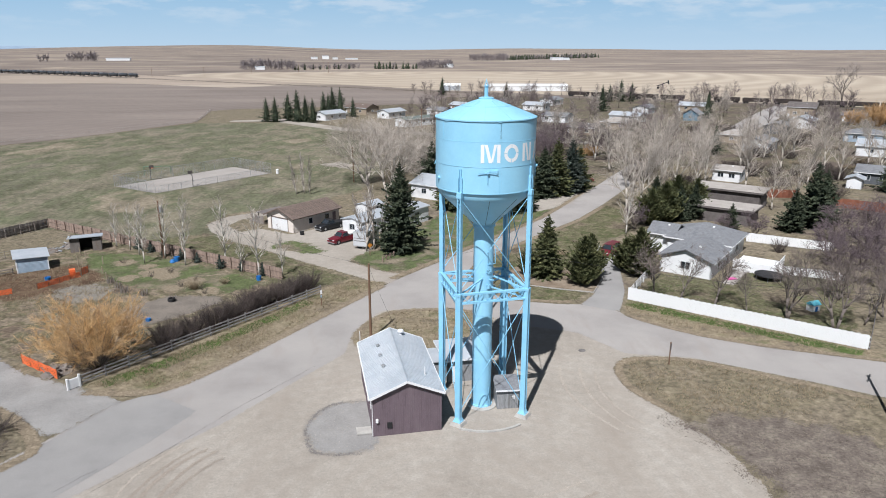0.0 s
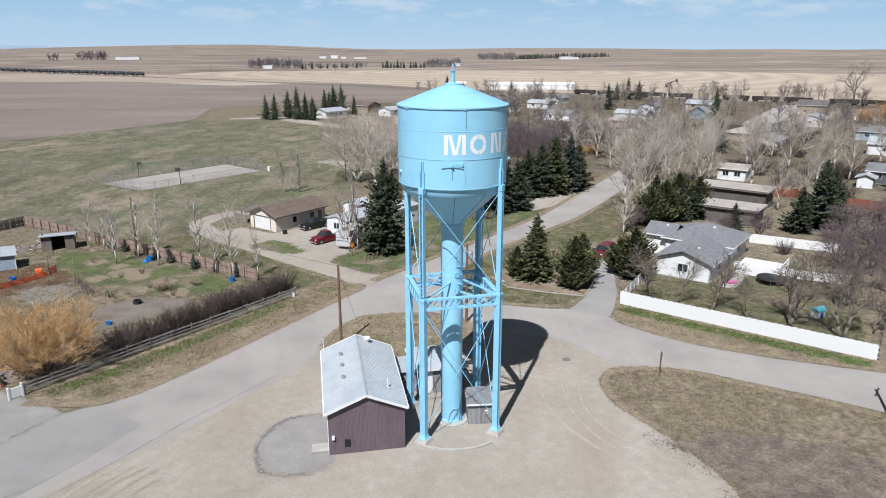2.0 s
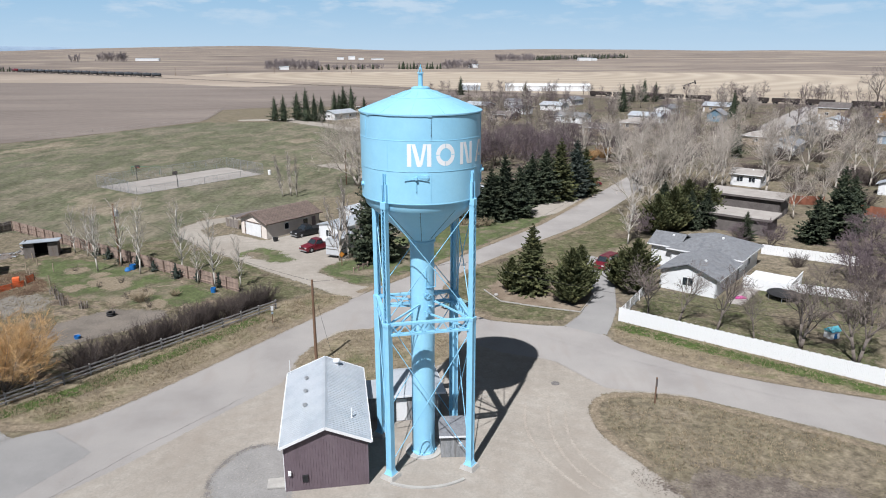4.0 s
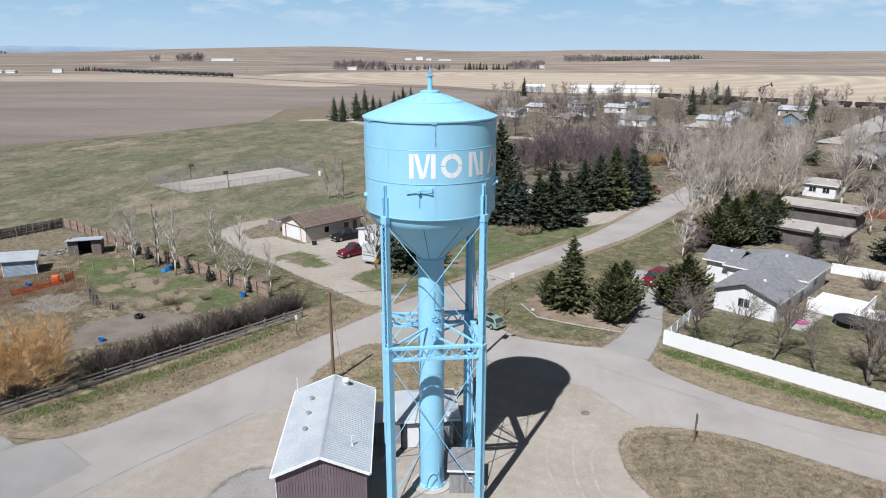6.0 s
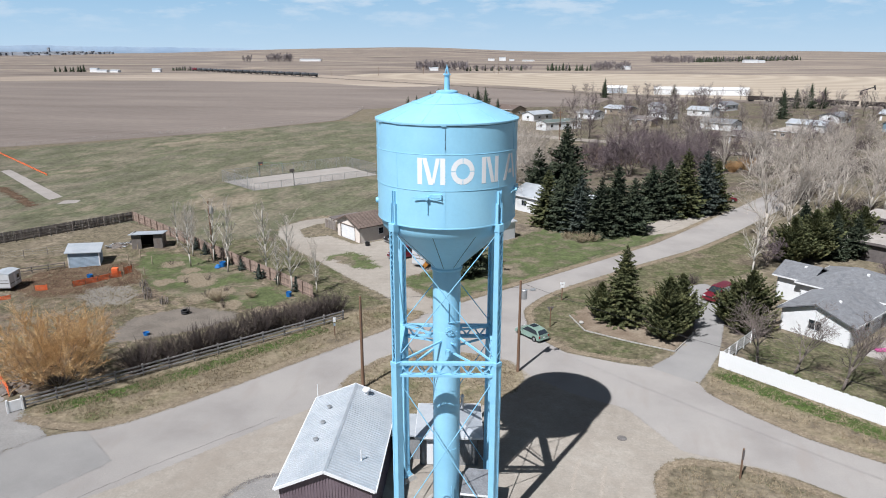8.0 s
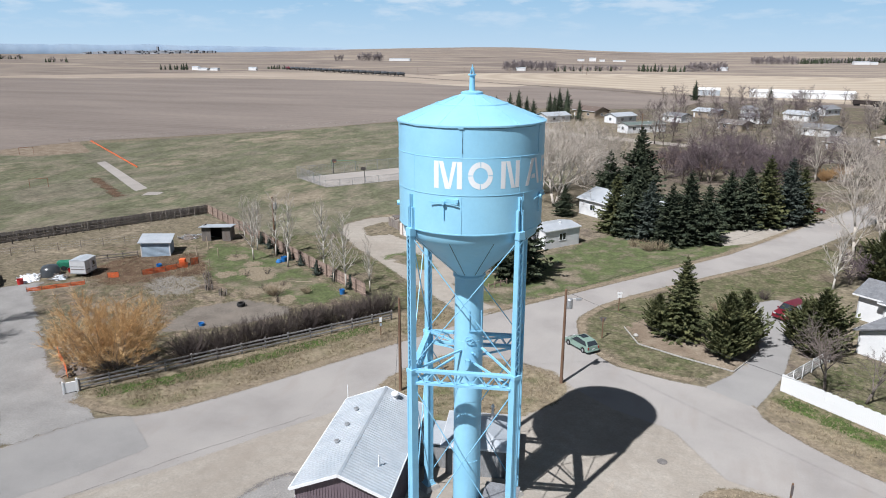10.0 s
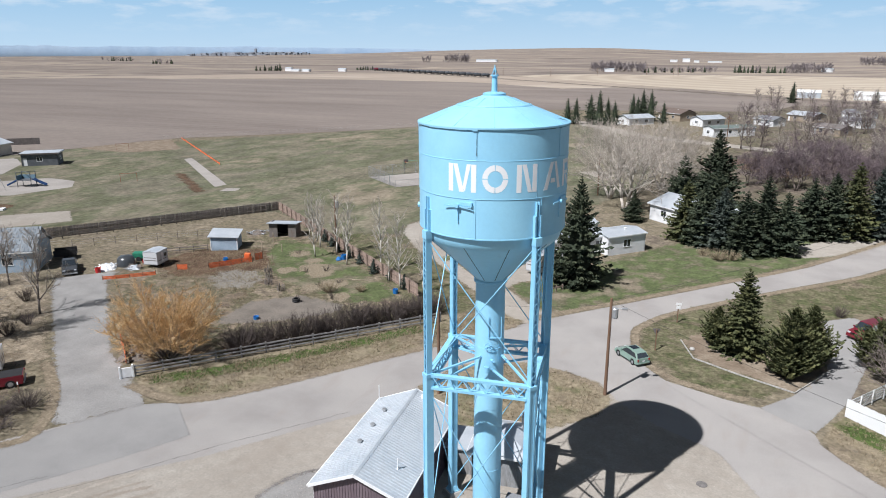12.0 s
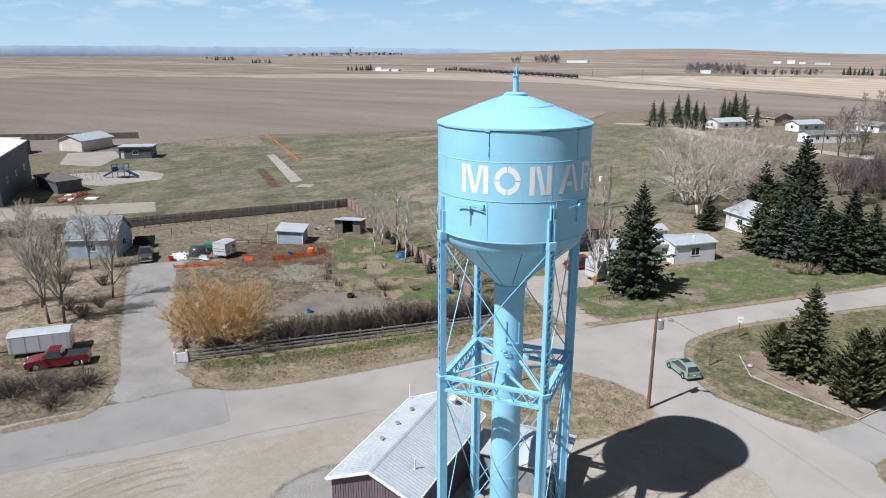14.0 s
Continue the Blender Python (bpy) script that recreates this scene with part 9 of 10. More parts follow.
part("sunroof", Shape().box(-0.75, -0.42, 1.47, 0.1, 0.42, 1.495, None, 0.01), M_glass, gc)
gc.scale = (0.88, 0.9, 0.96)
vehicle("pickup", -48.0, -1.6, 232, P_red, "old dark red pickup truck beside the white trailer", "truck", "pickup_truck")
vehicle("pickup", -73.2, 25.0, 324, P_grey, "dark grey pickup truck at the end of the driveway", "truck", "pickup_truck")


def box_trailer(x, y, deg, ln, w, h, label, name="trailer"):
    t = thing(name, at(x, y, 0, deg), label, "trailer")
    part("body", Shape().box(-ln / 2, -w / 2, 0.5, ln / 2, w / 2, h, None, 0.08), P_white, t)
    part("roof", Shape().add([(-ln / 2 - 0.02, -w / 2 - 0.02, h - 0.05), (ln / 2 + 0.02, -w / 2 - 0.02, h - 0.05), (ln / 2 + 0.02, w / 2 + 0.02, h - 0.05), (-ln / 2 - 0.02, w / 2 + 0.02, h - 0.05), (-ln / 2 - 0.02, 0, h + 0.16), (ln / 2 + 0.02, 0, h + 0.16)], [(0, 1, 5, 4), (2, 3, 4, 5), (0, 4, 3), (1, 2, 5), (3, 2, 1, 0)]), M_tin, t, "shallow pale metal roof")
    for k in range(5):
        x = -ln / 2 + 0.3 + (ln - 0.6) * k / 4
        for y in (-w / 2 - 0.012, w / 2):
            part("seam", Shape().box(x - 0.02, y, 0.6, x + 0.02, y + 0.012, h - 0.06), M_steel, t)
    for x, z0, z1 in ((ln / 2, 0.46, 0.50), (-ln / 2 - 0.012, 0.46, 0.50), (-ln / 2 - 0.012, 0.62, 0.65)):
        part("end_stripe", Shape().box(x, -w / 2 + 0.15, h * z0, x + 0.012, w / 2 - 0.15, h * z1), M_darkroof, t)
    part("trim", Shape().box(-ln / 2 - 0.012, -w / 2 - 0.012, 0.48, ln / 2 + 0.012, w / 2 + 0.012, 0.60), M_steel, t)
    part("hitch", Shape().beam((ln / 2, 0, 0.45), (ln / 2 + 1.1, 0, 0.42), 0.12, 0.1), M_black, t)
    for sg in (-1, 1):
        m = Matrix.Translation((0, sg * (w / 2 - 0.12), 0.33)) @ Matrix.Rotation(radians(90), 4, "X")
        part("wheel", Shape().lathe([(0.0, -0.09), (0.3, -0.09), (0.33, -0.05), (0.33, 0.05), (0.3, 0.09), (0.0, 0.09)], 18, m), M_black, t)
    part("door", Shape().box(-ln * 0.1, -w / 2 - 0.02, 0.65, ln * 0.05, -w / 2 - 0.004, h - 0.3, None, 0.006), M_whitetrim, t)
    part("window", Shape().box(ln * 0.15, -w / 2 - 0.02, h * 0.55, ln * 0.34, -w / 2 - 0.004, h * 0.78), M_glass, t)
    part("stripe", Shape().box(-ln / 2 + 0.2, -w / 2 - 0.014, h * 0.42, ln / 2 - 0.2, -w / 2 - 0.003, h * 0.46), M_darkroof, t)
    return t


box_trailer(-13.6, 54.0, 68, 5.0, 2.3, 2.9, "white enclosed box trailer beside the spruce")
box_trailer(-64.4, 32.2, 105, 2.7, 2.2, 2.35, "white camper with dark stripes beside the dug soil", "camper")
box_trailer(-52.4, -0.8, 232, 5.6, 2.3, 2.3, "long white enclosed trailer under bare trees")

# ---- yard clutter ----
def net(p, q, h, sag=0.05):
    p, d, ln, deg = between(p, q)
    f = thing("safety_fence", Matrix.Translation(p) @ rotz(deg), "sagging orange plastic safety fence on wooden stakes", "fence")
    n = max(1, round(ln / 1.6))
    for i in range(n + 1):
        part("stake", Shape().box(ln * i / n - 0.03, -0.03, 0, ln * i / n + 0.03, 0.03, h + 0.15), M_pole, f)
    for i in range(n):
        x0, x1 = ln * i / n, ln * (i + 1) / n
        s = Shape()
        for k in range(7):
            za = h * (k + 0.3) / 7
            pts = [(x0 + (x1 - x0) * j / 6, 0.03 * math.sin(j + k), za - sag * (k / 6) * 4 * (j / 6) * (1 - j / 6)) for j in range(7)]
            for a, b in zip(pts, pts[1:]):
                s.beam(a, b, 0.012, h / 7 * 0.72)
        part("netting", s, M_orange, f)
    return f


net((-65.6, 24.2), (-61.0, 29.0), 0.55)
net((-56.6, 34.4), (-53.2, 39.6), 0.85)
net((-60.2, 32.0), (-59.0, 32.8), 0.8)
net((-53.4, 40.4), (-53.0, 41.6), 1.1)
net((-46.4, 11.2), (-41.0, 7.4), 1.1)
net((-176, 144), (-122, 105.8), 0.5, 0.05)
net((-122.0, 38.0), (-126.5, 47.0), 1.0)


def tub(x, y, r, h, material, label, name="tub"):
    t = thing(name, at(x, y, 0, rnd.uniform(0, 90)), label, "container")
    part("body", Shape().lathe([(0.0, 0.02), (r * 0.85, 0.0), (r, h), (r * 0.94, h), (r * 0.8, 0.06), (0, 0.06)], 16), material, t, "", True, 40)
    part("handle", Shape().path([(-r, 0, h), (-r * 0.6, 0, h + r * 0.5), (r * 0.6, 0, h + r * 0.5), (r, 0, h)], 0.012, 5), M_steel, t)


tub(-37.6, 22.3, 0.34, 0.34, M_bluetarp, "blue plastic tub on the garden bed")
tub(-42.0, 46.6, 0.45, 0.7, M_bluetarp, "blue plastic barrel by the fence", "barrel")
tub(-27.6, 36.9, 0.36, 0.6, M_bluetarp, "blue plastic barrel by the hedge", "barrel")
tub(-57.2, 38.4, 0.4, 0.4, M_bluetarp, "blue plastic tub on the dug soil")
tub(-25.2, 61.3, 0.4, 0.6, M_black, "black tub at the garage corner")


def stump_ring(x, y, label="dark old tyre planter with stakes"):
    t = thing("tyre_planter", at(x, y, 0, rnd.uniform(0, 180)), label, "planter")
    part("tyre", Shape().lathe([(0.30, 0.05), (0.42, 0.0), (0.52, 0.10), (0.42, 0.22), (0.30, 0.16)], 18, Matrix.Translation((0, 0, 0.05))), M_black, t, "", True)
    part("tyre", Shape().lathe([(0.30, 0.05), (0.42, 0.0), (0.52, 0.10), (0.42, 0.22), (0.30, 0.16)], 18, Matrix.Translation((0, 0, 0.27))), M_black, t, "", True)
    for k in range(3):
        part("stake", Shape().box(-0.5 + k * 0.48, -0.32, 0, -0.44 + k * 0.48, -0.27, rnd.uniform(0.6, 0.95)), M_oldwood, t)


stump_ring(-37.0, 28.9)


def tree_guard(x, y, label="ring of short weathered boards round a young shrub"):
    """A low ring of stakes that fences in a sapling."""
    t = thing("tree_guard", at(x, y, 0, rnd.uniform(0, 90)), label, "tree guard", "guards round young shrubs")
    for k in range(9):
        a = k * 2 * math.pi / 9
        h = rnd.uniform(0.5, 0.9)
        part("stake", Shape().box(-0.07, -0.015, 0, 0.07, 0.015, h, at(0.48 * math.cos(a), 0.48 * math.sin(a), 0, math.degrees(a) + 90)), M_oldwood, t)
    part("shrub", bush_shapes(int(x * 7) % 97, 1.0, 0.9, 14, 4, 0.012), M_darktwig, t)


for x, y in ((-46.0, 34.6), (-41.4, 31.4), (-47.8, 36.6), (-44.4, 32.6)):
    tree_guard(x, y)
for x, y, h in ((-56.2, 48.0, 1.3), (-56.0, 45.0, 1.5), (-54.6, 43.4, 1.2), (-58.0, 50.2, 1.4), (-50.8, 41.2, 1.0), (-49.0, 38.2, 1.1), (-52.6, 45.6, 1.2)):
    solid("stake", Shape().box(-0.05, -0.05, 0, 0.05, 0.05, h, Matrix.Rotation(rnd.uniform(-0.1, 0.1), 4, "X")), M_tansiding, at(x, y), "pale wooden stake in the yard", "stake", "stakes in the yard")
for k, (x, y) in enumerate(((-43.1, 39.0), (-37.6, 34.6), (-33.6, 31.5), (-49.7, 46.0), (-41.0, 40.6), (-36.4, 37.2))):
    solid("young_shrub", bush_shapes(400 + k, (0.9, 1.3, 1.5, 0.9, 1.0, 0.8)[k], 1.1, 16, 6, 0.011), M_darktwig, at(x, y), "leafless young shrub in a mulch ring", "shrub", "young shrubs in the yard")
crate = thing("crate", at(-54.6, 40.2, 0, 25), "bright orange-red plastic crate in the yard", "crate")
part("body", Shape().box(-0.4, -0.4, 0, 0.4, 0.4, 0.95, None, 0.03), M_orange, crate)
part("handle", Shape().path([(-0.3, -0.43, 0.6), (-0.2, -0.47, 0.66), (0.2, -0.47, 0.66), (0.3, -0.43, 0.6)], 0.02, 5), M_orange, crate)
solid("plank", Shape().box(-1.1, -0.09, 0, 1.1, 0.09, 0.04), M_tansiding, at(-34.5, 39.3, 0.05, 20), "pale loose plank lying on the grass", "plank")
solid("tarp_bundle", Shape().lathe([(0.42, 0.0), (0.45, 0.12), (0.28, 0.4), (0.1, 0.52), (0.0, 0.54)], 11), M_bluetarp, at(-42.4, 45.9, 0, 20), "crumpled blue tarp bundle under the aspens", "tarp")


def heap(x, y, r, h, material, label, seed, n=26, name="scrap_heap", cat="heap", scrap=(M_oldwood, M_oldwood, M_greyboard, M_tin)):
    """A heap of odd boards, sacks and boxes."""
    rg = random.Random(seed)
    t = thing(name, at(x, y), label, cat)
    s = Shape()
    k = 18
    s.v.append((0, 0, h * 0.75))
    for j in (0.5, 1.0):
        for i in range(k):
            a = 2 * math.pi * i / k
            q = r * j * rg.uniform(0.8, 1.15)
            s.v.append((q * math.cos(a), q * math.sin(a), 0.0 if j == 1.0 else h * rg.uniform(0.35, 0.7)))
    s.f += [(0, 1 + i, 1 + (i + 1) % k) for i in range(k)] + [(1 + i, 1 + k + i, 1 + k + (i + 1) % k, 1 + (i + 1) % k) for i in range(k)]
    part("mound", s, material, t)
    for i in range(n):
        a, q = rg.uniform(0, 6.28), r * math.sqrt(rg.random()) * 0.9
        m = Matrix.Translation((q * math.cos(a), q * math.sin(a), h * (1 - q / r) * 0.7 + 0.1)) @ Matrix.Rotation(rg.uniform(0, 6.28), 4, "Z") @ Matrix.Rotation(rg.uniform(-0.5, 0.5), 4, "Y")
        ln = rg.uniform(0.5, 1.8)
        part("board", Shape().box(-ln / 2, -0.09, -0.03, ln / 2, 0.09, 0.03, m), rg.choice(scrap), t)
    return t


heap(-61.6, 55.8, 2.0, 1.0, M_oldwood, "heap of grey scrap boards beside the open shed", 5, 40)
heap(-63.6, 52.8, 1.4, 0.6, M_oldwood, "low pile of grey scrap wood", 6, 20)
heap(-69.6, 28.0, 1.5, 0.9, M_whitetrim, "pile of white household junk", 8, 22, scrap=(M_whitetrim, M_whitetrim, M_tin, M_oldwood))
heap(-66.0, 29.6, 1.0, 0.7, M_tin, "tangle of metal scrap by the camper", 9, 16)
heap(-41.8, 9.0, 1.4, 0.7, M_oldwood, "pile of cut branches and boards by the willow", 12, 26, scrap=(M_oldwood, M_yardbark))
tk = thing("tarped_load", at(-68.4, 30.4, 0, 40), "dark blue tarp-covered load", "tarp")
part("cover", Shape().lathe([(1.3, 0.0), (1.25, 0.9), (0.9, 1.35), (0.0, 1.45)], 12), P_grey, tk, "", True)
tg = thing("garden_cart", at(-68.6, 33.0, 0, 30), "green covered garden cart", "cart")
part("cover", Shape().box(-0.9, -0.6, 0.4, 0.9, 0.6, 1.3, None, 0.2), shade("green_tarp", [(0.016, 0.139, 0.082), (0.025, 0.189, 0.115)], 2, 12, 0.1, 0.6), tg)
part("wheel", Shape().lathe([(0, -0.05), (0.35, -0.05), (0.35, 0.05), (0, 0.05)], 14, Matrix.Translation((0, -0.62, 0.35)) @ Matrix.Rotation(radians(90), 4, "X")), M_black, tg)
bx = thing("utility_trailer", at(-79.2, 28.8, 0, 50), "black flat utility trailer stacked with scrap", "trailer")
part("bed", Shape().box(-1.5, -0.9, 0.55, 1.5, 0.9, 0.7, None, 0.02), M_black, bx)
part("sides", Shape().box(-1.5, -0.92, 0.7, 1.5, -0.86, 1.5).box(-1.5, 0.86, 0.7, 1.5, 0.92, 1.5), M_black, bx)
for sg in (-1, 1):
    part("wheel", Shape().lathe([(0, -0.08), (0.33, -0.08), (0.33, 0.08), (0, 0.08)], 14, Matrix.Translation((0, sg * 0.8, 0.33)) @ Matrix.Rotation(radians(90), 4, "X")), M_black, bx)
tub(-69.0, 26.2, 0.4, 0.7, shade("red_plastic", [(0.451, 0.025, 0.025), (0.533, 0.041, 0.041)], 2, 10, 0.06, 0.4), "red plastic drum among the junk", "barrel")
tub(-67.0, 32.4, 0.35, 0.5, M_tail, "small red drum by the cart", "barrel")
for x, y, w in ((-124.0, 41.0, 3.0), (-120.5, 44.5, 2.4), (-127.0, 44.0, 2.6)):
    solid("planter_frame", Shape().box(-w / 2, -0.8, 0, w / 2, 0.8, 0.35, None, 0.03), M_whitetrim, at(x, y, 0, 35), "raised white planter frame on bare soil", "planter")
patch("planter_soil", [(-117, 40), (-122, 49), (-132, 46), (-128, 38)], 0.045, M_redsoil, 1.0, 1.0, "reddish bare soil round the planters", "garden")

M_navy = shade("navy_blue_plastic", [(0.016, 0.045, 0.131), (0.025, 0.066, 0.172)], 2.0, 12.0, 0.1, 0.5)

# playground things
pl = thing("playground_tower", at(-139.0, 62.8, 0, 30), "dark blue and grey playground climbing frame with slides", "play equipment")
for px in (-1.5, 1.5):
    for py in (-1.2, 1.2):
        part("post", Shape().tube((px, py, 0), (px, py, 3.4), 0.08, 0.08, 8), M_greysiding, pl)
part("platform", Shape().box(-1.6, -1.3, 1.5, 1.6, 1.3, 1.62, None, 0.02), M_greysiding, pl)
part("roof_bar", Shape().beam((-1.5, -1.2, 3.3), (1.5, 1.2, 3.3), 0.1, 0.1).beam((-1.5, 1.2, 3.3), (1.5, -1.2, 3.3), 0.1, 0.1), M_greysiding, pl)
part("panel", Shape().box(-1.6, -1.3, 1.62, -1.5, 1.3, 2.6).box(-1.5, 1.2, 1.62, 1.5, 1.3, 2.5), M_tealsiding, pl, "dark blue climbing panels")
for px in (-2.6, 2.6):
    sg = 1 if px > 0 else -1
    part("slide", Shape().beam((sg * 1.5, 0, 1.6), (sg * 4.2, 0, 0.25), 0.8, 0.12).beam((sg * 1.5, 0.4, 1.75), (sg * 4.2, 0.4, 0.4), 0.08, 0.3).beam((sg * 1.5, -0.4, 1.75), (sg * 4.2, -0.4, 0.4), 0.08, 0.3), M_navy, pl)
sw = thing("swing_set", at(-141.5, 55.6, 0, 25), "grey steel playground swing frame", "play equipment")
part("top_bar", Shape().tube((-3, 0, 2.6), (3, 0, 2.6), 0.06, 0.06, 8), M_steel, sw)
for px in (-3, 3):
    for py in (-1.2, 1.2):
        part("leg", Shape().tube((px, 0, 2.6), (px, py, 0), 0.05, 0.05, 8), M_steel, sw)
for px in (-1.6, 0, 1.6):
    part("swing", Shape().tube((px - 0.2, 0, 2.6), (px - 0.2, 0, 0.55), 0.015, 0.015, 4).tube((px + 0.2, 0, 2.6), (px + 0.2, 0, 0.55), 0.015, 0.015, 4).box(px - 0.25, -0.1, 0.5, px + 0.25, 0.1, 0.55), M_black, sw)
for x, y, dg in ((-123.0, 77.0, 45), (-169.8, 114.2, 45)):
    gl = thing("goal", at(x, y, 0, dg), "thin brown football goal frame", "goal")
    part("frame", Shape().path([(-1.8, 0, 0), (-1.8, 0, 2.0), (1.8, 0, 2.0), (1.8, 0, 0)], 0.05, 6), M_redfence, gl)

# ---- railway, train and far machinery ----
patch("rail_bed", [(-860, 1120), (-575, 920), (-303, 731), (20, 474), (223, 320), (440, 158), (434, 150), (217, 312), (14, 466), (-309, 723), (-580, 912), (-866, 1112)], 0.5, M_darkdirt, 9.0, 2.0, "dark railway embankment across the fields", "railway")
TD = Vector((-272.5, 190.2, 0)).normalized()
TA = math.degrees(math.atan2(TD.y, TD.x))


def tank_car(p, colour, label, name="tank_car"):
    c = thing(name, Matrix.Translation(p) @ rotz(TA), label, "rail car", "train")
    part("tank", Shape().lathe([(0, -7.2), (1.2, -7.1), (1.6, -6.6), (1.6, 6.6), (1.2, 7.1), (0, 7.2)], 12, Matrix.Translation((0, 0, 2.9)) @ Matrix.Rotation(radians(90), 4, "Y")), colour, c, "", True)
    part("frame", Shape().box(-8, -1.3, 1.0, 8, 1.3, 1.4), M_black, c)
    part("hatch", Shape().tube((0, 0, 4.4), (0, 0, 4.9), 0.6, 0.6, 10), colour, c)
    for bxx in (-5.8, 5.8):
        for sg in (-1, 1):
            for dx in (-0.9, 0.9):
                part("wheel", Shape().lathe([(0, -0.07), (0.48, -0.07), (0.48, 0.07), (0, 0.07)], 10, Matrix.Translation((bxx + dx, sg * 0.8, 0.48)) @ Matrix.Rotation(radians(90), 4, "X")), M_black, c)
    return c


TP = Vector((-306, 730, 0.5))
first = tank_car(TP, P_grey, "dark tank car of a long freight train")
for i in range(1, 18):
    copy_thing(first, Matrix.Translation(TP + TD * 17.6 * i) @ rotz(TA))
loco = tank_car(TP + TD * 17.6 * 18, P_red, "red freight locomotive at the head of the train", "locomotive")
RD = Vector((206.0, -156.0, 0)).normalized()
RA = math.degrees(math.atan2(RD.y, RD.x))


def gondola_car(p):
    c = thing("gondola_car", Matrix.Translation(p) @ rotz(RA), "dark open freight car standing on the railway", "rail car", "standing freight cars")
    for e in (-1, 1):
        part("side_wall", Shape().box(-7.0, 1.4 * e - 0.05, 1.1, 7.0, 1.4 * e + 0.05, 3.1), M_rustcar, c)
        part("end_wall", Shape().box(7.0 * e - 0.05, -1.34, 1.1, 7.0 * e + 0.05, 1.34, 3.1), M_rustcar, c)
    part("floor", Shape().box(-7.0, -1.4, 0.95, 7.0, 1.4, 1.15), M_black, c)
    for k in range(9):
        part("stake", Shape().box(-6.8 + 1.7 * k - 0.06, -1.53, 1.0, -6.8 + 1.7 * k + 0.06, -1.45, 3.1), M_rustcar, c)
    for bxx in (-5.2, 5.2):
        part("bogie", Shape().box(bxx - 1.3, -1.1, 0.35, bxx + 1.3, 1.1, 0.9, None, 0.05), M_black, c)
        for sg in (-1, 1):
            for dx in (-0.85, 0.85):
                part("wheel", Shape().lathe([(0, -0.07), (0.45, -0.07), (0.45, 0.07), (0, 0.07)], 10, Matrix.Translation((bxx + dx, sg * 0.8, 0.45)) @ Matrix.Rotation(radians(90), 4, "X")), M_black, c)
    return c


M_rustcar = shade("dark_rusty_car_steel", [(0.030, 0.024, 0.022), (0.055, 0.042, 0.036)], 0.8, 6.0, 0.2, 0.8, bump=0.1)
first = gondola_car(Vector((193.5, 342.5, 0.4)))
for k in (-16, -48, -64, -78, 17, 39, 54, 69, 84, -94, -110):
    copy_thing(first, Matrix.Translation(Vector((193.5, 342.5, 0.4)) + RD * k) @ rotz(RA))
for x, y, w, d, h, label in ((-626, 1500, 48, 14, 5, "far long white farm shed"), (-240, 1712, 16, 10, 5, "far white farm building"), (-190, 1720, 12, 10, 4, "far pale farm building"), (-215, 1735, 16, 12, 8, "far white farm house"), (-150, 1722, 30, 8, 3, "far low farm shed"), (340, 1618, 30, 12, 6, "far white farm building"), (365, 1630, 14, 10, 5, "far white farm shed"), (-660, 834, 14, 8, 2.8, "far white farm house with a pale roof"), (-643, 837, 12, 8, 2.8, "far white farm shed"), (-676, 838, 10, 8, 5, "far grey farm building"), (58, 1125, 14, 9, 5, "far white farm house"), (-228, 1012, 14, 8, 4, "far white farm shed"),
                             (-595, 862, 12, 5, 4, "far dark and white rail hut")):
    ob = house(x, y, 10, w, d, h, 1.2, M_tin, M_whitetrim, label, "gable", 0, 0.2, door=True, name="farm_building")
    ob.location.z = hill(x, y)
dg = thing("pump_jack", at(178.5, 455, 0, -20) @ Matrix.Scale(0.68, 4), "dark oil pump jack beside the railway", "pump jack")
part("tower", Shape().beam((-1.6, -0.8, 0), (0, 0, 8.5), 0.35, 0.35).beam((-1.6, 0.8, 0), (0, 0, 8.5), 0.35, 0.35).beam((1.6, 0, 0), (0, 0, 8.5), 0.35, 0.35), M_black, dg)
part("beam", Shape().beam((-5.2, 0, 6.8), (5.6, 0, 11.0), 0.6, 0.8), M_black, dg)
part("head", Shape().beam((5.4, 0, 12.6), (6.6, 0, 8.6), 0.6, 1.3), M_black, dg)
part("counterweight", Shape().box(-5.4, -0.9, 3.8, -3.2, 0.9, 6.0, None, 0.1), M_black, dg)

town = Shape()
_rg = random.Random(61)
for i in range(190):
    k = _rg.random()
    x, y = -3150 + 700 * k + _rg.uniform(-60, 60), 3000 + 250 * (1 - k) + _rg.uniform(-240, 240)
    w, h = _rg.uniform(10, 46), _rg.choice((5, 6, 8, 10, 13, 16))
    town.box(x, y, 0, x + w, y + 12, hill(x, y) + h)
town.box(-2700, 3100, 0, -2690, 3110, 44).box(-2720, 3090, 0, -2640, 3110, 22)
tagged(solid("far_town", town, M_distant, at(0, 0), "roofs and trees of a far town on the horizon, haze put into their colour", "town"), kind="stuff")

edg = thing("bed_edging", at(0, 0), "low pale concrete edging round the spruce bed", "edging")
_line = [(7.0, 37.4), (8.8, 33.2), (13.2, 31.2), (17.9, 29.5), (20.4, 34.7)]
for (ax, ay), (bx_, by_) in zip(_line, _line[1:]):
    k = max(1, round(math.hypot(bx_ - ax, by_ - ay) / 1.2))
    for q in range(k):
        part("edging_stone", Shape().beam((ax + (bx_ - ax) * (q + 0.02) / k, ay + (by_ - ay) * (q + 0.02) / k, 0.1), (ax + (bx_ - ax) * (q + 0.98) / k, ay + (by_ - ay) * (q + 0.98) / k, 0.1), 0.08, 0.12), M_concrete, edg)
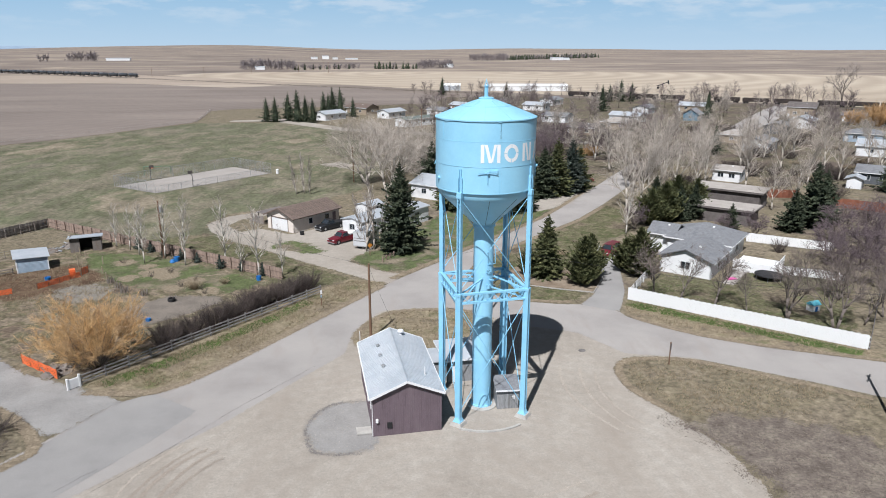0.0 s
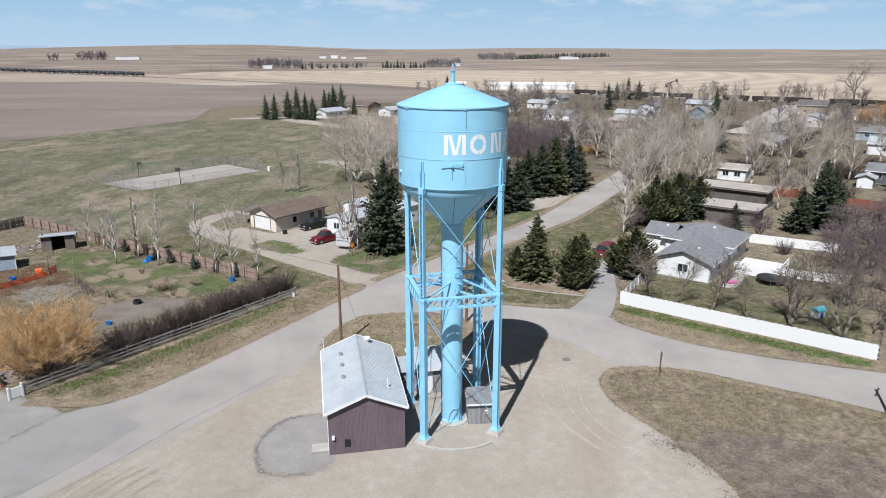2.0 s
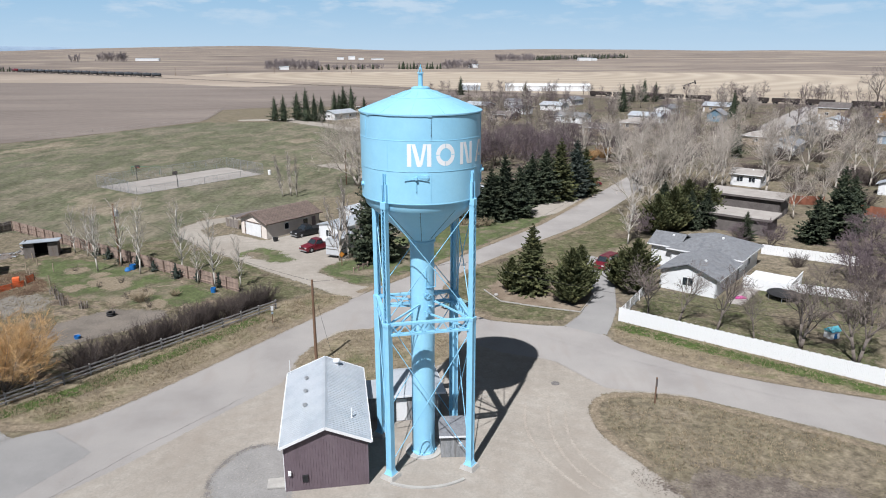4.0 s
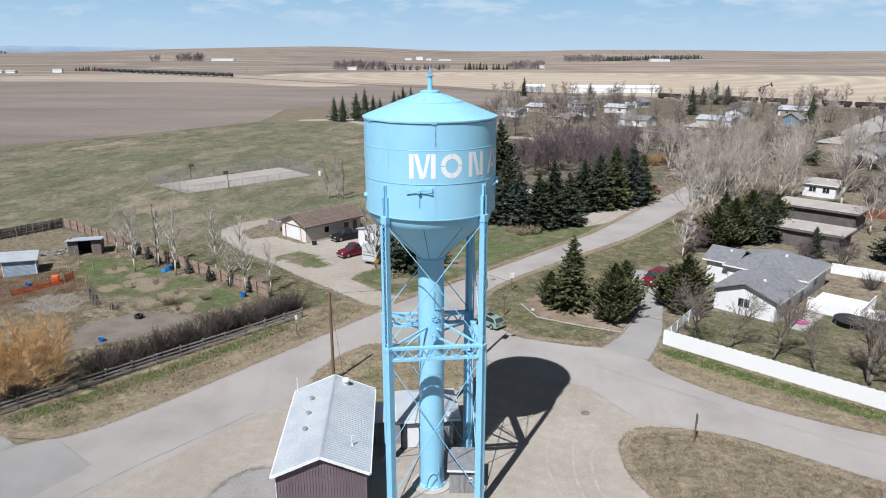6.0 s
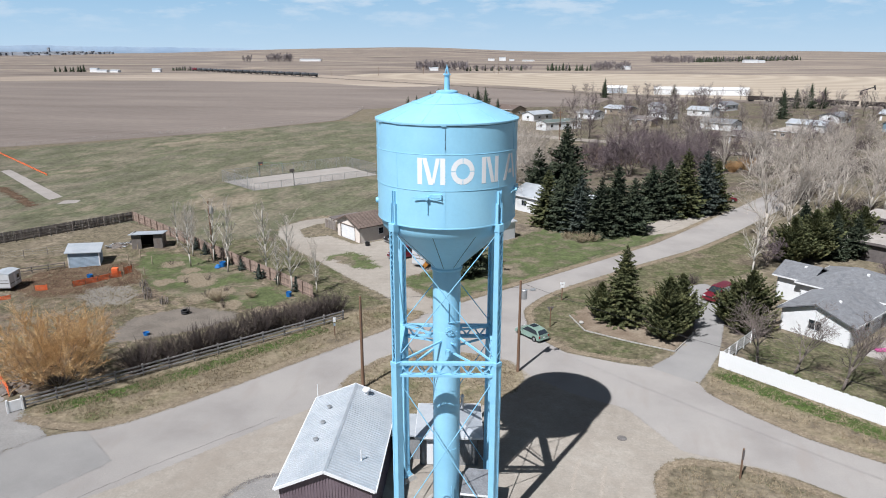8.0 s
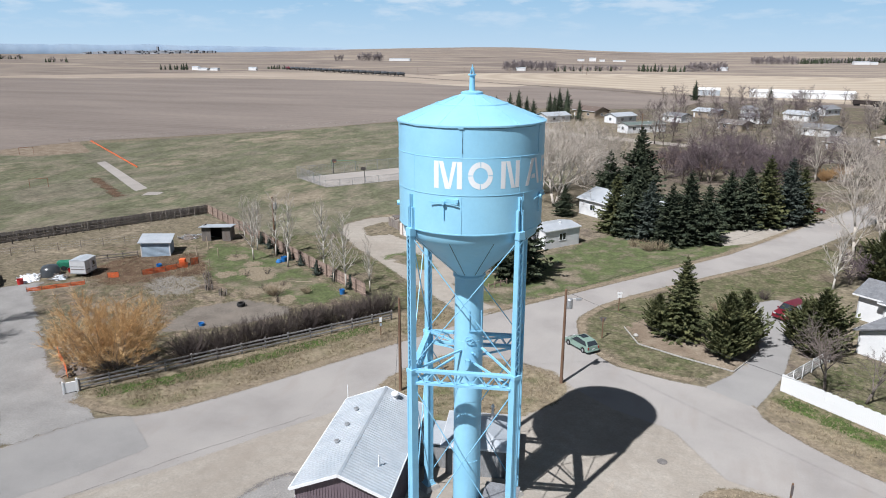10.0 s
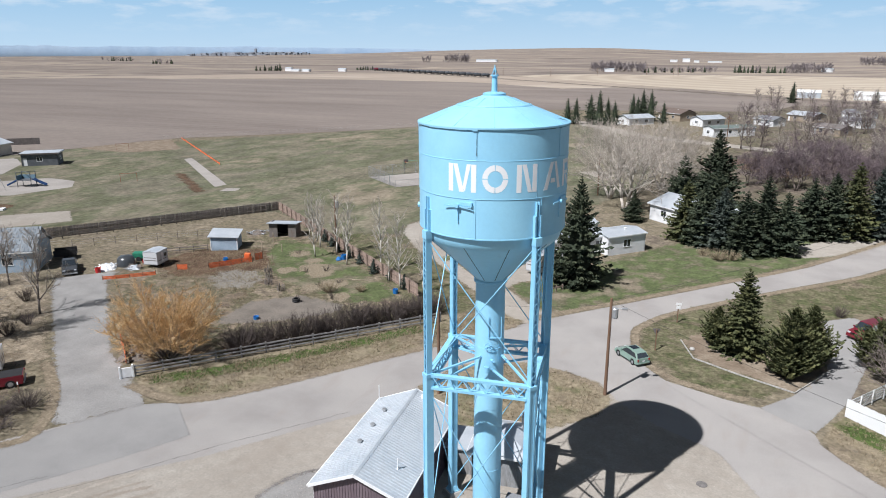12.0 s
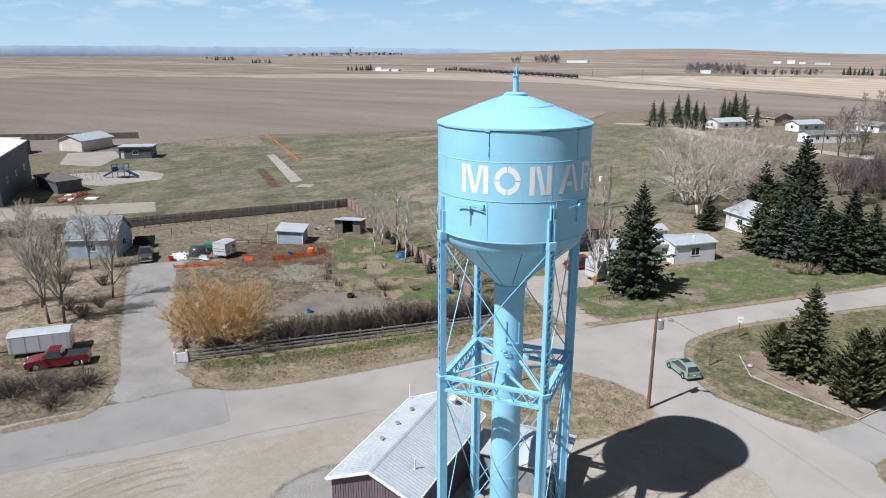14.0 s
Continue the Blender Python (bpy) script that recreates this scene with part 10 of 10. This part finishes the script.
for x, y, r in ((19.4, 36.6, 0.34), (8.4, 35.4, 0.26)):
    solid("boulder", Shape().lathe([(r * 1.0, 0.0), (r * 1.08, r * 0.3), (r * 0.8, r * 0.75), (r * 0.35, r * 0.95), (0, r)], 9), M_concrete, at(x, y, 0.06, 30), "pale rounded boulder in the spruce bed", "boulder")

# ---- grass along the verges ----
def tufts(name, polys, n, material, label, h0, h1, seed, w=0.05):
    rg = np.random.default_rng(seed)
    s = Shape()
    for poly, share in polys:
        p = np.array(poly, float)
        lo, hi = p.min(0), p.max(0)
        got = 0
        while got < n * share:
            q = rg.uniform(lo, hi, (400, 2))
            q = q[edge_dist(poly, q) > 0.1]
            for x, y in q:
                if noise.noise((x * 0.35, y * 0.35, seed)) < rg.uniform(-0.5, 0.35):
                    continue
                for k in range(5):
                    a = rg.uniform(0, 6.28)
                    h = rg.uniform(h0, h1)
                    bx2, by2 = x + rg.uniform(-0.12, 0.12), y + rg.uniform(-0.12, 0.12)
                    dx, dy = math.cos(a), math.sin(a)
                    k0 = len(s.v)
                    s.v += [(bx2 - dy * w, by2 + dx * w, 0.04), (bx2 + dy * w, by2 - dx * w, 0.04), (bx2 + dx * h * 0.5, by2 + dy * h * 0.5, h)]
                    s.f.append((k0, k0 + 1, k0 + 2))
                got += 1
    return tagged(part(name, s, material), label, "grass", kind="stuff")


VERGE_L = [(-37.8, 5.0), (-36.0, 5.4), (-29.9, 5.2), (-25.8, 10.2), (-18.3, 22.0), (-13.3, 30.0), (-10.2, 34.8), (-14.8, 36.0), (-19.2, 32.0), (-28, 18.2), (-33, 11.6), (-37.6, 6.4)]
VERGE_R = [(20.6, 24.4), (20.2, 22.0), (23.0, 18.9), (26.8, 15.8), (32.5, 12.7), (42.8, 8.4), (43.2, 10.0), (22.0, 26.6)]
ISLE_R = [(15.2, 7.0), (15.2, 2.8), (18.0, -2.6), (22, -2), (28, -3), (36, -2), (32.8, 2.2), (27.0, 5.9), (22.9, 8.5), (19, 9.2), (16.3, 8.8)]
ISLE_T = [(-12.6, 15.4), (-12.4, 17.4), (-11.0, 21.2), (-9.0, 23.6), (-6.1, 24.3), (-1.9, 24.3), (1.4, 23.2), (3.0, 21.0), (2.6, 18), (0.7, 15.4), (-2.0, 13.0), (-8, 11.6), (-11, 13)]
YARD = [(-64, 31), (-46, 20), (-41, 18), (-44, 30), (-52, 42), (-58, 46), (-66, 42)]
DITCH = [(-41.0, -9.6), (-38.8, -5.6), (-50.5, 3.2), (-62, 11.5), (-74, 16), (-84, 8), (-62, -16)]
tufts("dead_grass", [(VERGE_L, 0.35), (VERGE_R, 0.08), (ISLE_R, 0.14), (ISLE_T, 0.10), (YARD, 0.2), (DITCH, 0.2)], 13000, M_strawtuft, "dead straw-coloured grass tufts on verges and yard", 0.08, 0.26, 3, 0.022)
STRIP_L = [(-37.6, 6.0), (-35.6, 5.6), (-30.0, 10.8), (-24.6, 18.4), (-18.6, 27.4), (-19.4, 28.6), (-26.2, 19.6), (-32.0, 12.2)]
STRIP_R = [(20.8, 24.8), (24.2, 22.0), (32.2, 15.7), (41.8, 8.5), (42.8, 9.9), (22.2, 26.4)]
tufts("fresh_grass", [(STRIP_L, 0.45), (STRIP_R, 0.45), (ISLE_R, 0.05), (ISLE_T, 0.05)], 2400, M_greentuft, "fresh green grass tufts on the verges", 0.05, 0.16, 4, 0.022)


def litter(name, poly, n, material, label, category, r0, r1, tall, seed, spread=0.0):
    """Small loose pieces scattered over a stretch of ground."""
    rg = np.random.default_rng(seed)
    s = Shape()
    p = np.array(poly, float)
    lo, hi = p.min(0) - spread, p.max(0) + spread
    got = 0
    while got < n:
        q = rg.uniform(lo, hi, (500, 2))
        q = q[edge_dist(poly, q) > -spread]
        for x, y in q:
            if noise.noise((x * 0.5, y * 0.5, seed)) < rg.uniform(-0.5, 0.4):
                continue
            r, a, h = rg.uniform(r0, r1), rg.uniform(0, 6.28), rg.uniform(0.4, 1.0) * tall
            k = len(s.v)
            s.v += [(x + r * math.cos(a + i * 1.5708) * (1, 0.6)[i % 2], y + r * math.sin(a + i * 1.5708) * (1, 0.6)[i % 2], 0.03 + rg.uniform(0, 0.4) * h) for i in range(4)]
            s.v.append((x + r * 0.2, y, 0.03 + h))
            s.f += [(k, k + 1, k + 4), (k + 1, k + 2, k + 4), (k + 2, k + 3, k + 4), (k + 3, k, k + 4)]
            got += 1
    return tagged(part(name, s, material), label, category, kind="stuff")


M_leaf = shade("dry_leaf_litter", [(0.075, 0.06, 0.05), (0.13, 0.105, 0.085), (0.19, 0.16, 0.13)], 1.0, 8.0, 0.2, 0.9, bump=0, island=0.4)
litter("leaf_litter", [(16.9, -3.4), (21.5, -2.6), (26.3, -3.4), (31, -5.6), (33, -12), (30, -22), (20.4, -20), (20.6, -12.7), (19.6, -7)], 9000, M_leaf, "dry brown leaf litter matted on the dark turf", "leaf litter", 0.03, 0.08, 0.02, 7, 1.8)
M_stone = shade("loose_gravel_stones", [(0.27, 0.245, 0.215), (0.34, 0.312, 0.28), (0.23, 0.212, 0.192)], 1.0, 8.0, 0.2, 0.9, bump=0, island=0.3)
litter("loose_stones", [(-36, -12), (-29, -3), (-24, 3), (-14, 13), (-2, 12), (8, 18), (18, 12), (14, 3), (19, -8), (17, -20), (-20, -22)], 3000, M_stone, "loose stones and crumbs on the gravel lot", "gravel", 0.015, 0.045, 0.025, 9)
litter("loose_stones", [(-15.3, -3.1), (-14.4, 0.2), (-12.5, 1.4), (-10.1, 1.5), (-9.2, -4.6), (-9.4, -6.4), (-11.6, -7.0), (-14.1, -6.6)], 900, M_stone, "crushed grey stones round the gravel pad", "gravel", 0.02, 0.05, 0.025, 10, 0.5)
litter("leaf_litter", [(-42, -9.8), (-39.8, -5.4), (-45.6, -0.8), (-55, -1.5), (-57, -12), (-49, -17)], 1800, M_leaf, "dry leaves and stalks in the ditch", "leaf litter", 0.05, 0.14, 0.06, 11, 0.5)
litter("leaf_litter", [(23.4, 27.2), (42.3, 12.2), (56, 34), (50, 42), (37.6, 33.2), (29.6, 37.6)], 2600, M_leaf, "dry leaves on the winter lawn", "leaf litter", 0.05, 0.12, 0.04, 12)

discard(*SPR, *SPR_Y, SPR_B, *SPR_MID, SPR_FAR, *PALE, COTTON, *LOMB, *BIRCH, BIRCH2, *FRUIT, *PURP, *GREYT, *DRIVE, *VILL, *BARE_FAR, *BUSH, GOLD, AMBER)
